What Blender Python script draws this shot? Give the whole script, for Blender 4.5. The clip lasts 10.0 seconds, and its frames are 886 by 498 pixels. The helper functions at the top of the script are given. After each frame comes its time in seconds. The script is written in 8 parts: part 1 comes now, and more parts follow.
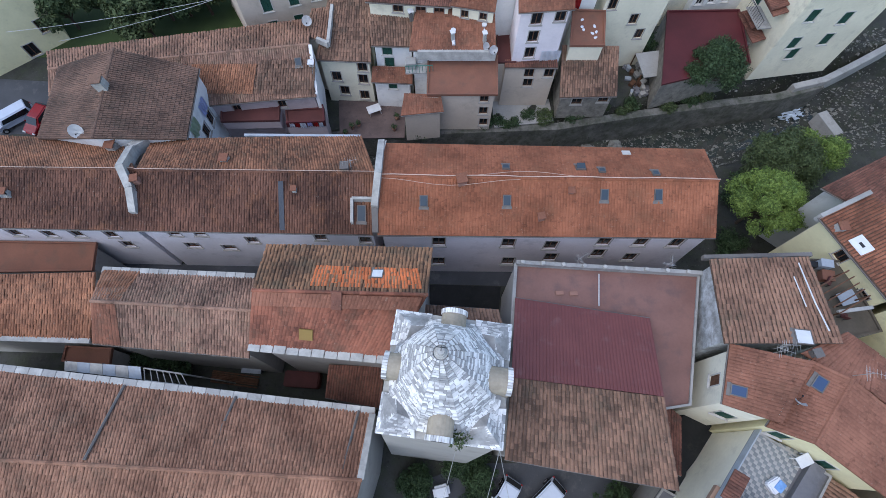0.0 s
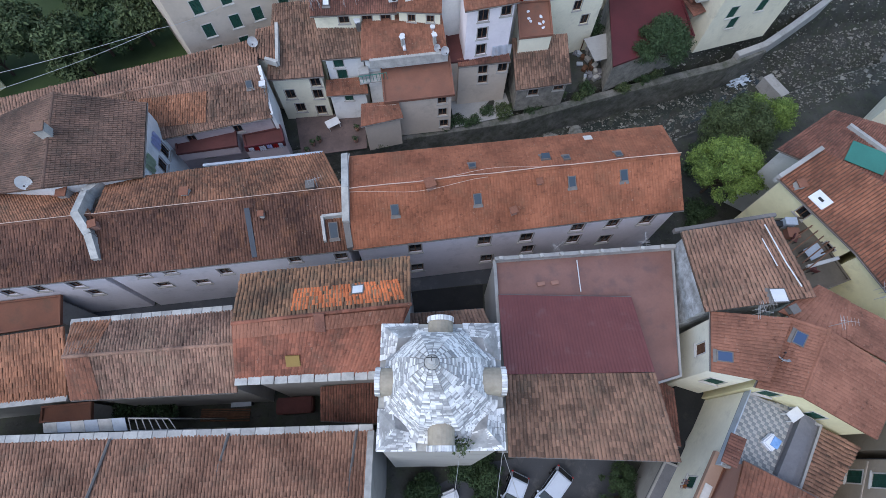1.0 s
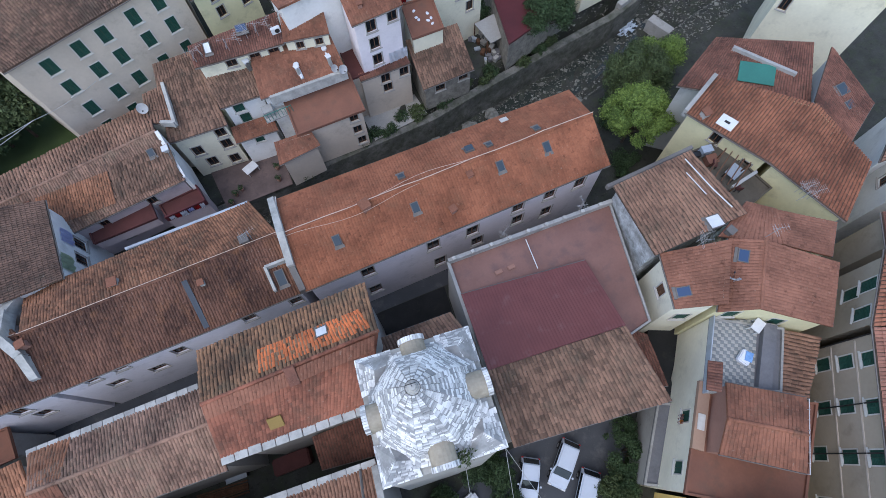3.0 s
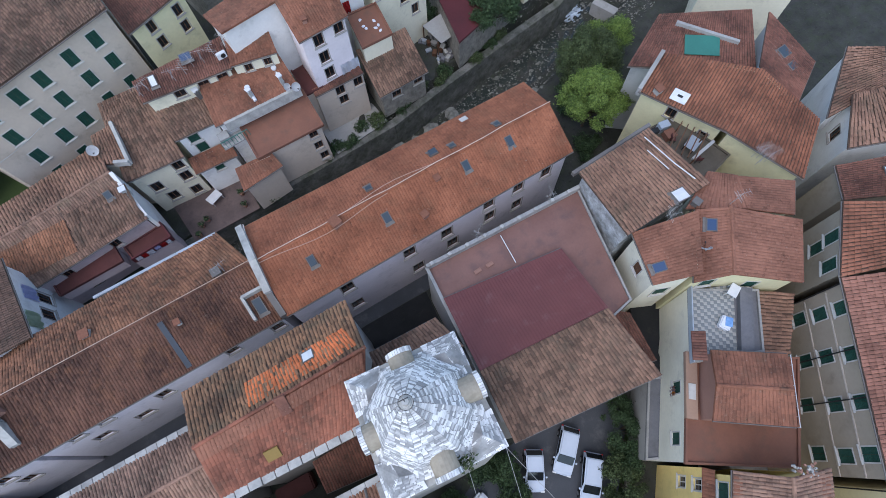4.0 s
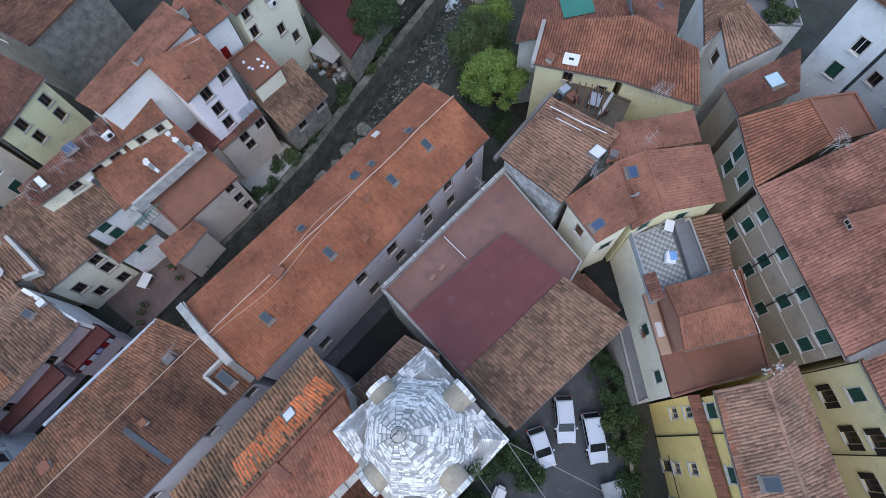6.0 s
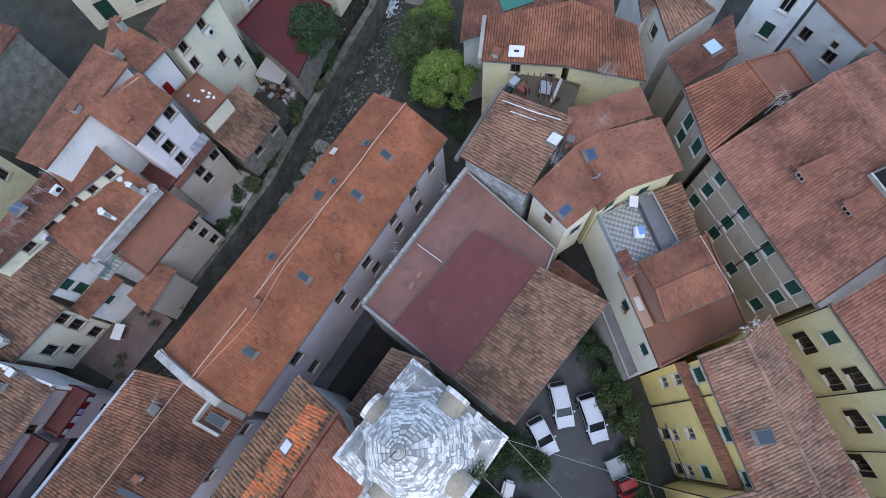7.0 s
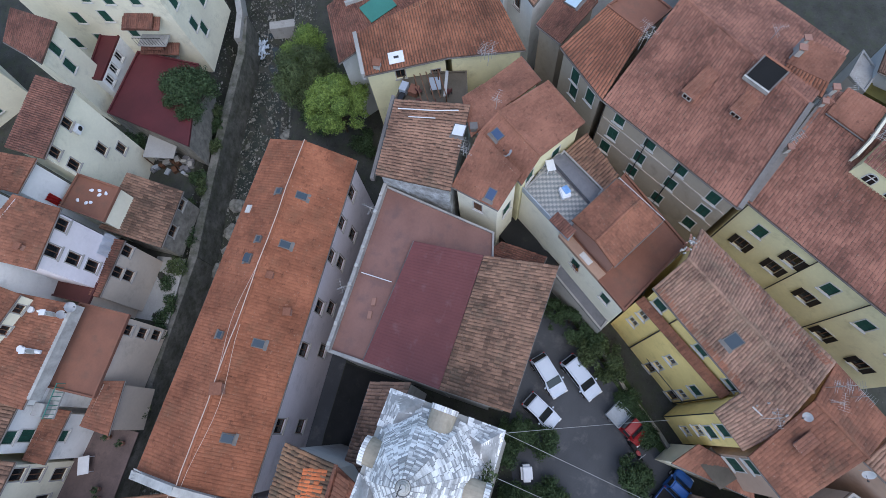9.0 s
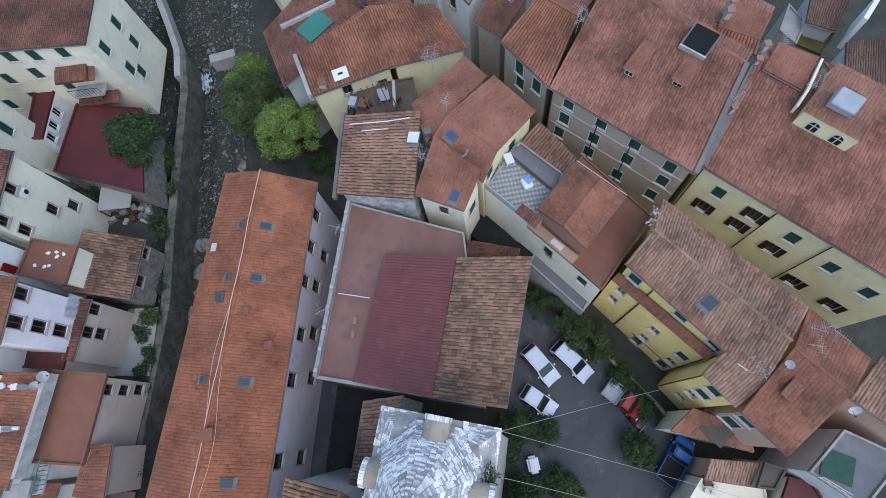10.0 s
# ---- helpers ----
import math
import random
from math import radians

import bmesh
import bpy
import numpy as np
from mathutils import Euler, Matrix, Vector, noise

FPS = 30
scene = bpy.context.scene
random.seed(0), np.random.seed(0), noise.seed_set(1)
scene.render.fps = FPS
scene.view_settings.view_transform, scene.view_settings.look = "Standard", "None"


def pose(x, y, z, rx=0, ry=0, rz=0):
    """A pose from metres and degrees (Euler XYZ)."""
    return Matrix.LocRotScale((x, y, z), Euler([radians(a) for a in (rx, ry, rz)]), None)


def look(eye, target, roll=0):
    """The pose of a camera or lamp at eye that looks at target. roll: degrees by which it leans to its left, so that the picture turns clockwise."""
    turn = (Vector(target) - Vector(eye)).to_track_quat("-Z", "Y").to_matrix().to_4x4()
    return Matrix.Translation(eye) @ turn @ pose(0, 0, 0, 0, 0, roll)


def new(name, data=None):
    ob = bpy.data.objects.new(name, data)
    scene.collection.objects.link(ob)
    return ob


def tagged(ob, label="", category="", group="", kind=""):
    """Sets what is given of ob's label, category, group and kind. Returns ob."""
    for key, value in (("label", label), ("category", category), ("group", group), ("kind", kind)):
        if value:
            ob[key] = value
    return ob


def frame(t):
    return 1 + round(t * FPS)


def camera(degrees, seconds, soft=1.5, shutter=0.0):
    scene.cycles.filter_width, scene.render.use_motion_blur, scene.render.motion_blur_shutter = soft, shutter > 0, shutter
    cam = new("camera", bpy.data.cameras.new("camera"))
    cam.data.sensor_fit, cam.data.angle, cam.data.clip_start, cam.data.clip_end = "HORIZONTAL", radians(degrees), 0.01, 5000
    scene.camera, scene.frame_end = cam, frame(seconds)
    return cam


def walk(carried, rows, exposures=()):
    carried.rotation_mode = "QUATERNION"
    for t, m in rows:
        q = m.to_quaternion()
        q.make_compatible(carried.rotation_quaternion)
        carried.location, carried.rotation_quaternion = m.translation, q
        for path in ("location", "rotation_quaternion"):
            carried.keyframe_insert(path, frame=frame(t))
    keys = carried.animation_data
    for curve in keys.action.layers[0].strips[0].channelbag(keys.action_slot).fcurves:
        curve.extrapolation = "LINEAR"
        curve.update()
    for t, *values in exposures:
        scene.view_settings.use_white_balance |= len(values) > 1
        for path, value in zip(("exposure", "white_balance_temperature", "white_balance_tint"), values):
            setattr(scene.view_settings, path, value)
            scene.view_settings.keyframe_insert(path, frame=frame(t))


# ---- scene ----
# the town stands on a gentle slope: its plan is laid out on the slope, PLUMB is the lean of a plumb line in the plan
PLUMB = Vector((0.035, 0.065, 1.0))
SLOPE = PLUMB.rotation_difference(Vector((0, 0, 1))).to_matrix().to_4x4()
UPRIGHT = SLOPE.inverted()
cam = camera(86.06, 10.0, soft=0.85)
PATH = [
    (0, (0.005, 0.005, 44.847), (-0.0181, 3.3854, 35.4357), -2.43),
    (0.5, (-0.021, 0.179, 44.805), (0.2110, 3.5546, 35.3946), -1.97),
    (1, (0.044, 0.365, 44.810), (0.5022, 3.7127, 35.3981), -2.12),
    (1.5, (0.185, 0.520, 44.831), (0.8881, 3.8192, 35.4173), -2.31),
    (2, (0.351, 0.675, 44.822), (1.2801, 3.9076, 35.4051), -2.64),
    (2.5, (0.544, 0.860, 44.857), (1.6756, 4.0028, 35.4309), -2.98),
    (4, (1.140, 1.349, 44.943), (2.8376, 4.1521, 35.4952), -3.26),
    (4.5, (1.353, 1.496, 45.034), (3.2416, 4.1370, 35.5761), -3.17),
    (5, (1.556, 1.608, 45.114), (3.6266, 4.0886, 35.6500), -3.09),
    (5.5, (1.761, 1.685, 45.173), (4.0130, 3.9815, 35.7042), -3.09),
    (7, (2.526, 1.757, 45.433), (5.1823, 3.4546, 35.9425), -3.25),
    (7.5, (2.727, 1.642, 45.404), (5.5196, 3.1309, 35.9180), -3.57),
    (8, (2.984, 1.520, 45.426), (5.8683, 2.7932, 35.9362), -3.99),
    (8.5, (3.195, 1.368, 45.431), (6.1758, 2.4055, 35.9427), -4.52),
    (9, (3.432, 1.176, 45.465), (6.4724, 1.9767, 35.9727), -4.95),
    (9.5, (3.671, 0.875, 45.533), (6.7449, 1.4729, 36.0363), -5.82),
    (10, (3.744, 0.533, 45.488), (6.8811, 0.9333, 36.0007), -6.74),
]
walk(cam, [(t, SLOPE @ look(eye, target, roll)) for t, eye, target, roll in PATH])

# ---- world, sun, exposure ----
SUN_EL, SUN_AZ = radians(60), radians(236)
world = bpy.data.worlds.new("sky")
world.use_nodes = True
scene.world = world
wn, wl = world.node_tree.nodes, world.node_tree.links
sky = wn.new("ShaderNodeTexSky")
sky.sky_type, sky.sun_disc = "NISHITA", False
sky.sun_elevation, sky.sun_rotation = SUN_EL, SUN_AZ
sky.air_density, sky.dust_density, sky.ozone_density = 1.0, 1.0, 1.5
wl.new(sky.outputs[0], wn["Background"].inputs[0])
wn["Background"].inputs[1].default_value = 0.21
sun_data = bpy.data.lights.new("sun", "SUN")
sun_data.energy, sun_data.angle, sun_data.color = 0.75, radians(75), (1.0, 0.97, 0.93)
sun = new("sun", sun_data)
sun.matrix_world = look((40 * math.sin(SUN_AZ) * math.cos(SUN_EL), 40 * math.cos(SUN_AZ) * math.cos(SUN_EL), 40 * math.sin(SUN_EL)), (0, 0, 0))
scene.view_settings.exposure = 0.54

# ---- materials ----
MATS = {}


def ramp(nodes, fac, stops):
    r = nodes.new("ShaderNodeValToRGB")
    e = r.color_ramp.elements
    e[0].position, e[0].color = stops[0][0], (*stops[0][1], 1)
    e[1].position, e[1].color = stops[-1][0], (*stops[-1][1], 1)
    for p, c in stops[1:-1]:
        k = e.new(p)
        k.color = (*c, 1)
    return r


def material(name, a, b=None, rough=0.85, metal=0.0, big=0.35, fine=6.0, stain=None, stain_at=0.62, island=0.0, bump=0.15, spec=0.3, pieces=0.0, speck=None):
    """Two-scale mottled surface: a and b mix by a broad and a fine noise; stain comes in patches; island varies loose pieces."""
    m = bpy.data.materials.new(name)
    m.use_nodes = True
    n, l = m.node_tree.nodes, m.node_tree.links
    p = n["Principled BSDF"]
    p.inputs["Roughness"].default_value, p.inputs["Metallic"].default_value = rough, metal
    p.inputs["Specular IOR Level"].default_value = spec
    b = b or tuple(v * 0.75 for v in a)
    if name.startswith(("tile", "flat")):
        a, b, stain = (c and tuple((0.94 * v + 0.02 * sum(c)) * k for v, k in zip(c, (0.95, 1.04, 0.95))) for c in (a, b, stain))
        if island:
            a, b, island, bump = tuple(v * 1.2 for v in a), tuple(v * 0.66 for v in b), island * 0.95, 0.35
    geo, tc = n.new("ShaderNodeNewGeometry"), n.new("ShaderNodeTexCoord")
    pos = tc.outputs["Object"]
    broad, grain = n.new("ShaderNodeTexNoise"), n.new("ShaderNodeTexNoise")
    broad.inputs["Scale"].default_value, broad.inputs["Detail"].default_value = big, 6
    grain.inputs["Scale"].default_value, grain.inputs["Detail"].default_value = fine, 4
    l.new(pos, broad.inputs["Vector"])
    l.new(pos, grain.inputs["Vector"])
    add = n.new("ShaderNodeMath")
    add.operation = "MULTIPLY_ADD"
    l.new(grain.outputs[0], add.inputs[0])
    add.inputs[1].default_value = 0.45
    half = n.new("ShaderNodeMath")
    half.operation = "MULTIPLY_ADD"
    l.new(broad.outputs[0], half.inputs[0])
    half.inputs[1].default_value, half.inputs[2].default_value = 1.5, -0.5
    l.new(half.outputs[0], add.inputs[2])
    fac = add.outputs[0]
    for amount, source in ((island, geo.outputs["Random Per Island"]), (pieces, None)):
        if amount:
            if source is None:
                source = n.new("ShaderNodeObjectInfo").outputs["Random"]
            s = n.new("ShaderNodeMath")
            s.operation = "SUBTRACT"
            l.new(source, s.inputs[0])
            s.inputs[1].default_value = 0.5
            q = n.new("ShaderNodeMath")
            q.operation = "MULTIPLY_ADD"
            l.new(s.outputs[0], q.inputs[0])
            q.inputs[1].default_value = amount
            l.new(fac, q.inputs[2])
            fac = q.outputs[0]
    r = ramp(n, fac, [(0.15, b), (0.8, a)])
    l.new(fac, r.inputs[0])
    out = r.outputs[0]
    if stain:
        sn = n.new("ShaderNodeTexNoise")
        sn.inputs["Scale"].default_value, sn.inputs["Detail"].default_value, sn.inputs["Roughness"].default_value = big * 1.7, 8, 0.7
        l.new(pos, sn.inputs["Vector"])
        sr = ramp(n, sn.outputs[0], [(stain_at - 0.1, (0, 0, 0)), (stain_at + 0.12, (1, 1, 1))])
        l.new(sn.outputs[0], sr.inputs[0])
        mix = n.new("ShaderNodeMix")
        mix.data_type = "RGBA"
        mix.inputs[7].default_value = (*stain, 1)
        k = n.new("ShaderNodeMath")
        k.operation = "MULTIPLY"
        l.new(sr.outputs[0], k.inputs[0])
        k.inputs[1].default_value = 0.75
        l.new(k.outputs[0], mix.inputs[0])
        l.new(out, mix.inputs[6])
        out = mix.outputs[2]
    if speck or name.startswith("tile"):
        for colour, scale, edge, most in ((speck or (0.4, 0.34, 0.27), 4.2, 0.66, 0.6), (tuple(v * 0.35 for v in b), 1.9, 0.61, 0.65)):
            sn = n.new("ShaderNodeTexNoise")
            sn.inputs["Scale"].default_value, sn.inputs["Detail"].default_value, sn.inputs["Roughness"].default_value = scale, 5, 0.75
            l.new(pos, sn.inputs["Vector"])
            sr = ramp(n, sn.outputs[0], [(edge - 0.05, (0, 0, 0)), (edge + 0.09, (most, most, most))])
            l.new(sn.outputs[0], sr.inputs[0])
            mix = n.new("ShaderNodeMix")
            mix.data_type = "RGBA"
            mix.inputs[7].default_value = (*colour, 1)
            l.new(sr.outputs[0], mix.inputs[0])
            l.new(out, mix.inputs[6])
            out = mix.outputs[2]
    l.new(out, p.inputs["Base Color"])
    if bump:
        bp = n.new("ShaderNodeBump")
        bp.inputs["Strength"].default_value, bp.inputs["Distance"].default_value = bump, 0.03
        l.new(grain.outputs[0], bp.inputs["Height"])
        l.new(bp.outputs[0], p.inputs["Normal"])
    MATS[name] = m
    return m


MOSS, SOOT = (0.075, 0.07, 0.05), (0.06, 0.048, 0.042)
material("tile_red", (0.345, 0.11, 0.06), (0.3, 0.093, 0.05), island=0.22, stain=(0.24, 0.095, 0.055), stain_at=0.6)
material("tile_red2", (0.3, 0.108, 0.068), (0.21, 0.08, 0.054), island=0.25, stain=(0.14, 0.08, 0.055))
material("tile_brown", (0.178, 0.074, 0.052), (0.1, 0.043, 0.034), island=0.3, stain=(0.31, 0.12, 0.062), stain_at=0.62, speck=(0.5, 0.44, 0.36))
material("tile_warm", (0.36, 0.165, 0.112), (0.26, 0.112, 0.076), island=0.33, stain=(0.17, 0.1, 0.072), stain_at=0.6)
material("tile_brown2", (0.26, 0.132, 0.096), (0.155, 0.083, 0.064), island=0.5, stain=(0.12, 0.085, 0.066), stain_at=0.6)
material("tile_dark", (0.25, 0.095, 0.07), (0.15, 0.06, 0.05), island=0.28, stain=SOOT, stain_at=0.64)
material("tile_old", (0.35, 0.172, 0.122), (0.25, 0.122, 0.09), island=0.28, stain=(0.13, 0.09, 0.066), stain_at=0.6)
material("tile_faded", (0.35, 0.18, 0.135), (0.21, 0.11, 0.086), island=0.4, stain=(0.3, 0.19, 0.14), stain_at=0.6)
material("tile_pink", (0.34, 0.135, 0.1), (0.245, 0.096, 0.073), island=0.3, stain=(0.2, 0.095, 0.075), stain_at=0.64)
material("tile_patch", (0.33, 0.15, 0.085), (0.18, 0.09, 0.06), island=0.43, stain=(0.16, 0.11, 0.075), stain_at=0.56)
material("tile_flatbrown", (0.32, 0.104, 0.068), (0.235, 0.08, 0.056), island=0.37, stain=(0.14, 0.075, 0.055), stain_at=0.6)
material("tile_moss", (0.33, 0.132, 0.076), (0.19, 0.08, 0.052), island=0.43, stain=(0.13, 0.082, 0.056), stain_at=0.6, speck=(0.52, 0.46, 0.38))
material("tile_new", (0.72, 0.17, 0.058), (0.56, 0.135, 0.05), island=0.28, stain=(0.3, 0.13, 0.07), stain_at=0.66)
material("tile_orange2", (0.42, 0.165, 0.095), (0.31, 0.12, 0.072), island=0.37, stain=(0.2, 0.1, 0.065), stain_at=0.6)
material("tile_orange3", (0.31, 0.118, 0.08), (0.25, 0.094, 0.064), island=0.19, stain=(0.21, 0.09, 0.06), stain_at=0.64)
material("tile_course", (0.35, 0.122, 0.072), (0.25, 0.088, 0.056), island=0.25, stain=(0.2, 0.085, 0.052), stain_at=0.64)
material("tile_orange4", (0.35, 0.122, 0.076), (0.27, 0.095, 0.06), island=0.25, stain=(0.2, 0.085, 0.052), stain_at=0.64)
material("flat_red", (0.27, 0.105, 0.072), (0.2, 0.08, 0.058), big=0.5, stain=(0.14, 0.08, 0.064))
material("flat_dark", (0.13, 0.04, 0.04), (0.09, 0.03, 0.03), big=0.6)
material("flat_deepred", (0.12, 0.022, 0.028), (0.08, 0.016, 0.02), rough=0.5, big=0.4)
material("flat_brown", (0.13, 0.1, 0.085), (0.085, 0.066, 0.056), big=0.7)
material("flat_pink", (0.42, 0.24, 0.18), (0.32, 0.18, 0.14))
material("court_floor", (0.16, 0.115, 0.105), (0.1, 0.075, 0.07), big=0.6, stain=(0.06, 0.05, 0.05))
material("terrace", (0.249, 0.132, 0.107), (0.189, 0.097, 0.079), big=0.45, stain=(0.13, 0.085, 0.08), stain_at=0.6, rough=0.6)
material("corrugated", (0.205, 0.07, 0.064), (0.165, 0.055, 0.052), big=0.5, rough=0.55, stain=(0.24, 0.13, 0.12), stain_at=0.66)
# mossy slab under the tiles, darkened to paint the shade in their gaps
material("tile_under", (0.17, 0.095, 0.075), (0.1, 0.06, 0.05), stain=MOSS)
material("tile_slate_brown", (0.19, 0.1, 0.078), (0.11, 0.062, 0.052), island=0.22, stain=(0.08, 0.055, 0.046), stain_at=0.6)
material("grey", (0.2, 0.2, 0.21), (0.13, 0.13, 0.14), stain=(0.1, 0.1, 0.1))
material("terracotta", (0.36, 0.2, 0.15), (0.28, 0.15, 0.115))
for wall_name, wall_colour in dict(dimpink=(0.5, 0.42, 0.42), pinkwall=(0.76, 0.7, 0.73), lilac=(0.8, 0.77, 0.81), palecream=(0.9, 0.86, 0.7), white=(0.82, 0.82, 0.8), plaster=(0.42, 0.4, 0.37), cream=(0.82, 0.77, 0.6),
                                   paleyellow=(0.78, 0.72, 0.45), greywash=(0.52, 0.54, 0.55), ochre=(0.42, 0.35, 0.27), yellow=(0.78, 0.71, 0.44), brightyellow=(0.95, 0.73, 0.29),
                                   salmon=(0.52, 0.36, 0.27), palepink=(0.84, 0.77, 0.79), beige=(0.6, 0.51, 0.42), darkred=(0.16, 0.05, 0.05), palewhite=(0.7, 0.75, 0.78)).items():
    material(wall_name, wall_colour, tuple(v * 0.82 for v in wall_colour), big=0.3, fine=4, stain=tuple(v * 0.55 for v in wall_colour), stain_at=0.64, rough=0.9, bump=0.1)
material("patched", (0.66, 0.7, 0.72), (0.34, 0.35, 0.35), big=0.9, fine=5, stain=(0.2, 0.2, 0.19), stain_at=0.5, rough=0.9, bump=0.3)
material("stone", (0.3, 0.28, 0.24), (0.15, 0.14, 0.12), big=1.5, fine=5, stain=(0.1, 0.1, 0.08), bump=0.5)
material("slate", (0.84, 0.84, 0.83), (0.3, 0.303, 0.305), big=0.8, fine=7, island=0.9, rough=0.4, stain=(0.34, 0.34, 0.33), stain_at=0.66)
material("slate_piece", (0.84, 0.84, 0.83), (0.3, 0.303, 0.305), big=0.8, fine=7, pieces=0.9, rough=0.4, stain=(0.34, 0.34, 0.33), stain_at=0.68)
material("slate_grey", (0.36, 0.36, 0.355), (0.2, 0.2, 0.196), big=0.9, fine=7, island=0.6, rough=0.7)
# greyer slate: the shade of the dome's corner valleys is in its colour
material("slate_side", (0.42, 0.42, 0.415), (0.24, 0.24, 0.236), big=1.6, fine=8, rough=0.6, bump=0.5)
material("lead", (0.2, 0.185, 0.17), (0.11, 0.1, 0.095), rough=0.65, metal=0.1)
material("dome_vent", (0.42, 0.37, 0.29), (0.28, 0.245, 0.19), big=1.5)
material("concrete", (0.4, 0.39, 0.37), (0.27, 0.265, 0.25), stain=(0.16, 0.155, 0.14))
material("whitewash", (0.52, 0.51, 0.475), (0.32, 0.315, 0.295), big=1.2, stain=(0.3, 0.29, 0.27), stain_at=0.6)
material("asphalt", (0.082, 0.087, 0.097), (0.056, 0.06, 0.068), big=0.3, fine=14, rough=0.9, stain=(0.17, 0.17, 0.17), stain_at=0.64)
material("soil", (0.062, 0.062, 0.056), (0.03, 0.031, 0.025), big=0.5, fine=5, stain=(0.045, 0.055, 0.03), stain_at=0.55, bump=0.6, speck=(0.24, 0.22, 0.19))
# near-black yard floor: the shade between tall walls is put into its colour
material("shaded_ground", (0.025, 0.026, 0.027), (0.014, 0.015, 0.016), big=0.6, fine=6, stain=(0.05, 0.055, 0.04), stain_at=0.66)
material("paving", (0.24, 0.225, 0.21), (0.16, 0.15, 0.14), big=0.6, fine=6)
material("rock", (0.25, 0.245, 0.215), (0.05, 0.05, 0.042), big=1.4, fine=4, island=0.8, bump=0.5)
material("bank", (0.2, 0.19, 0.17), (0.08, 0.08, 0.07), big=0.6, fine=3, stain=(0.045, 0.055, 0.03), stain_at=0.52, bump=0.8, speck=(0.33, 0.31, 0.28))
material("leaf", (0.1, 0.135, 0.055), (0.04, 0.06, 0.024), big=0.8, island=0.9, rough=0.7, bump=0)
material("leaf_bright", (0.22, 0.315, 0.075), (0.085, 0.14, 0.034), big=0.7, island=0.9, rough=0.7, bump=0)
material("leaf_dark", (0.062, 0.105, 0.044), (0.028, 0.05, 0.021), big=0.8, island=0.9, rough=0.7, bump=0)
material("bark", (0.12, 0.09, 0.065), (0.06, 0.045, 0.035), big=3)
material("shutter_green", (0.022, 0.085, 0.062), (0.014, 0.055, 0.04), rough=0.6, big=1.5)
material("shutter_brown", (0.03, 0.022, 0.018), (0.018, 0.014, 0.012), rough=0.6, big=1.5)
material("wood", (0.16, 0.08, 0.045), (0.09, 0.045, 0.028), big=2)
material("frame_white", (0.6, 0.58, 0.54), (0.48, 0.46, 0.43), big=2)
material("dark_metal", (0.06, 0.06, 0.062), (0.035, 0.035, 0.036), rough=0.45, metal=0.6)
material("pale_metal", (0.5, 0.51, 0.52), (0.38, 0.39, 0.4), rough=0.4, metal=0.5)
material("antenna_metal", (0.52, 0.5, 0.49), (0.36, 0.35, 0.34), rough=0.5, metal=0.4)
material("white_plastic", (0.72, 0.73, 0.74), (0.62, 0.63, 0.64), rough=0.4, big=2, bump=0)
material("cable", (0.62, 0.46, 0.37), (0.48, 0.35, 0.28), big=2)
material("car_white", (0.52, 0.58, 0.68), (0.46, 0.52, 0.62), rough=0.22, spec=0.5, bump=0, big=0.8)
material("car_red", (0.26, 0.008, 0.012), (0.2, 0.006, 0.01), rough=0.25, spec=0.5, bump=0)
material("car_blue", (0.015, 0.11, 0.38), (0.012, 0.085, 0.3), rough=0.3, spec=0.5, bump=0)
material("rubber", (0.02, 0.02, 0.021), (0.012, 0.012, 0.013), rough=0.8)
material("cloth_blue", (0.25, 0.45, 0.75), (0.12, 0.25, 0.5), big=2)
material("cloth_lilac", (0.55, 0.58, 0.8), (0.45, 0.48, 0.7), big=2)
material("cloth_white", (0.78, 0.8, 0.84), (0.66, 0.68, 0.72), big=2)
material("cloth_red", (0.5, 0.03, 0.03), (0.38, 0.02, 0.02), big=2)
material("cloth_orange", (0.6, 0.22, 0.04), (0.1, 0.2, 0.35), big=3)
material("green_sheet", (0.045, 0.2, 0.16), (0.035, 0.15, 0.12), rough=0.6)
material("blue_lead", (0.05, 0.065, 0.085), (0.035, 0.045, 0.06), rough=0.5)
# near black, paints the unlit inside of openings that are modelled closed
material("dark_void", (0.012, 0.012, 0.012), (0.008, 0.008, 0.008), bump=0)
material("paver_dark", (0.25, 0.27, 0.275), (0.19, 0.205, 0.21), pieces=0.3)
material("slab_grey", (0.3, 0.31, 0.33), (0.24, 0.245, 0.26), pieces=0.4)
material("awning_green", (0.5, 0.58, 0.42), (0.36, 0.44, 0.3), big=2)
material("grass", (0.05, 0.08, 0.025), (0.03, 0.05, 0.016), fine=9)
material("tin", (0.42, 0.47, 0.52), (0.28, 0.31, 0.35), rough=0.5, stain=(0.25, 0.25, 0.25))
material("olive_sheet", (0.12, 0.11, 0.03), (0.07, 0.065, 0.02), rough=0.6, big=0.8)
material("yellow_panel", (0.31, 0.21, 0.07), (0.24, 0.16, 0.055))


def glass(name, colour, rough=0.08, spec=0.5):
    m = bpy.data.materials.new(name)
    m.use_nodes = True
    p = m.node_tree.nodes["Principled BSDF"]
    p.inputs["Base Color"].default_value, p.inputs["Roughness"].default_value = (*colour, 1), rough
    p.inputs["Specular IOR Level"].default_value = spec
    MATS[name] = m


glass("pane", (0.012, 0.014, 0.016))
glass("skylight_pane", (0.05, 0.07, 0.09), 0.4, 0.2)
glass("car_glass", (0.012, 0.015, 0.018), 0.05)
glass("blue_glass", (0.05, 0.085, 0.16), 0.4, 0.2)
glass("white_glass", (0.45, 0.6, 0.68), 0.2)
glass("water", (0.035, 0.042, 0.036), 0.12)
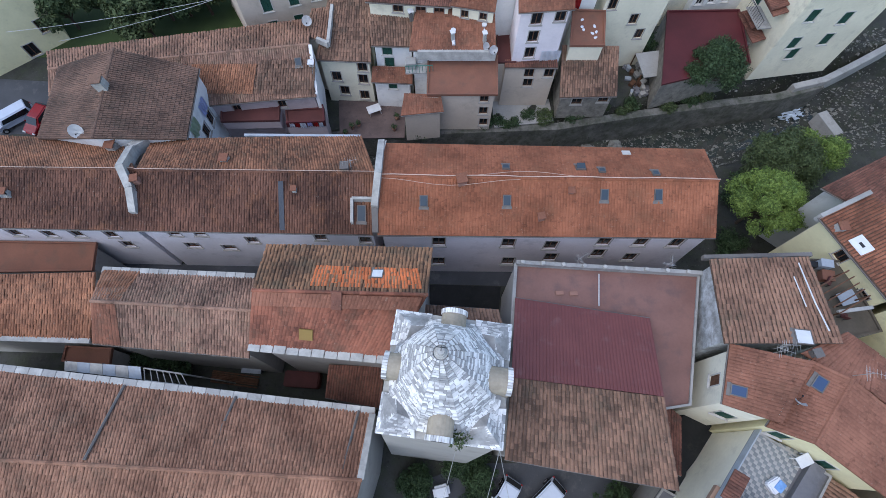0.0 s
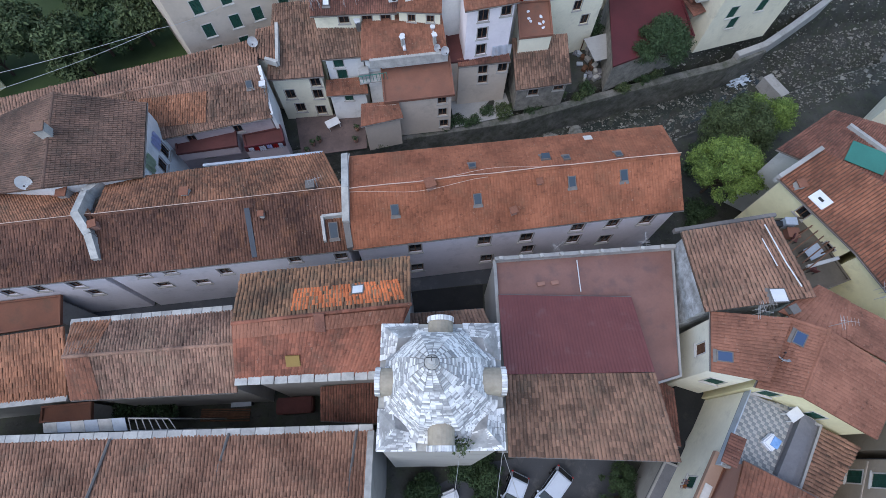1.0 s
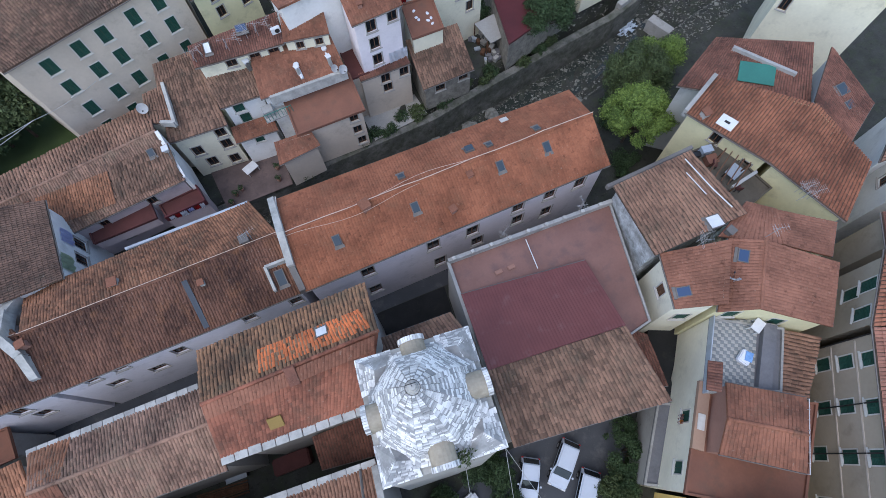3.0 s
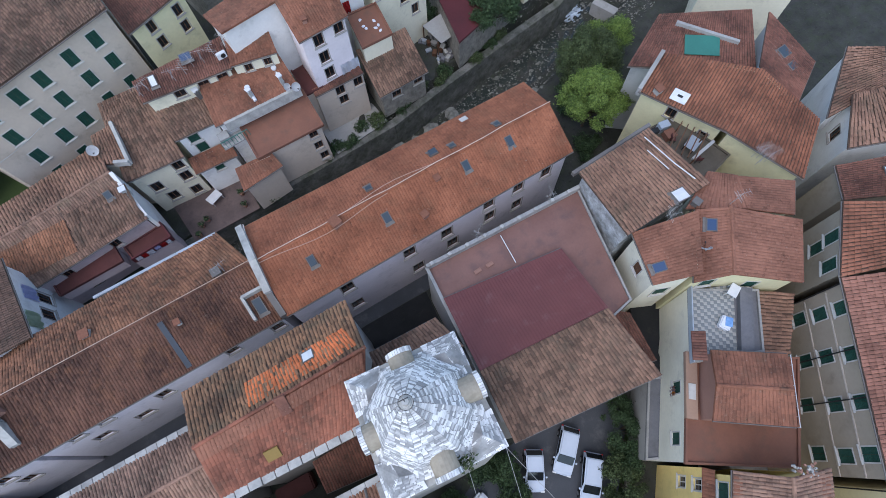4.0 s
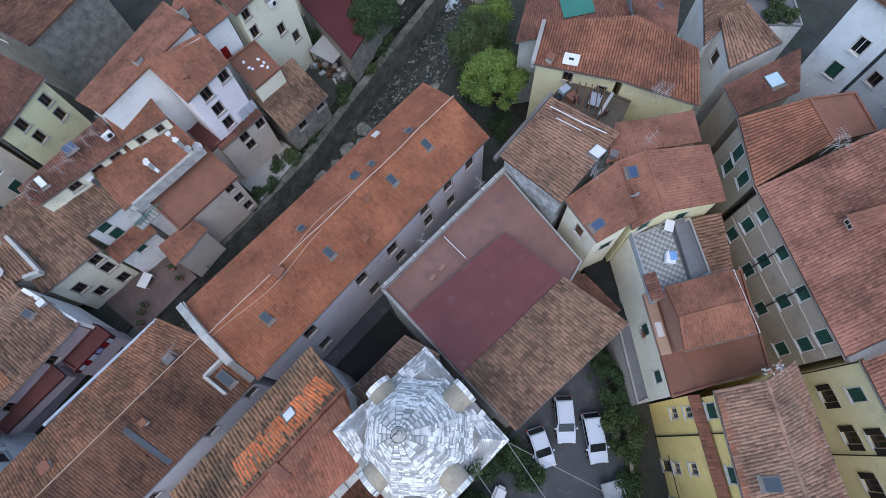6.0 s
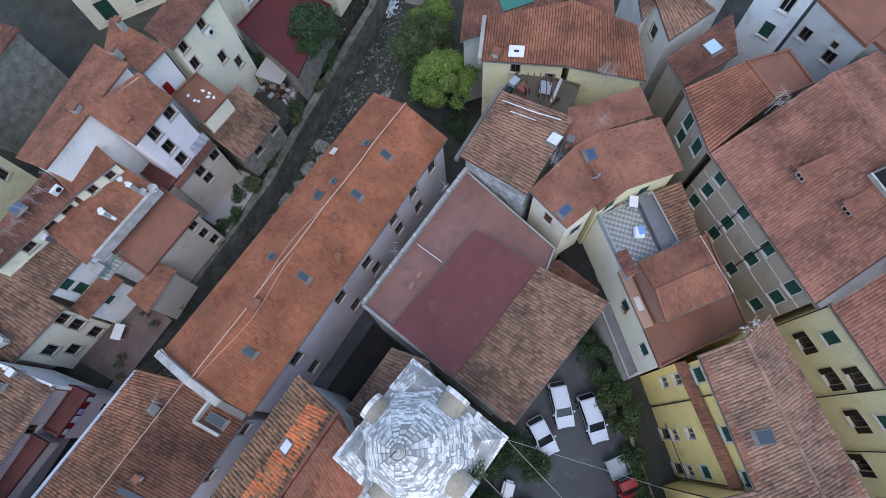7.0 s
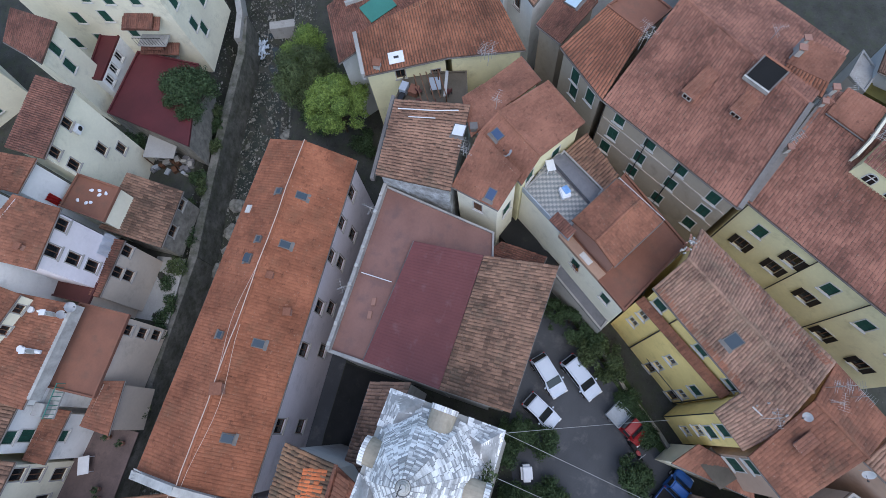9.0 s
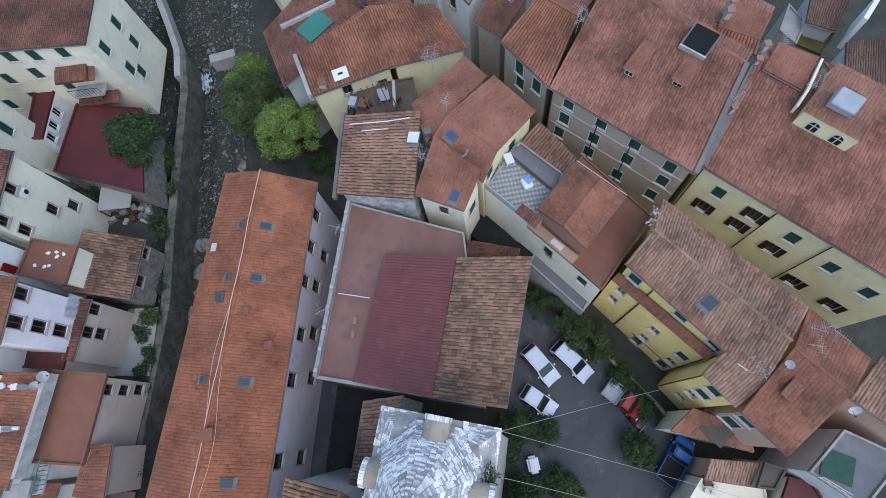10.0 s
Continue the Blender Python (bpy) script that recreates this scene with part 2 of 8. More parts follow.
material("foam", (0.55, 0.63, 0.72), (0.2, 0.24, 0.27), big=2, bump=0.4)


# ---- building blocks ----
def mesh(name, verts, faces, mat):
    me = bpy.data.meshes.new(name)
    me.from_pydata([tuple(map(float, v)) for v in verts], [], faces)
    me.materials.append(MATS[mat])
    return me


def obj(name, me, parent=None, label="", kind=""):
    ob = new(name, me)
    ob.parent = parent
    return tagged(ob, label, kind=kind)


def part(name, bm, material_name, parent, label=""):
    me = bpy.data.meshes.new(name)
    bm.normal_update()
    bm.to_mesh(me)
    bm.free()
    me.materials.append(MATS[material_name])
    return obj(name, me, parent, label)


def thing(name, label, category, at=(0, 0, 0), group="", turn=0):
    ob = new(name)
    ob.empty_display_size = 0.2
    ob.matrix_basis = pose(*at, 0, 0, turn)
    return tagged(ob, label, category, group)


def box_bm(bm, x0, x1, y0, y1, z0, z1, m=None, bevel=0.0):
    g = bmesh.ops.create_cube(bm, size=1, matrix=Matrix.Translation(((x0 + x1) / 2, (y0 + y1) / 2, (z0 + z1) / 2)) @ Matrix.Diagonal((x1 - x0, y1 - y0, z1 - z0, 1)))
    if bevel:
        es = {e for v in g["verts"] for e in v.link_edges}
        r = bmesh.ops.bevel(bm, geom=list(es), offset=bevel, segments=2, affect="EDGES")
        g = {"verts": list({v for f in r["faces"] for v in f.verts} | {v for v in g["verts"] if v.is_valid})}
    if m is not None:
        bmesh.ops.transform(bm, matrix=m, verts=g["verts"])
    return bm


def boxed(x0, x1, y0, y1, z0, z1, m=None, bevel=0.0):
    return box_bm(bmesh.new(), x0, x1, y0, y1, z0, z1, m, bevel)


def rod(bm, a, b, r, sides=6, r2=None):
    a, b = Vector(a), Vector(b)
    d = b - a
    m = Matrix.Translation((a + b) / 2) @ d.to_track_quat("Z", "Y").to_matrix().to_4x4()
    bmesh.ops.create_cone(bm, cap_ends=True, segments=sides, radius1=r, radius2=r if r2 is None else r2, depth=d.length, matrix=m)
    return bm


def wire(name, points, r, mat, parent=None):
    cu = bpy.data.curves.new(name, "CURVE")
    cu.dimensions, cu.bevel_depth, cu.bevel_resolution = "3D", r, 1
    s = cu.splines.new("POLY")
    s.points.add(len(points) - 1)
    for p, q in zip(s.points, points):
        p.co = (*q, 1)
    cu.materials.append(MATS[mat])
    ob = new(name, cu)
    ob.parent = parent
    return ob


RNG = np.random.default_rng(7)
PROFILES = {  # pitch, row, rise, lift of the lower end, jitter, cover
    "barrel": (0.2, 0.34, 0.045, 0.02, 0.012, 0.9),
    "rough": (0.25, 0.4, 0.055, 0.045, 0.022, 0.86),
    "ribbed": (0.21, 0.36, 0.032, 0.035, 0.008, 0.9),
    "pan": (0.24, 0.4, 0.024, 0.05, 0.008, 0.94),
    "column": (0.26, 0.42, 0.045, 0.05, 0.018, 0.93),
    "broad": (0.28, 0.42, 0.055, 0.05, 0.022, 0.86),
    "groove": (0.26, 0.38, 0.05, 0.05, 0.008, 0.84),
    "worn": (0.22, 0.38, 0.042, 0.022, 0.014, 0.93),
    "flat": (0.24, 0.38, 0.016, 0.024, 0.006, 0.99),
    "course": (0.3, 0.3, 0.03, 0.075, 0.004, 0.99),
    "sheet": (0.24, 60.0, 0.02, 0.0, 0.0, 0.98),
}
STYLE = dict(tile_red="flat", tile_red2="flat", tile_brown="worn", tile_brown2="column", tile_dark="ribbed", tile_old="broad", tile_faded="worn", tile_pink="pan", tile_patch="rough",
             tile_new="worn", tile_flatbrown="flat", tile_slate_brown="ribbed", tile_warm="worn", tile_course="groove", tile_moss="worn", tile_orange2="worn", tile_orange3="flat", tile_orange4="groove", corrugated="sheet")


def tiles_mesh(name, quads, mat, skip=0.0):
    """Rows of loose roof tiles over slopes; each quad runs along the eave (a, b) and back along the top (c, d)."""
    pitch, row, rise, lift, jitter, cover = PROFILES[STYLE[mat]]
    all_v, all_f, base = [], [], 0
    prof = np.array([(-0.5, 0.0), (-0.3, 0.8), (0.0, 1.0), (0.3, 0.8), (0.5, 0.0)])
    for a, b, c, d in quads:
        a, b, c, d = (np.array(p, float) for p in (a, b, c, d))
        nu = max(2, round((np.linalg.norm(b - a) + np.linalg.norm(c - d)) / 2 / pitch))
        nv = max(1, round((np.linalg.norm(d - a) + np.linalg.norm(c - b)) / 2 / row))
        nrm = np.cross(b - a, d - a) if np.linalg.norm(b - a) > 0.1 else np.cross(c - d, d - a)
        nrm /= np.linalg.norm(nrm)
        i, j = (g.ravel() for g in np.meshgrid(np.arange(nu), np.arange(nv), indexing="ij"))
        if skip:
            keep = RNG.random(len(i)) > skip
            i, j = i[keep], j[keep]
        k = len(i)
        ju, jv, jn = RNG.normal(0, jitter, (3, k))
        verts = np.empty((k, 10, 3))
        for e in (0, 1):
            v = np.clip((j + (0.0 if e == 0 else 1.12) + jv / row) / nv, -0.02, 1.0)
            for q, (pu, ph) in enumerate(prof):
                u = (i + 0.5 + pu * cover * (1.0 if e == 0 else 0.88) + ju / pitch) / nu
                low, high = a + u[:, None] * (b - a), d + u[:, None] * (c - d)
                h = 0.012 + ph * rise + (lift if e == 0 else 0.0) + np.abs(jn)
                verts[:, 5 * e + q] = low + v[:, None] * (high - low) + h[:, None] * nrm
        all_v.append(verts.reshape(-1, 3))
        one = np.array([(q, q + 1, q + 6, q + 5) for q in range(4)])
        all_f.append((base + 10 * np.arange(k)[:, None, None] + one[None]).reshape(-1, 4))
        base += 10 * k
    v, f = np.concatenate(all_v), np.concatenate(all_f)
    me = bpy.data.meshes.new(name)
    me.vertices.add(len(v))
    me.vertices.foreach_set("co", v.ravel())
    me.loops.add(f.size)
    me.loops.foreach_set("vertex_index", f.ravel().astype(np.int32))
    me.polygons.add(len(f))
    me.polygons.foreach_set("loop_start", np.arange(0, f.size, 4, dtype=np.int32))
    me.update(calc_edges=True)
    me.materials.append(MATS[mat])
    return me


def inset(loop, d):
    """A loop of (x, y, z), counterclockwise, drawn in by d."""
    out, n = [], len(loop)
    for i in range(n):
        p, q, r = (np.array(loop[(i + k) % n][:2]) for k in (-1, 0, 1))
        e1, e2 = (q - p) / np.linalg.norm(q - p), (r - q) / np.linalg.norm(r - q)
        n1, n2 = np.array([-e1[1], e1[0]]), np.array([-e2[1], e2[0]])
        m = (n1 + n2) / max(0.35, 1 + n1 @ n2)
        out.append((*(q + d * m), loop[i][2]))
    return out


WINDOW_MESHES = {}


def window(parent, m, w, h, style):
    """A window with its surround, sill and pane, or louvred shutters, in an opening 0.18 deep; m sets it on the wall, y out of it."""
    key = (w, h, style)
    if key not in WINDOW_MESHES:
        made = []
        bm = bmesh.new()
        b = 0.08
        for x0, x1, z0, z1 in ((-w / 2 - b, -w / 2, -h / 2 - b, h / 2 + b), (w / 2, w / 2 + b, -h / 2 - b, h / 2 + b), (-w / 2, w / 2, h / 2, h / 2 + b), (-w / 2, w / 2, -h / 2 - b, -h / 2)):
            box_bm(bm, x0, x1, -0.02, 0.035, z0, z1)
        box_bm(bm, -w / 2 - 0.17, w / 2 + 0.17, 0.035, 0.14, -h / 2 - b - 0.02, -h / 2 - b + 0.05)
        made.append(("window", bm, "plaster" if style == "glass" else "frame_white"))
        bm = boxed(-w / 2, w / 2, -0.18, -0.15, -h / 2, h / 2)
        made.append(("pane", bm, "pane"))
        bm = bmesh.new()
        for x0, x1 in ((-w / 2, -w / 2 + 0.07), (-0.035, 0.035), (w / 2 - 0.07, w / 2)):
            box_bm(bm, x0, x1, -0.15, -0.11, -h / 2, h / 2)
        for z0 in (-h / 2, h / 2 - 0.07):
            box_bm(bm, -w / 2 + 0.07, w / 2 - 0.07, -0.148, -0.112, z0, z0 + 0.07)
        made.append(("sash", bm, "frame_white" if style == "frame" else "wood"))
        if style in ("green", "wood", "open", "dark"):
            for side in (-1, 1):
                bm = bmesh.new()
                x0, x1 = (-w / 2 + 0.01, -0.008) if side < 0 else (0.008, w / 2 - 0.01)
                if style in ("open", "dark"):
                    x0, x1 = (-w - 0.02, -w / 2 - 0.02) if side < 0 else (w / 2 + 0.02, w + 0.02)
                y = 0.05 if style in ("open", "dark") else -0.06
                for a0, a1, c0, c1 in ((x0, x0 + 0.06, -h / 2, h / 2), (x1 - 0.06, x1, -h / 2, h / 2)):
                    box_bm(bm, a0, a1, y, y + 0.04, c0, c1)
                slats = 11
                for s in range(slats):
                    z = -h / 2 + (s + 0.5) * h / slats
                    box_bm(bm, x0 + 0.06, x1 - 0.06, y + 0.006, y + 0.03, z - h / slats * 0.4, z + h / slats * 0.4)
                made.append(("shutter", bm, "wood" if style == "wood" else "shutter_brown" if style == "dark" else "shutter_green"))
        stored = []
        for n, bm, mt in made:
            me = bpy.data.meshes.new(n)
            bm.normal_update()
            bm.to_mesh(me)
            bm.free()
            me.materials.append(MATS[mt])
            stored.append((n, me))
        WINDOW_MESHES[key] = stored
    top = None
    for n, me in WINDOW_MESHES[key]:
        ob = new(n, me)
        if top is None:
            top = ob
            ob.parent, ob.matrix_basis = parent, m
        else:
            ob.parent = top
    return top


def wall_mesh(loop, zb, wall, wins, edge_of, name="wall"):
    """Walls under a loop of eave points, with real openings cut where the windows are."""
    vs, fs = [], []

    def quad(*p):
        fs.append(tuple(range(len(vs), len(vs) + len(p))))
        vs.extend(p)

    n = len(loop)
    placed = []
    for i in range(n):
        A, B = np.array(loop[i]), np.array(loop[(i + 1) % n])
        d = B[:2] - A[:2]
        L = np.linalg.norm(d)
        if L < 0.05:
            continue
        d /= L
        out = np.array([d[1], -d[0]])
        top = min(A[2], B[2])
        lean = lambda u, z: z - (A[2] + (B[2] - A[2]) * u / L)
        P = lambda u, z, o=0.0: (A[0] + d[0] * u + out[0] * o + lean(u, z) * PLUMB.x, A[1] + d[1] * u + out[1] * o + lean(u, z) * PLUMB.y, z)
        mine = []
        for e, u, z, w, h, st in wins:
            if edge_of(e) == i and w / 2 + 0.1 < u < L - w / 2 - 0.1 and z + h / 2 < top - 0.05 and z - h / 2 > zb + 0.05:
                if all(abs(u - q[0]) > (w + q[2]) / 2 + 0.05 or abs(z - q[1]) > (h + q[3]) / 2 + 0.05 for q in mine):
                    mine.append((u, z, w, h, st))
        us = sorted({0.0, L, *[q[0] - q[2] / 2 for q in mine], *[q[0] + q[2] / 2 for q in mine]})
        zs = sorted({zb, top, *[q[1] - q[3] / 2 for q in mine], *[q[1] + q[3] / 2 for q in mine]})
        for u0, u1 in zip(us, us[1:]):
            for z0, z1 in zip(zs, zs[1:]):
                uc, zc = (u0 + u1) / 2, (z0 + z1) / 2
                if any(abs(uc - q[0]) < q[2] / 2 and abs(zc - q[1]) < q[3] / 2 for q in mine):
                    continue
                quad(P(u0, z0), P(u1, z0), P(u1, z1), P(u0, z1))
        if abs(A[2] - B[2]) > 0.01:
            quad(P(0, top), P(L, top), P(L, B[2]) if B[2] > A[2] else P(0, A[2]))
        for u, z, w, h, st in mine:
            a, b, c, e2 = u - w / 2, u + w / 2, z - h / 2, z + h / 2
            quad(P(a, c), P(b, c), P(b, c, -0.2), P(a, c, -0.2))
            quad(P(b, c), P(b, e2), P(b, e2, -0.2), P(b, c, -0.2))
            quad(P(b, e2), P(a, e2), P(a, e2, -0.2), P(b, e2, -0.2))
            quad(P(a, e2), P(a, c), P(a, c, -0.2), P(a, e2, -0.2))
            m = Matrix.Translation(P(u, z)) @ UPRIGHT @ Matrix(((-d[0], out[0], 0, 0), (-d[1], out[1], 0, 0), (0, 0, 1, 0), (0, 0, 0, 1)))
            placed.append((m, w, h, st))
    return mesh(name, vs, fs, wall), placed


def slab(points, t):
    """A solid sheet of thickness t below a polygon."""
    n = len(points)
    v = [*points, *[(x, y, z - t) for x, y, z in points]]
    f = [tuple(range(n)), tuple(range(2 * n - 1, n - 1, -1))] + [(i, i + n, (i + 1) % n + n, (i + 1) % n) for i in range(n)]
    return v, f


def roof_slab(quad, t, drop, n=6):
    """A sheet over four corners that may twist, its top lowered by drop."""
    a, b, c, d = (np.array(p, float) for p in quad)
    g = [[(a + (b - a) * i / n) * (1 - j / n) + (d + (c - d) * i / n) * (j / n) for i in range(n + 1)] for j in range(n + 1)]
    flat = [p for row in g for p in row]
    k, w = len(flat), n + 1
    v = [p - (0, 0, drop) for p in flat] + [p - (0, 0, drop + t) for p in flat]
    f = []
    for j in range(n):
        for i in range(n):
            q = (j * w + i, j * w + i + 1, (j + 1) * w + i + 1, (j + 1) * w + i)
            f += [q, tuple(x + k for x in q[::-1])]
    rim = list(range(n)) + [j * w + n for j in range(n)] + [n * w + i for i in range(n, 0, -1)] + [j * w for j in range(n, 0, -1)]
    f += [(p + k, q + k, q, p) for p, q in zip(rim, rim[1:] + rim[:1])]
    return v, f


SLOPES, CORNERS, RIDGES, OVER = {}, {}, {}, {}


def house(key, name, label, pts, ridge=(), zb=0.0, wall="plaster", roof="tile_brown", over=0.3, wins=(), category="house"):
    top = thing(name, label, category, (0, 0, 0))
    if ridge:
        loop = [pts[0], pts[1], ridge[1], pts[2], pts[3], ridge[0]]
        edge_of = {0: 0, 1: 1, 2: 3, 3: 4, 4: 2, 5: 5}.get
        slopes = [(pts[0], pts[1], ridge[1], ridge[0]), (pts[2], pts[3], ridge[0], ridge[1])]
    else:
        loop, slopes, edge_of = list(pts), [tuple(pts)], (lambda e: e)
    me, placed = wall_mesh([(x, y, z - 0.1) for x, y, z in inset(loop, over)], zb, wall, wins, edge_of)
    obj("wall", me, top)
    for m, w, h, st in placed:
        window(top, m, w, h, st)
    kinds = roof.split(",") if "," in roof else [roof, roof]
    tiled = kinds[0] in STYLE
    SLOPES[key], CORNERS[key], RIDGES[key], OVER[key] = slopes, pts, ridge, over
    obs = []
    for s, r in zip(slopes, kinds):
        v, f = roof_slab(s, 0.12, 0.03) if r in STYLE and len(s) == 4 else slab(s, 0.14)
        obs.append(obj("roof", mesh("roof", v, f, "tile_under" if STYLE.get(r) in ("barrel", "rough", "ribbed", "pan", "column", "broad", "groove") else r), top))
    if tiled:
        low = []
        for s in slopes:
            q = list(s)
            if not ridge:
                zs = [p[2] for p in q]
                k = min(range(4), key=lambda i: zs[i] + zs[(i + 1) % 4])
                q = q[k:] + q[:k]
            low.append(tuple(q))
        for q, r, ob in zip(low, kinds, obs):
            obj("tiles", tiles_mesh("tiles", [q], r), ob, kind="stuff")
        if ridge:
            ridge_caps(top, ridge[0], ridge[1], kinds[0])
        gutter(top, low)
    else:
        # raised edge round a flat roof
        ring = inset(pts, 0.16)
        n = len(pts)
        v = [(x, y, z + 0.004) for x, y, z in pts] + [(x, y, z + 0.16) for x, y, z in pts] + [(x, y, z + 0.16) for x, y, z in ring] + [(x, y, z + 0.004) for x, y, z in ring]
        f = []
        for r in range(3):
            for i in range(n):
                j = (i + 1) % n
                f.append((r * n + i, r * n + j, (r + 1) * n + j, (r + 1) * n + i))
        obj("coping", mesh("coping", v, f, "concrete" if roof in ("grey", "terrace") else roof), top)
    return top


def WALL(key, edge, u, z):
    """The pose on a house's wall, u metres along the edge and z high, y out of the wall."""
    c = CORNERS[key]
    A, B = Vector((*c[edge][:2], 0)), Vector((*c[(edge + 1) % len(c)][:2], 0))
    d = (B - A).normalized()
    out = d.cross(Vector((0, 0, 1)))
    p = A + d * u - out * (OVER[key] - 0.06) + PLUMB * (z - c[edge][2])
    return Matrix.Translation((p.x, p.y, z)) @ UPRIGHT @ Matrix((-d, out, Vector((0, 0, 1)))).transposed().to_4x4()


def ridge_caps(parent, a, b, mat):
    a, b = Vector(a), Vector(b)
    L = (b - a).length
    n = max(2, round(L / 0.45))
    d = (b - a) / L
    side = d.cross(Vector((0, 0, 1))).normalized()
    up = side.cross(d)
    vs, fs = [], []
    for i in range(n):
        o = len(vs)
        for e in (0, 1):
            p = a + d * (L * (i + (0 if e == 0 else 1.1)) / n)
            for ang in (-80, -40, 0, 40, 80):
                r = 0.15 if e == 0 else 0.125
                vs.append(p + side * (r * math.sin(radians(ang))) + up * (r * math.cos(radians(ang)) - 0.02 + RNG.normal(0, 0.006)))
        fs += [(o + q, o + q + 1, o + q + 6, o + q + 5) for q in range(4)]
    obj("ridge", mesh("ridge", vs, fs, mat), parent, kind="stuff")


def gutter(parent, quads):
    for a, b, c, d in quads:
        a, b = Vector(a), Vector(b)
        if (b - a).length < 1.5:
            continue
        out = (b - a).cross(Vector((0, 0, 1))).normalized()
        bm = bmesh.new()
        rod(bm, a + out * 0.05 - Vector((0, 0, 0.1)), b + out * 0.05 - Vector((0, 0, 0.1)), 0.055, 6)
        part("gutter", bm, "lead", parent)

# ---- ground, stream, car park ----
STREAM = [(-18.4, 26.0), (-8.0, 26.0), (6.9, 26.2), (18.4, 27.1), (27.6, 29.0), (37.9, 31.3), (47.1, 33.6), (57.5, 35.2), (86.2, 36.8)]


def channel(x, y):
    """Distance to the stream's middle line."""
    best = np.full(np.shape(x), 1e9)
    for (x0, y0), (x1, y1) in zip(STREAM, STREAM[1:]):
        k = np.clip(((x - x0) * (x1 - x0) + (y - y0) * (y1 - y0)) / ((x1 - x0) ** 2 + (y1 - y0) ** 2), 0, 1)
        best = np.minimum(best, np.hypot(x - x0 - k * (x1 - x0), y - y0 - k * (y1 - y0)))
    return best


def ground_z(x, y):
    d = channel(np.asarray(x, float), np.asarray(y, float))
    s = np.clip((5.2 - d) / 2.2, 0, 1)
    return -3.9 * s * s * (3 - 2 * s)


axis_x = np.concatenate([[-1500, -600, -250, -120, -80], np.arange(-60, 80.1, 0.8), [110, 180, 400, 900, 1500]])
axis_y = np.concatenate([[-1500, -600, -250, -120, -60, -40], np.arange(-30, 70.1, 0.8), [90, 150, 350, 800, 1500]])
gx, gy = np.meshgrid(axis_x, axis_y)
gz = ground_z(gx, gy) + 0.06 * RNG.normal(size=gx.shape) * (channel(gx, gy) < 6)
gz = gz - (PLUMB.x * gx + PLUMB.y * gy) * np.clip(1 - 95 / np.maximum(np.hypot(gx, gy), 1), 0, 1)
nx, ny = len(axis_x), len(axis_y)
ground = obj("ground", mesh("ground", np.stack([gx, gy, gz], -1).reshape(-1, 3), [(j * nx + i, j * nx + i + 1, (j + 1) * nx + i + 1, (j + 1) * nx + i) for j in range(ny - 1) for i in range(nx - 1)], "soil"))
tagged(ground, "grey earth and paving between the houses", "ground", kind="structure")


def sheet(name, pts, z, mat, label, category, t=0.08):
    v, f = slab([(x, y, z) for x, y in pts], t)
    return tagged(obj(name, mesh(name, v, f, mat)), label, category, kind="structure")


sheet("car_park", [(1.4, -3.6), (14.9, -4.1), (13.3, -8.0), (9.4, -11.5), (4.1, -15.6), (0.6, -18.9), (-4.0, -22.4), (-13.8, -20.7), (-9.2, -11.5), (-3.4, -5.2)], 0.03, "asphalt", "grey asphalt car park", "car park")
sheet("verge", [(13.3, -8.0), (13.9, -9.6), (8.6, -13.6), (5.2, -16.2), (1.9, -18.6), (0.6, -18.9), (4.1, -15.6), (9.4, -11.5)], 0.05, "grass", "strip of rough grass between car park and yellow house", "verge")
sheet("street", [(23.6, 2.3), (28.2, -6.3), (21.3, -18.4), (11.5, -25.3), (5.8, -25.3), (14.7, -16.1), (19.0, -9.9), (21.8, -3.4)], 0.02, "paving", "narrow paved street between the houses", "street")
sheet("alley", [(-51.7, 12.5), (-1.1, 12.5), (5.1, 12.1), (20.1, 10.6), (20.1, 13.2), (-4.6, 14.6), (-51.7, 16.7)], 0.02, "asphalt", "dark narrow alley between church and row houses", "street")
# sheet coloured near black for the shade between tower, annex and row houses
sheet("church_yard", [(-6.5, 4.6), (4.2, 4.6), (5.4, 12.0), (-0.9, 12.45), (-6.5, 12.45)], 0.02, "shaded_ground", "yard behind the church tower, coloured dark for its shade", "yard")
sheet("courtyard", [(-11.0, 29.4), (-3.9, 29.2), (-3.7, 34.0), (-11.3, 34.5)], 0.1, "court_floor", "reddish paved courtyard above the stream", "courtyard")
sheet("small_square", [(6.0, 30.1), (12.6, 30.6), (12.4, 33.6), (6.0, 34.0)], 0.06, "concrete", "small grey concrete square by the stream", "square")
sheet("road", [(-92.0, 31.6), (-35.6, 31.5), (-39.1, 37.9), (-92.0, 43.7)], 0.03, "asphalt", "asphalt road at the edge of town", "road")
# block coloured near black for the shade between hall and cream walls
sheet("back_yard", [(18.25, -4.46), (21.41, -1.60), (19.40, 0.35), (16.57, -3.11), (16.15, -5.49), (17.53, -6.30)], 3.9, "shaded_ground", "raised back yard behind the church hall, coloured dark for its shade", "yard", 3.9)
wv, wf = [], []
for (x0, y0), (x1, y1) in zip(STREAM[:6], [*STREAM[1:6], (44.6, 32.9)]):
    dx, dy = y0 - y1, x1 - x0
    k = 2.2 / math.hypot(dx, dy)
    o = len(wv)
    wv += [(x0 + dx * k, y0 + dy * k, -3.87), (x0 - dx * k, y0 - dy * k, -3.87), (x1 - dx * k, y1 - dy * k, -3.87), (x1 + dx * k, y1 + dy * k, -3.87)]
    wf.append((o, o + 1, o + 2, o + 3))
tagged(obj("stream", mesh("stream", wv, wf, "water")), "shallow dark stream between stone banks", "stream", kind="structure")

# ---- church tower with dome ----
DOME_C, DOME_TURN, DOME_Z = (-0.10, 2.20), -9.4, 14.4


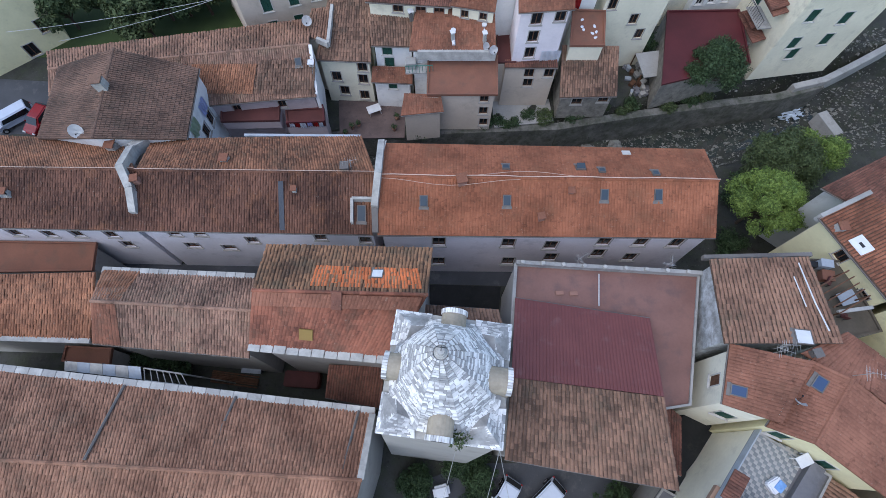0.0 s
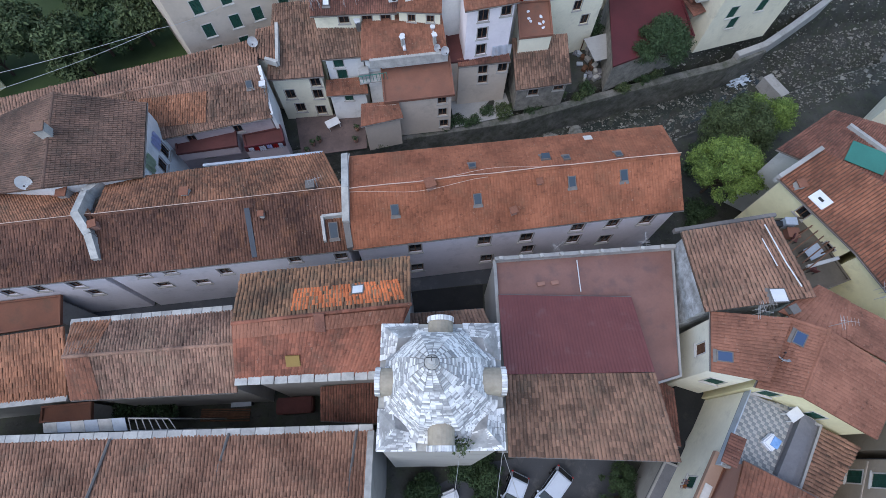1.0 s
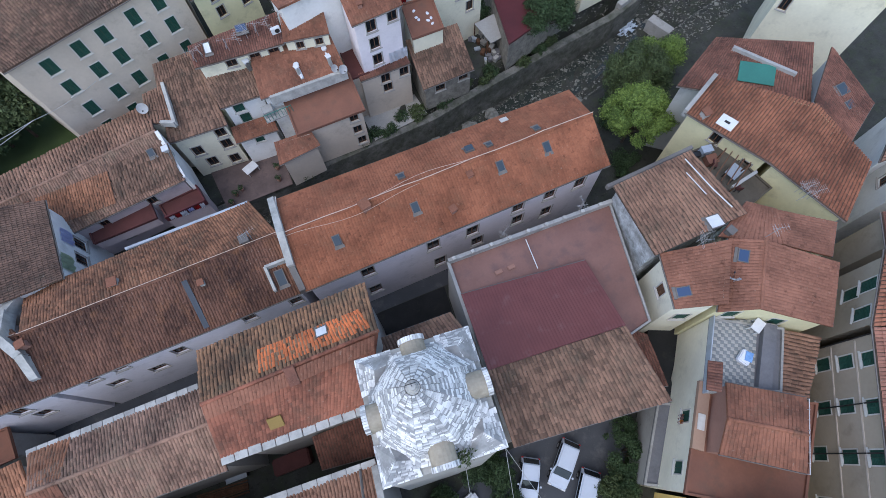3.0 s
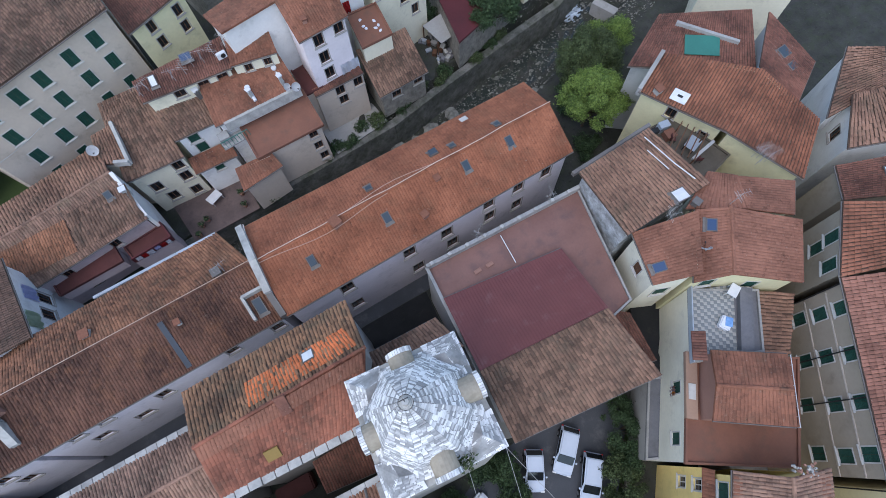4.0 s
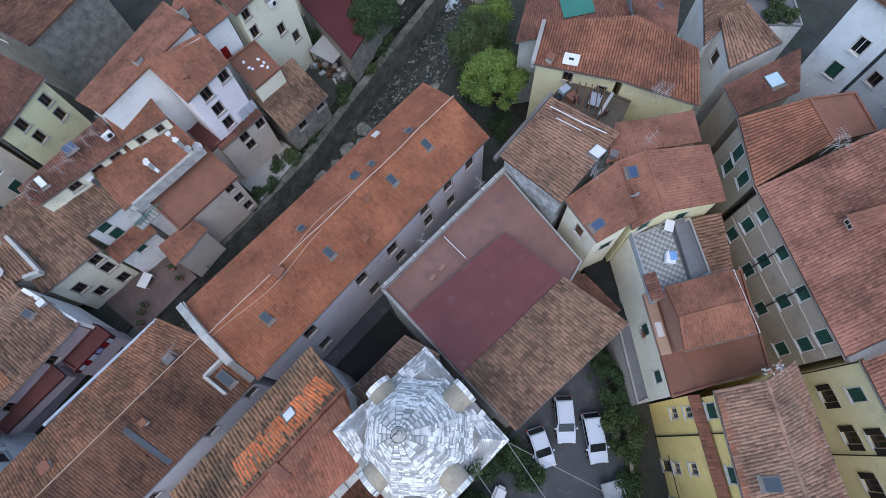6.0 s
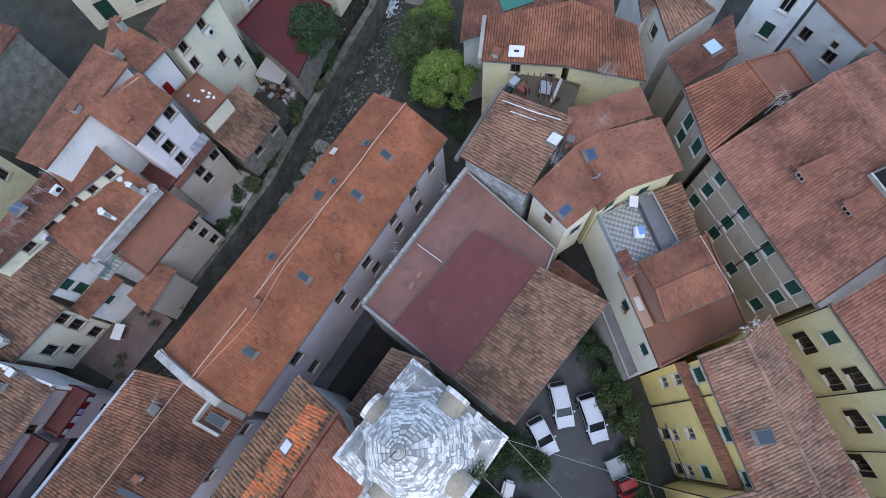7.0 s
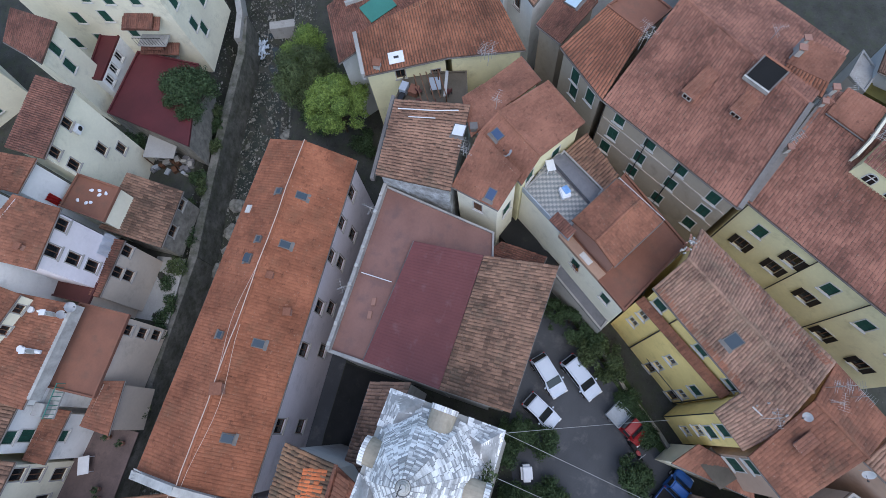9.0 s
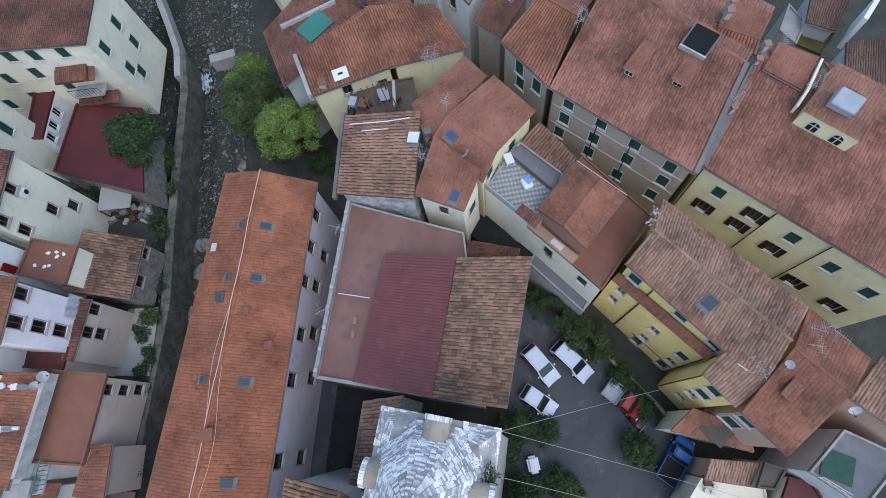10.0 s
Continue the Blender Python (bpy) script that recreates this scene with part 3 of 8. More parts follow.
def slate_course(verts, faces, p0, p1, q0, q1, width, thick, rng):
    """Loose slates along one course from p0-p1 (low) to q0-q1 (high)."""
    p0, p1, q0, q1 = (np.array(p, float) for p in (p0, p1, q0, q1))
    L = np.linalg.norm(p1 - p0)
    n = max(1, round(L / width))
    cuts = np.sort(np.clip(np.linspace(0, 1, n + 1) + np.r_[0, rng.uniform(-0.3, 0.3, max(n - 1, 0)) / n, 0], 0, 1))
    nrm = np.cross(p1 - p0, q0 - p0)
    nrm /= np.linalg.norm(nrm) + 1e-9
    for a, b in zip(cuts, cuts[1:]):
        g = 0.016 / max(L, 0.1)
        a, b = (a + g if a > 0 else a), (b - g if b < 1 else b)
        if b <= a:
            continue
        lift, tip = thick + rng.uniform(0, 0.02), rng.uniform(0.0, 0.012)
        low0, low1 = p0 + a * (p1 - p0), p0 + b * (p1 - p0)
        hi0, hi1 = q0 + a * (q1 - q0), q0 + b * (q1 - q0)
        up = -0.16 * (hi0 - low0)
        o = len(verts)
        verts += [low0 + nrm * lift, low1 + nrm * (lift + tip), hi1 + up + nrm * 0.008, hi0 + up + nrm * 0.008, low0, low1]
        faces += [(o, o + 1, o + 2, o + 3), (o + 4, o + 5, o + 1, o), (o + 5, o + 2, o + 1), (o + 4, o, o + 3)]


def slate_pieces(parent, tile, foot, i, k, rng):
    """Single slates of one course on one side of the dome."""
    at = lambda ii, kk: Vector(foot(ii, kk))
    a, b, c, d = at(i, k), at(i, k + 1), at(i + 1, k + 1), at(i + 1, k)
    ex = (b - a).normalized()
    nz = (b - a).cross(d - a).normalized()
    ey = nz.cross(ex)
    m = Matrix((ex, ey, nz)).transposed().to_4x4()
    L, h = ((b - a).length + (c - d).length) / 2, ((d + c) / 2 - (a + b) / 2).length
    n = max(1, round(L / 0.3))
    cuts = np.linspace(0, 1, n + 1)
    cuts[1:-1] += rng.uniform(-0.25, 0.25, n - 1) / n
    for u0, u1 in zip(cuts, cuts[1:]):
        u = (u0 + u1) / 2
        p = (a.lerp(b, u) + d.lerp(c, u)) / 2 + nz * (0.012 + rng.uniform(0, 0.012))
        ob = obj("slate", tile, parent)
        ob.matrix_basis = Matrix.Translation(p) @ m @ pose(0, 0, 0, rng.uniform(-4, 1), rng.uniform(-2, 2), rng.uniform(-2, 2)) @ Matrix.Diagonal((L * (u1 - u0) - 0.03, h * 0.84, 0.035, 1))


def church_tower():
    top = thing("church_tower", "square church tower with a white slated octagonal dome", "church tower", (*DOME_C, 0), turn=DOME_TURN)
    top.matrix_basis = Matrix.Translation((*DOME_C, 18.3)) @ UPRIGHT @ pose(0, 0, -1.085 * DOME_Z, 0, 0, DOME_TURN) @ Matrix.Diagonal((1.085, 1.085, 1.085, 1))
    h = 3.05
    # body
    loop = [(-h + 0.15, -h + 0.15, DOME_Z - 0.1), (h - 0.15, -h + 0.15, DOME_Z - 0.1), (h - 0.15, h - 0.15, DOME_Z - 0.1), (-h + 0.15, h - 0.15, DOME_Z - 0.1)]
    me, _ = wall_mesh(loop, -3, "plaster", [], lambda e: e)
    obj("wall", me, top)
    part("cornice", boxed(-h, h, -h, h, DOME_Z - 0.3, DOME_Z, bevel=0.05), "whitewash", top)
    rng = np.random.default_rng(3)
    # eight-sided dome in courses
    R0, H = 2.5, 3.8
    prof = [(0.34 + (R0 - 0.34) * (1 - s ** 1.8) + 0.42 * max(0.0, 1 - s / 0.16) ** 2, H * s) for s in np.linspace(0.0, 1.0, 43)]
    # eight sides whose hips are softened: sixteen bearings, those between the hips drawn in a little
    ang = [(radians(22.5 * (k + 1)), 1.0 if k % 2 == 0 else 0.945) for k in range(16)]
    lean = lambda i: (-0.4 * prof[i][1] / H, 0.32 * prof[i][1] / H)
    foot = lambda i, k: (lean(i)[0] + prof[i][0] * ang[k % 16][1] * math.cos(ang[k % 16][0]), lean(i)[1] + prof[i][0] * ang[k % 16][1] * math.sin(ang[k % 16][0]), DOME_Z + 0.35 + prof[i][1])
    core_v, core_f = [], []
    for i, (r, z) in enumerate(prof):
        core_v += [foot(i, k) for k in range(16)]
    for i in range(len(prof) - 1):
        for k in range(16):
            core_f.append((16 * i + k, 16 * i + (k + 1) % 16, 16 * (i + 1) + (k + 1) % 16, 16 * (i + 1) + k))
    core_v += [(prof[0][0] * math.cos(a), prof[0][0] * math.sin(a), DOME_Z - 0.1) for a, _ in ang]
    o = len(prof) * 16
    core_f += [(o + k, o + (k + 1) % 16, (k + 1) % 16, k) for k in range(16)]
    dome = obj("dome", mesh("dome", core_v, core_f, "slate_grey"), top)
    vs, fs = [], []
    tile = bpy.data.meshes.new("slate")
    tb = boxed(-0.5, 0.5, -0.5, 0.5, -0.5, 0.5)
    tb.to_mesh(tile)
    tb.free()
    tile.materials.append(MATS["slate_piece"])
    for i in range(len(prof) - 1):
        for k in range(16):
            if i >= 33:
                slate_pieces(dome, tile, foot, i, k, rng)
                continue
            slate_course(vs, fs, foot(i, k), foot(i, k + 1), foot(i + 1, k), foot(i + 1, k + 1), 0.27, 0.03, rng)
    obj("slate_cover", mesh("slate_cover", vs, fs, "slate"), dome, kind="stuff")
    # corner roofs: two slated faces that rise to the dome's foot; inner faces painted greyer for the valley's shade
    for k in range(4):
        a = radians(45 + 90 * k)
        m = Matrix.Rotation(a - radians(45), 4, "Z")
        corner, px, py = Vector((h, h, DOME_Z + 0.02)), Vector((h, 1.15, DOME_Z + 0.02)), Vector((1.15, h, DOME_Z + 0.02))
        peak, inner = Vector((2.1, 2.1, DOME_Z + 0.85)), Vector((1.6, 1.6, DOME_Z + 0.3))
        qx, qy = Vector((2.3, 1.25, DOME_Z + 0.35)), Vector((1.25, 2.3, DOME_Z + 0.35))
        vs, fs = [], []
        for low0, low1, e0, e1 in ((px, corner, qx, peak), (corner, py, peak, qy)):
            nrow = 12
            for r in range(nrow):
                t0, t1 = r / nrow, (r + 1) / nrow
                slate_course(vs, fs, low0.lerp(e0, t0), low1.lerp(e1, t0), low0.lerp(e0, t1), low1.lerp(e1, t1), 0.3, 0.02, rng)
        me = mesh("slate_cover", vs, fs, "slate")
        me.transform(m)
        cm = mesh("corner_roof", [px, corner, py, qx, peak, qy, inner], [(0, 1, 4, 3), (1, 2, 5, 4), (3, 4, 6), (4, 5, 6)], "slate_side")
        cm.transform(m)
        cr = obj("corner_roof", cm, top)
        obj("slate_cover", me, cr, kind="stuff")
    # round-backed dormers on the four sides
    for k in range(4):
        m = Matrix.Rotation(radians(90 * k), 4, "Z")
        bm = bmesh.new()
        r, y0, y1, zc = 0.62, 1.2, h + 0.02, DOME_Z + 0.95
        ring = [(r * math.cos(t), r * math.sin(t)) for t in np.linspace(0, math.pi, 11)]
        a = [bm.verts.new((x, y1, zc + z)) for x, z in ring]
        b = [bm.verts.new((x, y0, zc + z + 0.25)) for x, z in ring]
        for i in range(10):
            bm.faces.new((a[i + 1], a[i], b[i], b[i + 1]))
        c = [bm.verts.new((x, y1, DOME_Z)) for x in (r, -r)]
        d = [bm.verts.new((x, y0, DOME_Z)) for x in (r, -r)]
        bm.faces.new((a[0], c[0], d[0], b[0]))
        bm.faces.new((c[1], a[-1], b[-1], d[1]))
        bm.faces.new([*a, c[1], c[0]][::-1])
        bmesh.ops.transform(bm, matrix=m, verts=bm.verts)
        bmesh.ops.recalc_face_normals(bm, faces=bm.faces)
        dm = part("dormer", bm, "dome_vent", top, "tan rendered barrel dormer")
        bm = bmesh.new()
        for s in range(16):
            t0, t1 = math.pi * s / 16, math.pi * (s + 1) / 16 - 0.03
            for r0, r1 in ((r + 0.0, r + 0.06),):
                q = [bm.verts.new((rr * math.cos(t), y1 + dy, zc + rr * math.sin(t))) for dy in (0.03, -0.22) for rr, t in ((r0, t0), (r1, t0), (r1, t1), (r0, t1))]
                for f in ((0, 1, 2, 3), (4, 7, 6, 5), (0, 4, 5, 1), (1, 5, 6, 2), (2, 6, 7, 3), (3, 7, 4, 0)):
                    bm.faces.new([q[i] for i in f])
        bmesh.ops.transform(bm, matrix=m, verts=bm.verts)
        bmesh.ops.recalc_face_normals(bm, faces=bm.faces)
        part("dormer_edge", bm, "slate", dm)
        bm = boxed(-0.36, 0.36, y1 + 0.004, y1 + 0.03, DOME_Z + 0.12, DOME_Z + 0.95)
        bmesh.ops.transform(bm, matrix=m, verts=bm.verts)
        part("opening", bm, "pane", dm)
    # lantern cap and cross
    bm = bmesh.new()
    zt = DOME_Z + 0.35 + H - 0.03
    for r, z0, z1 in ((0.36, -0.35, 0.02), (0.26, 0.02, 0.16), (0.18, 0.16, 0.34)):
        bmesh.ops.create_cone(bm, cap_ends=True, segments=12, radius1=r, radius2=r * 0.86, depth=z1 - z0, matrix=Matrix.Translation((-0.4, 0.32, zt + (z0 + z1) / 2)))
    part("finial", bm, "whitewash", top)
    bm = bmesh.new()
    rod(bm, (-0.4, 0.32, zt + 0.4), (-0.4, 0.32, zt + 1.3), 0.022)
    rod(bm, (-0.62, 0.32, zt + 1.05), (-0.18, 0.32, zt + 1.05), 0.02)
    part("cross", bm, "dark_metal", top)
    # tufts of plants on the cornice
    leaves(top, "weeds", [(0.9, -2.75, DOME_Z + 0.3, 0.55, 0.5, 0.45)], 260, 0.1, "leaf", seed=4)
    return top


# ---- plants ----
def leaves(parent, name, blobs, count, size, mat, seed=0):
    """Small tilted leaf blades scattered through blobs (x, y, z, rx, ry, rz), thickest near their skins."""
    rng = np.random.default_rng(seed)
    vol = np.array([b[3] * b[4] * b[5] for b in blobs])
    which = rng.choice(len(blobs), count, p=vol / vol.sum())
    d = rng.normal(size=(count, 3))
    d /= np.linalg.norm(d, axis=1)[:, None]
    rad = rng.uniform(0.3, 1.12, count) ** 0.55
    lump = 1 + 0.3 * np.sin(6 * d[:, 0] + 4 * d[:, 1] + which) * np.cos(5 * d[:, 2] + 2 * which) + 0.12 * np.sin(13 * d[:, 0] - 11 * d[:, 2] + which)
    b = np.array(blobs, float)[which]
    c = b[:, :3] + d * b[:, 3:] * (rad * lump)[:, None]
    n = d + rng.normal(0, 0.6, (count, 3))
    n /= np.linalg.norm(n, axis=1)[:, None]
    t = np.cross(n, rng.normal(size=(count, 3)))
    t /= np.linalg.norm(t, axis=1)[:, None]
    s = np.cross(n, t)
    L = size * rng.uniform(0.6, 1.4, count)[:, None]
    v = np.stack([c - t * L, c + s * L * 0.45 + n * L * 0.12, c + t * L, c - s * L * 0.45 + n * L * 0.12], 1).reshape(-1, 3)
    f = [(4 * i, 4 * i + 1, 4 * i + 2, 4 * i + 3) for i in range(count)]
    return obj(name, mesh(name, v, f, mat), parent, kind="stuff")


def tree(label, x, y, z, blobs, count, size, mat, trunk_h, seed):
    top = thing("tree", label, "tree", (x, y, z))
    rng = np.random.default_rng(seed)
    bm = bmesh.new()
    rod(bm, (0, 0, -0.3), (0.1, 0.05, trunk_h), 0.2, 8, 0.12)
    for bx, by, bz, *_ in blobs:
        rod(bm, (0.08, 0.04, trunk_h * rng.uniform(0.6, 0.95)), (bx, by, bz), 0.08, 6, 0.025)
        for _ in range(3):
            e = rng.normal(0, 0.5, 3)
            rod(bm, (bx * 0.7, by * 0.7, trunk_h + (bz - trunk_h) * 0.7), (bx + e[0], by + e[1], bz + abs(e[2])), 0.03, 5, 0.01)
    part("trunk", bm, "bark", top)
    leaves(top, "crown", blobs, count, size, mat, seed)
    return top


def shrub(label, x, y, z, blobs, count, size, mat, seed, name="bush"):
    top = thing(name, label, "bush", (x, y, z))
    bm = bmesh.new()
    for bx, by, bz, *_ in blobs:
        rod(bm, (bx * 0.5, by * 0.5, -0.1), (bx, by, bz), 0.05, 5, 0.015)
    part("stems", bm, "bark", top)
    leaves(top, "foliage", blobs, count, size, mat, seed)
    return top


def blobs_for(rx, ry, z0, z1, n, r, seed):
    rng = np.random.default_rng(seed)
    out = []
    n = int(n * 1.7)
    for i in range(n):
        a, q = rng.uniform(0, 2 * math.pi), math.sqrt(rng.uniform(0.02, 1))
        k = rng.uniform(0.4, 1.05)
        out.append((rx * q * math.cos(a), ry * q * math.sin(a), z0 + (z1 - z0) * (1 - 0.65 * q * q) * rng.uniform(0.75, 1.0), r * k * rng.uniform(0.8, 1.25), r * k * rng.uniform(0.8, 1.25), r * k * 0.85))
    return out


# ---- vehicles ----
def car(label, x, y, turn, paint, length=4.1, kind="hatch", group="parked cars"):
    top = thing("car", label, "car", (x, y, 0.03), group, turn)
    L, w = length, 0.86
    if kind == "pickup":
        prof = [(0, 0.35), (0.02, 0.85), (0.2, 0.98), (0.75, 1.05), (1.2, 1.72), (2.0, 1.74), (2.12, 1.0), (2.12, 0.35)]
        cabin = (4, 5)
    elif kind == "van":
        prof = [(0, 0.3), (0.0, 0.8), (0.15, 0.95), (0.7, 1.08), (1.25, 1.72), (L - 0.15, 1.78), (L, 1.0), (L, 0.3)]
        cabin = (4, 5)
    else:
        prof = [(0, 0.3), (0.0, 0.66), (0.22, 0.84), (0.92, 0.98), (1.62, 1.5), (L - 0.42, 1.54), (L - 0.08, 1.04), (L, 0.85), (L - 0.02, 0.3)]
        cabin = (4, 5)
    bm = bmesh.new()
    rings = []
    for i, (px, pz) in enumerate(prof):
        ww = w * (0.82 if i in cabin else 0.95 if pz > 0.9 else 0.82 if px < 0.05 or px > L - 0.03 else 1.0)
        rings.append([bm.verts.new((px - L / 2, s * ww, pz)) for s in (-1, 1)])
    n = len(rings)
    for i in range(n):
        a, b = rings[i], rings[(i + 1) % n]
        bm.faces.new((a[0], a[1], b[1], b[0]))
    bm.faces.new([r[0] for r in rings][::-1])
    bm.faces.new([r[1] for r in rings])
    bmesh.ops.recalc_face_normals(bm, faces=bm.faces)
    bmesh.ops.bevel(bm, geom=list(bm.edges), offset=0.1, segments=3, affect="EDGES")
    body = part("body", bm, paint, top)
    c0, c1 = prof[cabin[0]], prof[cabin[1]]
    f0, f1 = prof[cabin[0] - 1], prof[cabin[1] + 1]

    def glass_quad(name, pts):
        a, b, c, d = (Vector(p) for p in pts)
        nrm = (b - a).cross(d - a).normalized()
        mid = (a + b + c + d) / 4
        if nrm.dot(mid - Vector((0, 0, 0.8))) < 0:
            nrm = -nrm
        v = [mid + (p - mid) * 0.95 + nrm * k for k in (0.022, -0.02) for p in (a, b, c, d)]
        me = mesh(name, v, [(0, 1, 2, 3), (7, 6, 5, 4), (0, 4, 5, 1), (1, 5, 6, 2), (2, 6, 7, 3), (3, 7, 4, 0)], "car_glass")
        obj(name, me, top)

    X = lambda p: p[0] - L / 2
    glass_quad("windscreen", [(X(f0), -w * 0.82, f0[1]), (X(f0), w * 0.82, f0[1]), (X(c0), w * 0.8, c0[1]), (X(c0), -w * 0.8, c0[1])])
    glass_quad("rear_window", [(X(f1), -w * 0.82, f1[1]), (X(f1), w * 0.82, f1[1]), (X(c1), w * 0.8, c1[1]), (X(c1), -w * 0.8, c1[1])])
    for s in (-1, 1):
        glass_quad("side_window", [(X(f0) + 0.3, s * w * 0.92, f0[1] + 0.04), (X(f1) - 0.3, s * w * 0.92, f1[1] + 0.04), (X(c1) - 0.06, s * w * 0.845, c1[1] - 0.1), (X(c0) + 0.06, s * w * 0.845, c0[1] - 0.1)])
        bm = boxed(X(f0) + 0.2, X(f0) + 0.36, s * w if s > 0 else -w - 0.16, w + 0.16 if s > 0 else -w, f0[1] + 0.02, f0[1] + 0.16, bevel=0.03)
        part("mirror", bm, paint, top)
        part("headlight", boxed(-L / 2 - 0.012, -L / 2 + 0.12, s * 0.62 - 0.16, s * 0.62 + 0.16, 0.62, 0.76, bevel=0.02), "white_plastic", top)
        part("tail_light", boxed(prof[-1][0] - L / 2 - 0.1, prof[-1][0] - L / 2 + 0.03, s * 0.7 - 0.08, s * 0.7 + 0.08, 0.7, 0.95, bevel=0.02), "cloth_red", top)
        for wx in (0.75, L - 0.75):
            m = Matrix.Translation((wx - L / 2, s * (w - 0.1), 0.31)) @ Matrix.Rotation(radians(90), 4, "X")
            bm = bmesh.new()
            bmesh.ops.create_cone(bm, cap_ends=True, segments=18, radius1=0.31, radius2=0.31, depth=0.21, matrix=m)
            tyre = part("tyre", bm, "rubber", top)
            bm = bmesh.new()
            bmesh.ops.create_cone(bm, cap_ends=True, segments=14, radius1=0.19, radius2=0.17, depth=0.225, matrix=m)
            part("rim", bm, "pale_metal", tyre)
    if kind == "pickup":
        side = "tin" if paint == "car_red" else paint
        bed = part("load_bed", boxed(2.16 - L / 2, L / 2, -0.88, 0.88, 0.72, 0.8), side if paint == "car_red" else "rubber", top)
        part("chassis", boxed(2.0 - L / 2, L / 2 - 0.1, -0.4, 0.4, 0.4, 0.72), "rubber", top)
        for x0, x1 in ((2.16, 2.21), (L - 0.05, L)):
            part("side_board", boxed(x0 - L / 2, x1 - L / 2, -0.83, 0.83, 0.8, 1.15, bevel=0.012), side, bed)
        for y0 in (-0.88, 0.83):
            part("side_board", boxed(2.16 - L / 2, L / 2, y0, y0 + 0.05, 0.8, 1.14, bevel=0.012), side, bed)
    return top


# ---- roof fittings ----
def skylight(parent, m, w=0.6, h=0.85, pane="skylight_pane", opened=0.0):
    bm = bmesh.new()
    for x0, x1, y0, y1 in ((-w / 2 - 0.07, -w / 2, -h / 2 - 0.07, h / 2 + 0.07), (w / 2, w / 2 + 0.07, -h / 2 - 0.07, h / 2 + 0.07), (-w / 2, w / 2, h / 2, h / 2 + 0.07), (-w / 2, w / 2, -h / 2 - 0.07, -h / 2)):
        box_bm(bm, x0, x1, y0, y1, 0.0, 0.17)
    box_bm(bm, -w / 2 - 0.14, w / 2 + 0.14, -h / 2 - 0.3, -h / 2 - 0.07, 0.05, 0.1)
    sk = part("skylight", bm, "lead", parent)
    sk.matrix_basis = m
    lid = part("pane", boxed(-w / 2 + 0.004, w / 2 - 0.004, -h, 0, 0.0, 0.03), pane, sk)
    lid.matrix_basis = pose(0, h / 2, 0.13, -opened, 0, 0)
    return sk


def chimney(parent, x, y, z, h=0.9, w=0.45, mat="terracotta", cap="tile_red2"):
    bm = boxed(-w / 2, w / 2, -w / 2, w / 2, -0.6, h, bevel=0.015)
    ch = part("chimney", bm, mat, parent)
    ch.matrix_basis = pose(x, y, z, 0, 0, random.uniform(-15, 15))
    bm = bmesh.new()
    for sx in (-1, 1):
        for sy in (-1, 1):
            box_bm(bm, sx * w * 0.35 - 0.05, sx * w * 0.35 + 0.05, sy * w * 0.35 - 0.05, sy * w * 0.35 + 0.05, h, h + 0.18)
    box_bm(bm, -w / 2 - 0.08, w / 2 + 0.08, -w / 2 - 0.08, w / 2 + 0.08, h + 0.18, h + 0.25)
    part("cap", bm, cap, ch)
    return ch


def antenna(x, y, z, h=1.8, turn=0.0, bars=6):
    top = thing("antenna", "thin grey television antenna on a roof mast", "antenna", (x, y, z), "roof antennas", turn)
    bm = bmesh.new()
    rod(bm, (0, 0, -0.4), (0, 0, h), 0.022, 6)
    part("mast", bm, "antenna_metal", top)
    bm = bmesh.new()
    rod(bm, (-0.6, 0, h - 0.1), (0.6, 0, h - 0.1), 0.011, 4)
    boom = part("boom", bm, "antenna_metal", top)
    for i in range(bars):
        bx = -0.55 + 1.1 * i / (bars - 1)
        part("element", rod(bmesh.new(), (bx, -0.38 + 0.03 * i, h - 0.1), (bx, 0.38 - 0.03 * i, h - 0.1), 0.008, 3), "antenna_metal", boom)
    for zz in (h - 0.75, h - 0.55):
        part("dipole", rod(bmesh.new(), (0, -0.45, zz), (0, 0.45, zz), 0.012, 4), "antenna_metal", top)
    return top


def dish(x, y, z, r=0.42, turn=0.0, label="white satellite dish on a roof"):
    top = thing("satellite_dish", label, "satellite dish", (x, y, z), "satellite dishes", turn)
    bm = bmesh.new()
    rod(bm, (0, 0, -0.4), (0, 0, 0.35), 0.025, 6)
    part("mast", bm, "pale_metal", top)
    bm = bmesh.new()
    rings = []
    for i, k in enumerate((0.02, 0.35, 0.7, 1.0)):
        rings.append([bm.verts.new((r * k * math.cos(t), r * k * math.sin(t), 0.16 * k * k)) for t in np.linspace(0, 2 * math.pi, 18, endpoint=False)])
    for a, b in zip(rings, rings[1:]):
        for i in range(18):
            bm.faces.new((a[i], a[(i + 1) % 18], b[(i + 1) % 18], b[i]))
    bm.faces.new(rings[0])
    bmesh.ops.solidify(bm, geom=list(bm.faces), thickness=0.015)
    ob = part("reflector", bm, "white_plastic", top)
    ob.matrix_basis = pose(0, -0.06, 0.35, 52, 0, 0)
    bm = bmesh.new()
    rod(bm, (0, -0.1, 0.12), (0, -0.55, 0.5), 0.012, 5)
    box_bm(bm, -0.04, 0.04, -0.62, -0.52, 0.46, 0.56)
    part("feed_arm", bm, "dark_metal", top)
    return top


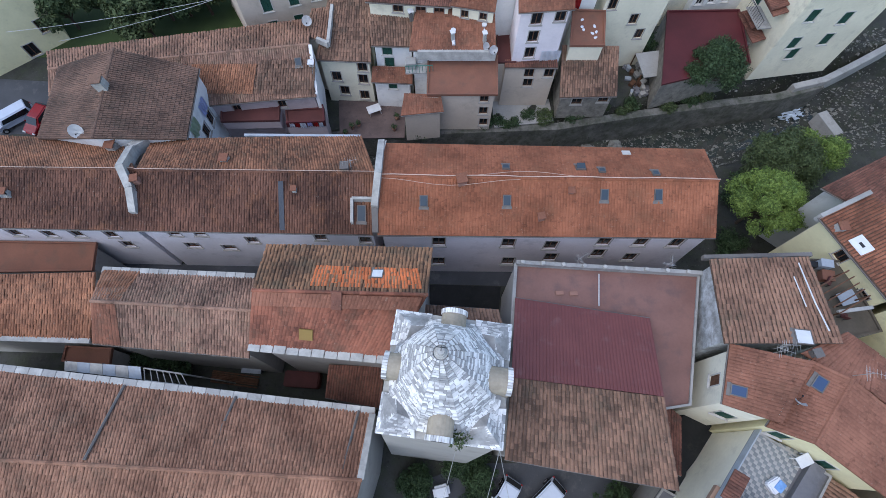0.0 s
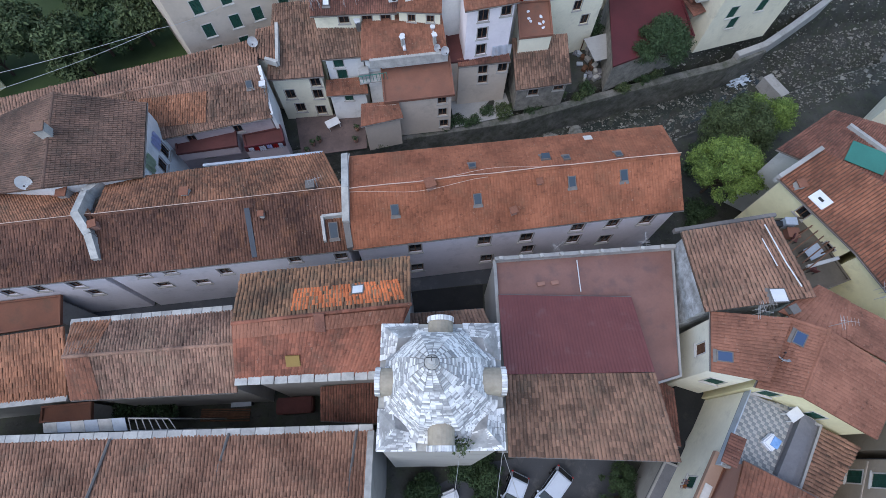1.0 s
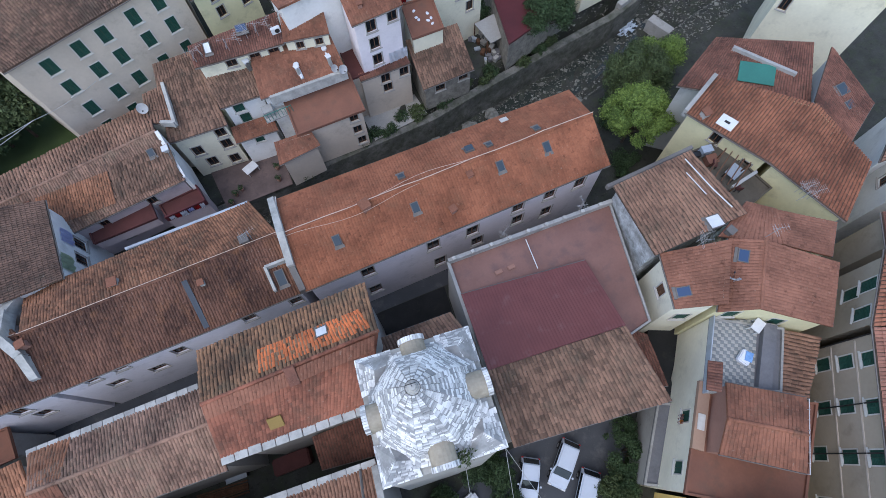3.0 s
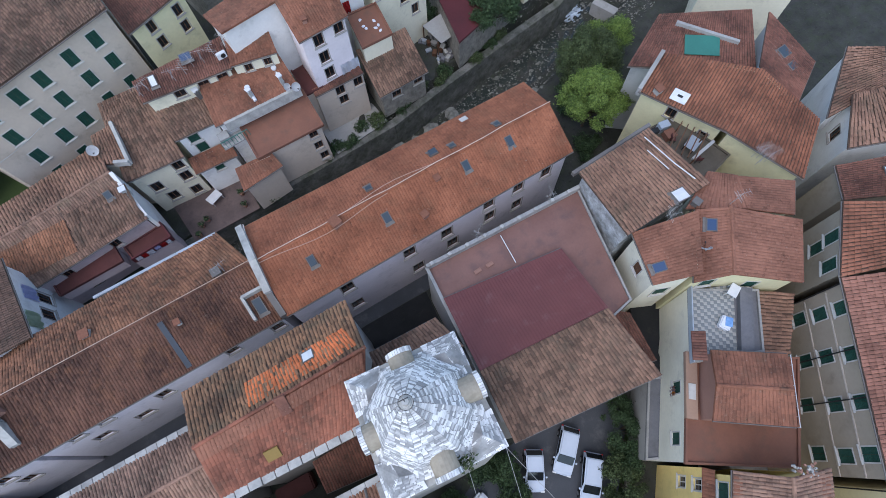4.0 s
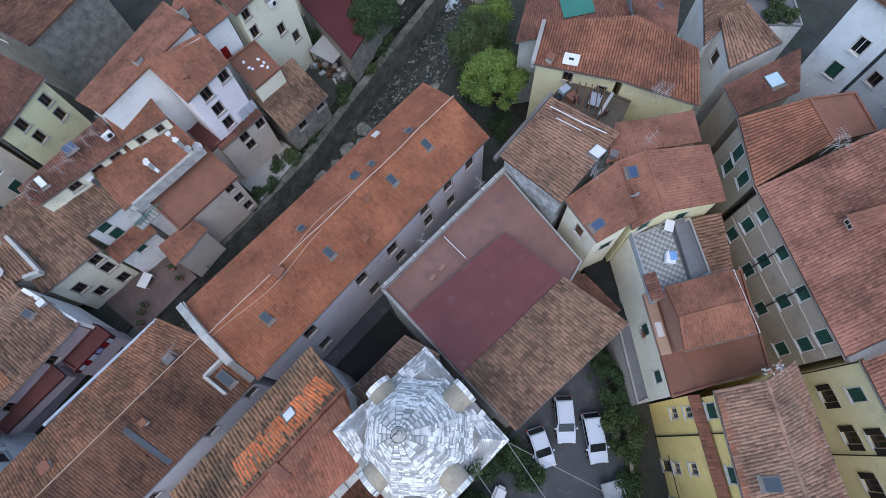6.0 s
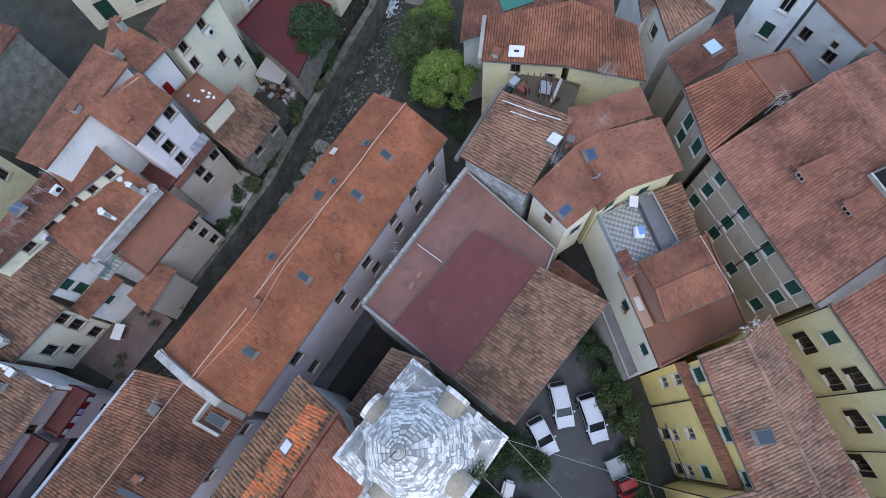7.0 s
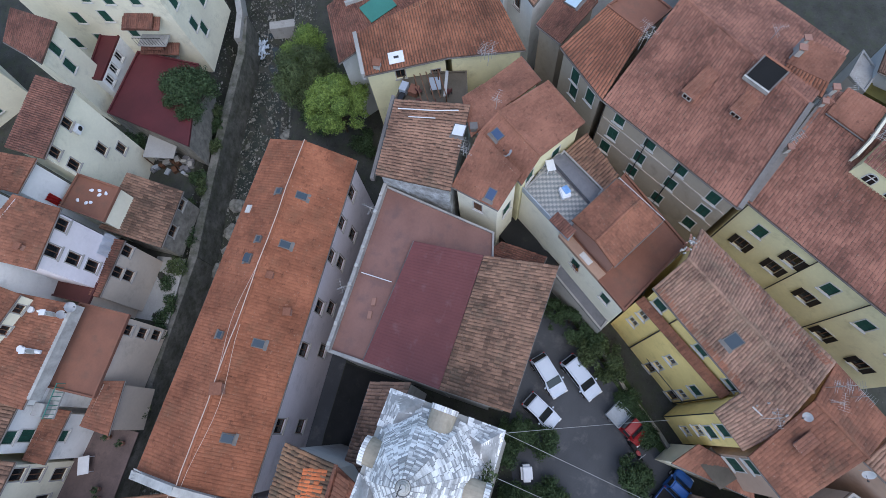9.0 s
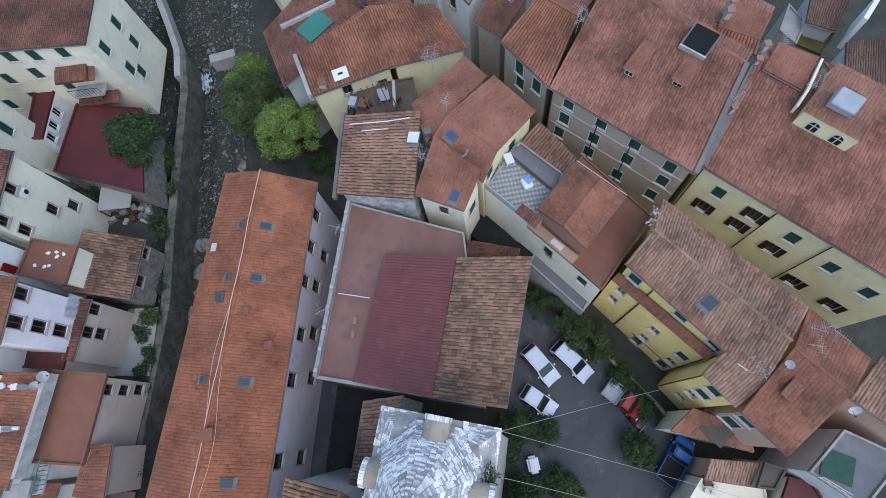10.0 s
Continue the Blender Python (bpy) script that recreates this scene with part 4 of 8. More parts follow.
def on_roof(key, x, y, lift=0.0):
    """The pose on a house's roof at (x, y): x along the eave, y up the slope, z out of it."""
    best = None
    for s in SLOPES[key]:
        a, b, d = Vector(s[0]), Vector(s[1]), Vector(s[3])
        nz = (b - a).cross(d - a).normalized()
        z = a.z - (nz.x * (x - a.x) + nz.y * (y - a.y)) / nz.z
        if best is None or (len(SLOPES[key]) > 1 and z < best[0]):
            best = (z, nz, (b - a).normalized())
    z, nz, ex = best
    return Matrix.Translation(Vector((x, y, z)) + nz * lift) @ Matrix((ex, nz.cross(ex), nz)).transposed().to_4x4()


def patch(key, corners, mat, lift=0.05, skip=0.0):
    """Newer tiles laid over part of a roof; corners run along the lower edge first."""
    pts = [on_roof(key, x, y, lift).translation for x, y in corners]
    return obj("repair", tiles_mesh("repair", [pts], mat, skip), HOUSES[key], kind="stuff")


def wall_along(parent, name, points, width, up, down, mat, label=""):
    """A low wall whose top follows points."""
    vs, fs = [], []
    for (p, q) in zip(points, points[1:]):
        p, q = Vector(p), Vector(q)
        side = (q - p).cross(Vector((0, 0, 1))).normalized() * width / 2
        o = len(vs)
        for r in (p, q):
            vs += [r - side + PLUMB * up, r + side + PLUMB * up, r + side - PLUMB * down, r - side - PLUMB * down]
        fs += [(o, o + 1, o + 5, o + 4), (o + 1, o + 2, o + 6, o + 5), (o + 3, o, o + 4, o + 7), (o + 1, o, o + 3, o + 2), (o + 4, o + 5, o + 6, o + 7)]
    return obj(name, mesh(name, vs, fs, mat), parent, label)


def dormer_box(parent, m, w, length, h, mat, tile, windows=1):
    """A low roof dormer with its own tiled lid and a small window in front."""
    v = [(-w / 2, 0, -0.1), (w / 2, 0, -0.1), (w / 2, length, -0.1), (-w / 2, length, -0.1), (-w / 2, 0, h), (w / 2, 0, h), (w / 2, length, 0.12), (-w / 2, length, 0.12)]
    f = [(0, 1, 5, 4), (1, 2, 6, 5), (2, 3, 7, 6), (3, 0, 4, 7), (4, 5, 6, 7)]
    me = mesh("dormer", v, f, mat)
    d = obj("dormer", me, parent)
    d.matrix_basis = m
    obj("lid", tiles_mesh("lid", [((-w / 2 - 0.12, -0.15, h + 0.02), (w / 2 + 0.12, -0.15, h + 0.02), (w / 2 + 0.12, length, 0.15), (-w / 2 - 0.12, length, 0.15))], tile), d, kind="stuff")
    ww = w / windows
    for k in range(windows):
        x = -w / 2 + (k + 0.5) * ww
        hw = min(ww * 0.3, 0.42)
        part("pane", boxed(x - hw, x + hw, -0.05, -0.004, h * 0.25, h * 0.82), "pane", d)
        bm = bmesh.new()
        for x0, x1, z0, z1 in ((x - hw - 0.08, x - hw, h * 0.17, h * 0.9), (x + hw, x + hw + 0.08, h * 0.17, h * 0.9), (x - hw, x + hw, h * 0.82, h * 0.9), (x - hw, x + hw, h * 0.17, h * 0.25), (x - 0.03, x + 0.03, h * 0.25, h * 0.82)):
            box_bm(bm, x0, x1, -0.07, -0.002, z0, z1)
        part("window_frame", bm, "frame_white", d)
    return d


def dormer_up(parent, m, w, length, h, rise, mat, tile):
    """A dormer with an upright front, two arched windows and a nearly level tiled lid; m stands at the foot of its front."""
    ex = Vector((m[0][0], m[1][0], 0)).normalized()
    ey = Vector((-ex.y, ex.x, 0))
    d = obj("dormer", mesh("dormer", [(x, y, z) for y, zt in ((0, h), (length, h + rise)) for x, z in ((-w / 2, -0.6), (w / 2, -0.6), (w / 2, zt), (-w / 2, zt))],
            [(0, 1, 2, 3), (5, 4, 7, 6), (1, 5, 6, 2), (4, 0, 3, 7), (3, 2, 6, 7)], mat), parent)
    d.matrix_basis = Matrix.Translation(m.translation) @ Matrix((ex, ey, Vector((0, 0, 1)))).transposed().to_4x4()
    lid = (-w / 2 - 0.12, -0.16, h + 0.03), (w / 2 + 0.12, -0.16, h + 0.03), (w / 2 + 0.12, length, h + rise + 0.03), (-w / 2 - 0.12, length, h + rise + 0.03)
    obj("lid", tiles_mesh("lid", [lid], tile), d, kind="stuff")
    for cx in (-w * 0.2, w * 0.24):
        a, z0, z1 = 0.36, h * 0.18, h * 0.55
        arc = lambda q: [(cx + q, z0)] + [(cx + q * math.cos(t), z1 + q * 0.85 * math.sin(t)) for t in np.linspace(0, math.pi, 11)] + [(cx - q, z0)]
        for nm, q, y0, mt in (("window_frame", a + 0.07, -0.05, "frame_white"), ("pane", a, -0.06, "pane")):
            bm = bmesh.new()
            f = bm.faces.new([bm.verts.new((x, y0, z)) for x, z in arc(q)])
            g = bmesh.ops.extrude_face_region(bm, geom=[f])
            for v in g["geom"]:
                if isinstance(v, bmesh.types.BMVert):
                    v.co.y = -0.002
            bmesh.ops.recalc_face_normals(bm, faces=bm.faces)
            part(nm, bm, mt, d)
        bm = boxed(cx - 0.035, cx + 0.035, -0.085, -0.061, z0, z1 + a * 0.8)
        box_bm(bm, cx - a, cx + a, -0.084, -0.062, z1 - 0.03, z1 + 0.03)
        part("sash", bm, "frame_white", d)
    return d


def cloth(name, label, m, w, h, mat, category="laundry"):
    """A hanging cloth with folds, from its upper edge down."""
    bm = bmesh.new()
    n, k = 14, 8
    g = [[bm.verts.new((w * (i / n - 0.5), 0.05 * math.sin(i * 1.3 + 0.4 * j) + 0.03, -h * j / k * (1 + 0.05 * math.sin(i * 0.9)))) for j in range(k + 1)] for i in range(n + 1)]
    for i in range(n):
        for j in range(k):
            bm.faces.new((g[i][j], g[i + 1][j], g[i + 1][j + 1], g[i][j + 1]))
    bmesh.ops.solidify(bm, geom=list(bm.faces), thickness=0.01)
    ob = part(name, bm, mat, None)
    ob.matrix_basis = m
    return tagged(ob, label, category)

# ---- houses ----
HOUSES = {}
HOUSES["L1"] = house("L1", "row_house", "long three-storey row house with new red tile roof and pink walls", [(-5.37, 14.32, 8.97), (21.85, 13.02, 8.97), (22.72, 21.12, 8.97), (-4.89, 22.90, 8.97)], ridge=[(-4.93, 18.49, 11.16), (21.83, 17.00, 11.16)], zb=-1, wall="pinkwall", roof="tile_red", over=0.3, wins=[(0, 4.69, 7.05, 1.08, 1.62, "glass"), (0, 10.61, 6.94, 1.08, 1.62, "glass"), (0, 11.17, 2.87, 1.08, 1.62, "glass"), (0, 4.70, 2.71, 1.08, 1.62, "glass"), (0, 14.29, 6.55, 1.08, 1.62, "glass"), (0, 14.86, 3.92, 1.08, 1.62, "glass"), (0, 18.57, 7.45, 1.08, 1.62, "glass"), (0, 18.84, 4.92, 1.08, 1.62, "glass"), (0, 21.65, 7.40, 1.08, 1.62, "glass"), (0, 21.93, 4.08, 1.08, 1.62, "glass"), (0, 24.63, 7.23, 1.08, 1.62, "glass")], category="house")
HOUSES["L2"] = house("L2", "row_house", "row house with mossy brown tile roof beside the red one", [(-25.74, 15.65, 8.62), (-5.61, 14.51, 8.62), (-6.96, 23.96, 8.62), (-25.67, 24.41, 8.62)], ridge=[(-25.10, 20.14, 10.70), (-5.37, 19.07, 10.70)], zb=-1, wall="lilac", roof="tile_brown,tile_moss", over=0.3, wins=[(0, 2.46, 7.63, 0.97, 1.19, "glass"), (0, 4.69, 7.71, 0.97, 1.19, "glass"), (0, 8.80, 6.39, 0.97, 1.19, "glass"), (0, 14.95, 7.21, 0.97, 1.19, "glass"), (0, 18.76, 6.79, 0.97, 1.19, "glass"), (0, 2.93, 5.05, 1.19, 0.97, "glass"), (0, 6.12, 4.69, 1.19, 0.97, "glass")], category="house")
HOUSES["L3"] = house("L3", "row_house", "row house with dark mossy tiles and lilac plaster", [(-47.74, 17.02, 8.62), (-25.74, 15.65, 8.62), (-28.44, 24.35, 8.62), (-51.23, 26.39, 8.62)], ridge=[(-46.97, 21.31, 10.70), (-25.20, 20.20, 10.70)], zb=-1, wall="lilac", roof="tile_brown,tile_moss", over=0.3, wins=[(0, 10.16, 6.94, 0.97, 1.19, "glass"), (0, 13.11, 6.86, 0.97, 1.19, "glass"), (0, 15.72, 6.99, 0.97, 1.19, "glass"), (0, 18.73, 7.03, 0.97, 1.19, "glass"), (0, 19.00, 5.02, 0.97, 1.19, "glass")], category="house")
HOUSES["L4"] = house("L4", "house", "tall house with dark brown gable roof and white wall", [(-22.33, 23.97, 9.09), (-22.32, 31.70, 9.09), (-35.89, 32.71, 8.85), (-35.89, 24.75, 8.85)], ridge=[(-29.08, 23.11, 11.04), (-29.19, 32.53, 11.04)], zb=-1, wall="white", roof="tile_slate_brown", over=0.3, wins=[(0, 5.10, 5.13, 1.08, 1.62, "glass"), (0, 3.29, 5.46, 1.08, 1.62, "glass")], category="house")
HOUSES["nave"] = house("nave", "church_nave", "church nave with patched orange and brown tile roof", [(-13.67, 5.19, 12.08), (-3.94, 3.94, 12.08), (-0.82, 11.85, 12.08), (-13.15, 12.59, 12.08)], ridge=[(-12.82, 8.49, 14.49), (-1.18, 7.75, 14.49)], zb=0, wall="plaster", roof="tile_flatbrown,tile_patch", over=0.3, category="church")
HOUSES["aisle"] = house("aisle", "church_wing", "low church wing with worn brown tiles", [(-26.69, 6.28, 9.20), (-14.74, 4.81, 9.20), (-14.90, 11.06, 9.20), (-27.14, 12.08, 9.20)], ridge=[(-26.16, 9.08, 11.04), (-14.20, 7.93, 11.04)], zb=0, wall="plaster", roof="tile_faded", over=0.3, category="church")
HOUSES["aislew"] = house("aislew", "church_wing", "church wing with orange tiles on one slope", [(-44.72, 7.80, 7.48), (-28.20, 6.76, 7.48), (-27.74, 11.92, 9.20), (-44.37, 12.17, 9.20)], zb=0, wall="plaster", roof="tile_orange2", over=0.3, category="church")
HOUSES["lean"] = house("lean", "outbuilding", "low outbuilding with flat brick-red roof", [(-50.18, 13.95, 4.60), (-31.49, 13.57, 4.60), (-31.17, 16.00, 5.29), (-50.54, 17.08, 5.29)], zb=0, wall="plaster", roof="flat_red", over=0.3, category="outbuilding")
HOUSES["cloister"] = house("cloister", "convent_wing", "wide convent wing with weathered pinkish-brown tile roof", [(-39.82, -6.74, 10.35), (-7.26, -8.63, 10.35), (-5.14, 0.70, 10.35), (-40.76, 5.79, 10.35)], ridge=[(-37.99, -0.68, 12.65), (-5.58, -3.33, 12.65)], zb=0, wall="plaster", roof="tile_warm", over=0.15, category="convent")
HOUSES["terr"] = house("terr", "terrace_block", "church annex with red painted flat terrace", [(3.82, -1.16, 8.62), (17.33, 0.36, 8.62), (20.03, 10.06, 8.62), (5.66, 11.50, 8.62)], zb=0, wall="plaster", roof="terrace", over=0, category="terrace")
HOUSES["corr"] = house("corr", "church_hall", "church hall roofed with dark red corrugated sheet", [(4.26, 2.55, 11.50), (14.35, 0.96, 11.50), (15.36, 6.67, 9.09), (5.35, 8.62, 9.09)], zb=0, wall="plaster", roof="corrugated", over=0.1, category="church")
HOUSES["shed"] = house("shed", "church_hall", "church hall slope with weathered brown tiles over the car park", [(3.62, -2.65, 9.43), (15.12, -4.95, 9.43), (14.34, 0.93, 11.50), (4.26, 2.55, 11.50)], zb=0, wall="plaster", roof="tile_brown2", over=0.3, category="church")
HOUSES["shedr"] = house("shedr", "outbuilding", "small lean-to with dark old tiles", [(15.15, -4.00, 6.33), (16.76, -4.43, 6.33), (17.21, -0.39, 7.13), (15.93, 0.86, 7.13)], zb=0, wall="plaster", roof="tile_dark", over=0.3, category="outbuilding")
HOUSES["link"] = house("link", "church_link", "narrow tiled roof between nave and dome", [(3.98, 7.68, 9.20), (-2.02, 8.33, 9.20), (-1.98, 5.80, 10.60), (4.44, 4.58, 10.60)], zb=0, wall="plaster", roof="tile_brown2", over=0.1, category="church")
HOUSES["sshed"] = house("sshed", "outbuilding", "small courtyard shed with dark red tiles", [(-9.94, 2.01, 5.29), (-5.55, 1.05, 5.29), (-4.97, 4.06, 6.44), (-9.46, 4.43, 6.44)], zb=0, wall="plaster", roof="tile_dark", over=0.1, category="outbuilding")
HOUSES["wshed"] = house("wshed", "outbuilding", "low brick-red shed roof beside the canopy", [(-32.77, 5.72, 4.14), (-28.57, 5.20, 4.14), (-28.15, 6.60, 4.83), (-32.14, 6.93, 4.83)], zb=0, wall="plaster", roof="flat_red", over=0.1, category="outbuilding")
HOUSES["cott"] = house("cott", "house", "old house with rough brown tiles and grey patched wall", [(19.95, 10.65, 10.70), (18.97, 4.26, 11.84), (26.92, 3.96, 11.96), (27.30, 10.55, 10.70)], zb=0, wall="patched", roof="tile_old", over=0.3, category="house")
HOUSES["cream"] = house("cream", "house", "cream house with smooth orange tile roof and skylight", [(19.67, 4.33, 11.27), (18.22, 0.35, 11.27), (20.92, -0.94, 12.65), (24.08, 2.78, 12.65)], zb=0, wall="palecream", roof="tile_orange3", over=0.3, wins=[(0, 1.91, 9.24, 0.76, 1.30, "wood"), (1, 1.43, 8.27, 1.08, 1.40, "green")], category="house")
HOUSES["creamE"] = house("creamE", "house", "pale yellow house with orange tile roof above the terrace", [(24.25, 2.95, 12.20), (20.40, -1.13, 11.85), (27.05, -5.55, 11.45), (30.40, -2.08, 11.80)], ridge=[(26.16, 1.59, 12.70), (22.64, -2.21, 12.70)], zb=0, wall="paleyellow", roof="tile_orange3", over=0.3, wins=[(1, 1.3, 10.3, 1.08, 1.30, "green"), (4, 2.6, 9.9, 0.9, 1.2, "green")], category="house")
HOUSES["creamN"] = house("creamN", "house", "house with faded orange tile roof and antennas", [(23.84, 3.42, 12.00), (27.64, 0.64, 12.25), (29.35, 3.23, 11.60), (28.10, 4.86, 11.10)], zb=0, wall="cream", roof="tile_orange3", over=0.3, category="house")
HOUSES["creamN2"] = house("creamN2", "house", "house with faded orange hip roof by the courtyard", [(29.35, 3.23, 11.55), (27.64, 0.64, 12.05), (30.60, -1.55, 11.40), (33.35, 0.40, 10.80)], zb=0, wall="cream", roof="tile_orange3", over=0.3, category="house")
HOUSES["villaA"] = house("villaA", "villa", "yellow villa with ribbed orange tile roof", [(29.98, 14.19, 9.66), (32.62, 6.80, 10.35), (37.99, 9.05, 11.96), (33.68, 15.70, 10.58)], zb=0, wall="paleyellow", roof="tile_course", over=0.3, wins=[(0, 3.02, 8.87, 0.86, 1.08, "glass"), (0, 6.26, 8.25, 0.86, 1.08, "glass")], category="villa")
HOUSES["villaB"] = house("villaB", "villa", "yellow villa wing with ribbed orange tiles", [(32.62, 6.80, 10.35), (34.70, 0.05, 10.12), (39.06, 3.09, 11.04), (37.99, 9.05, 11.96)], zb=0, wall="paleyellow", roof="tile_course", over=0.3, category="villa")
HOUSES["farA"] = house("farA", "house", "house with dark red tiles and a green roof panel", [(31.36, 16.99, 9.20), (39.55, 9.64, 9.89), (43.38, 14.56, 10.81), (36.85, 19.34, 10.12)], zb=0, wall="greywash", roof="tile_dark", over=0.3, category="house")
HOUSES["farB"] = house("farB", "house", "house with dark red tile roof along the alley", [(39.05, 9.70, 11.04), (39.13, 5.05, 10.12), (44.34, 7.46, 10.12), (44.17, 13.41, 11.04)], zb=0, wall="greywash", roof="tile_dark", over=0.3, category="house")
HOUSES["whcA"] = house("whcA", "house", "old white house with brown tiles beside the alley", [(40.43, 2.86, 10.35), (46.26, 2.19, 11.04), (49.27, 4.96, 11.04), (47.68, 6.90, 10.35)], zb=0, wall="white", roof="tile_old", over=0.3, category="house")
HOUSES["whcB"] = house("whcB", "house", "white house with ragged brown tile roof", [(39.53, -0.02, 10.35), (44.36, -2.39, 10.81), (45.94, 2.06, 11.27), (43.16, 3.22, 11.04)], zb=0, wall="white", roof="tile_old", over=0.3, wins=[(3, 1.75, 8.44, 0.97, 1.40, "glass"), (3, 1.20, 9.40, 0.97, 1.40, "glass")], category="house")
HOUSES["rgar"] = house("rgar", "terrace_block", "overgrown roof terrace with pale walls", [(46.38, 1.10, 8.97), (49.45, -3.21, 8.97), (55.01, 1.21, 8.97), (50.79, 4.49, 8.97)], zb=0, wall="white", roof="grey", over=0, category="terrace")
HOUSES["shedD"] = house("shedD", "house", "house with dark red tile roof and white skylight", [(35.62, -2.97, 10.35), (40.48, -5.81, 10.81), (44.50, -3.86, 11.04), (37.47, -0.50, 10.35)], zb=0, wall="ochre", roof="tile_dark", over=0.3, category="house")
HOUSES["orb"] = house("orb", "house", "ochre house with finely ribbed orange roof", [(28.49, -6.50, 12.65), (34.41, -9.05, 13.80), (36.62, -5.82, 14.03), (33.22, -2.68, 12.65)], zb=0, wall="ochre", roof="tile_orange4", over=0.3, wins=[(3, 1.96, 11.16, 0.97, 1.51, "green"), (3, 4.19, 11.00, 0.97, 1.51, "green"), (3, 2.16, 9.56, 0.97, 1.51, "green")], category="house")
HOUSES["orb2"] = house("orb2", "house", "house with plain red-brown roof slope", [(34.41, -9.05, 13.80), (38.07, -11.52, 13.11), (40.41, -8.72, 13.11), (36.62, -5.82, 14.03)], zb=0, wall="ochre", roof="flat_red", over=0.3, category="house")
HOUSES["O1"] = house("O1", "apartment_house", "large ochre apartment house with pinkish tile roof", [(28.50, -6.54, 12.65), (20.62, -17.01, 12.65), (36.24, -25.95, 12.65), (44.64, -15.54, 12.65)], ridge=[(36.90, -11.32, 15.64), (28.14, -20.47, 15.64)], zb=0, wall="ochre", roof="tile_pink", over=0.3, wins=[(0, 1.58, 11.72, 0.92, 1.35, "green"), (0, 4.71, 11.71, 0.92, 1.35, "green"), (0, 7.84, 11.60, 0.92, 1.35, "green"), (0, 11.03, 11.32, 0.92, 1.35, "green"), (0, 1.46, 9.58, 0.92, 1.35, "green"), (0, 4.49, 9.33, 0.92, 1.35, "green"), (0, 7.80, 9.25, 0.92, 1.35, "green"), (0, 11.14, 9.23, 0.92, 1.35, "green"), (0, 1.26, 7.37, 0.92, 1.35, "green"), (0, 4.44, 7.14, 0.92, 1.35, "green"), (0, 7.58, 6.42, 0.92, 1.35, "green"), (0, 10.98, 6.59, 0.92, 1.35, "green")], category="apartment house")
HOUSES["O2"] = house("O2", "apartment_house", "yellow apartment house with red tile roof", [(21.69, -17.83, 12.08), (10.65, -32.10, 12.08), (20.0, -37.1, 14.2), (31.1, -23.3, 14.2)], ridge=[(29.51, -22.10, 14.95), (18.43, -35.85, 14.95)], zb=0, wall="yellow", roof="tile_pink", over=0.3, wins=[(0, 2.18, 9.89, 0.92, 1.35, "green"), (0, 8.47, 9.86, 0.92, 1.35, "green"), (0, 11.99, 9.23, 0.92, 1.35, "green"), (0, 15.11, 8.93, 0.92, 1.35, "green"), (0, 2.03, 7.19, 0.86, 1.46, "dark"), (0, 5.33, 9.80, 0.86, 1.46, "dark"), (0, 5.05, 7.50, 0.86, 1.46, "dark"), (0, 8.33, 7.26, 0.86, 1.46, "dark"), (0, 11.71, 4.84, 0.86, 1.46, "dark"), (0, 15.09, 4.92, 0.86, 1.46, "dark"), (0, 5.11, 6.36, 0.86, 1.46, "dark")], category="apartment house")
HOUSES["O3"] = house("O3", "rooftop_room", "roof room with faded orange tiles beside the ridge", [(31.91, -19.19, 15.25), (30.56, -22.13, 15.25), (33.08, -23.59, 15.25), (34.55, -20.84, 15.25)], zb=11, wall="plaster", roof="tile_orange3", over=0.1, category="roof room")
HOUSES["O4"] = house("O4", "rooftop_room", "small ribbed lean-to roof above the valley", [(30.89, -18.68, 14.90), (29.45, -21.83, 14.90), (30.42, -22.09, 15.35), (31.76, -19.16, 15.35)], zb=11, wall="plaster", roof="tile_course", over=0.1, category="roof room")
HOUSES["O5"] = house("O5", "rooftop_room", "roof room with smooth orange tiles next to a cream wall", [(28.25, -22.10, 14.90), (26.30, -24.58, 14.90), (28.88, -26.10, 15.30), (30.34, -23.44, 15.30)], zb=11, wall="cream", roof="tile_orange3", over=0.1, category="roof room")
HOUSES["O6"] = house("O6", "house", "house behind the apartments with a red tile roof", [(29.97, -27.79, 13.60), (25.70, -29.26, 13.60), (25.40, -31.04, 14.00), (28.18, -30.62, 14.00)], zb=0, wall="cream", roof="tile_red2", over=0.2, category="house")
HOUSES["O7"] = house("O7", "outbuilding", "low block with olive green sheet roof in the rear court", [(37.28, -31.54, 7.00), (36.06, -33.59, 7.00), (38.69, -35.68, 7.00), (39.84, -33.05, 7.00)], zb=0, wall="plaster", roof="olive_sheet", over=0, category="outbuilding")
HOUSES["O8"] = house("O8", "outbuilding", "low block with grey sheet roof in the rear court", [(38.54, -29.90, 7.50), (36.85, -31.13, 7.50), (39.37, -32.62, 7.50), (41.76, -31.46, 7.50)], zb=0, wall="plaster", roof="concrete", over=0, category="outbuilding")
HOUSES["O9"] = house("O9", "house", "house with dark old tiles behind the rear court", [(38.47, -31.69, 8.60), (37.37, -34.20, 8.60), (40.72, -35.90, 9.60), (42.16, -32.55, 9.60)], zb=0, wall="greywash", roof="tile_slate_brown", over=0.2, category="house")
HOUSES["brE"] = house("brE", "house", "house with plain dark brown roof behind the yellow apartment house", [(24.38, -30.10, 10.5), (22.06, -35.25, 10.5), (35.26, -39.03, 10.5), (34.46, -33.00, 10.5)], zb=0, wall="greywash", roof="tile_slate_brown", over=0.15, category="house")
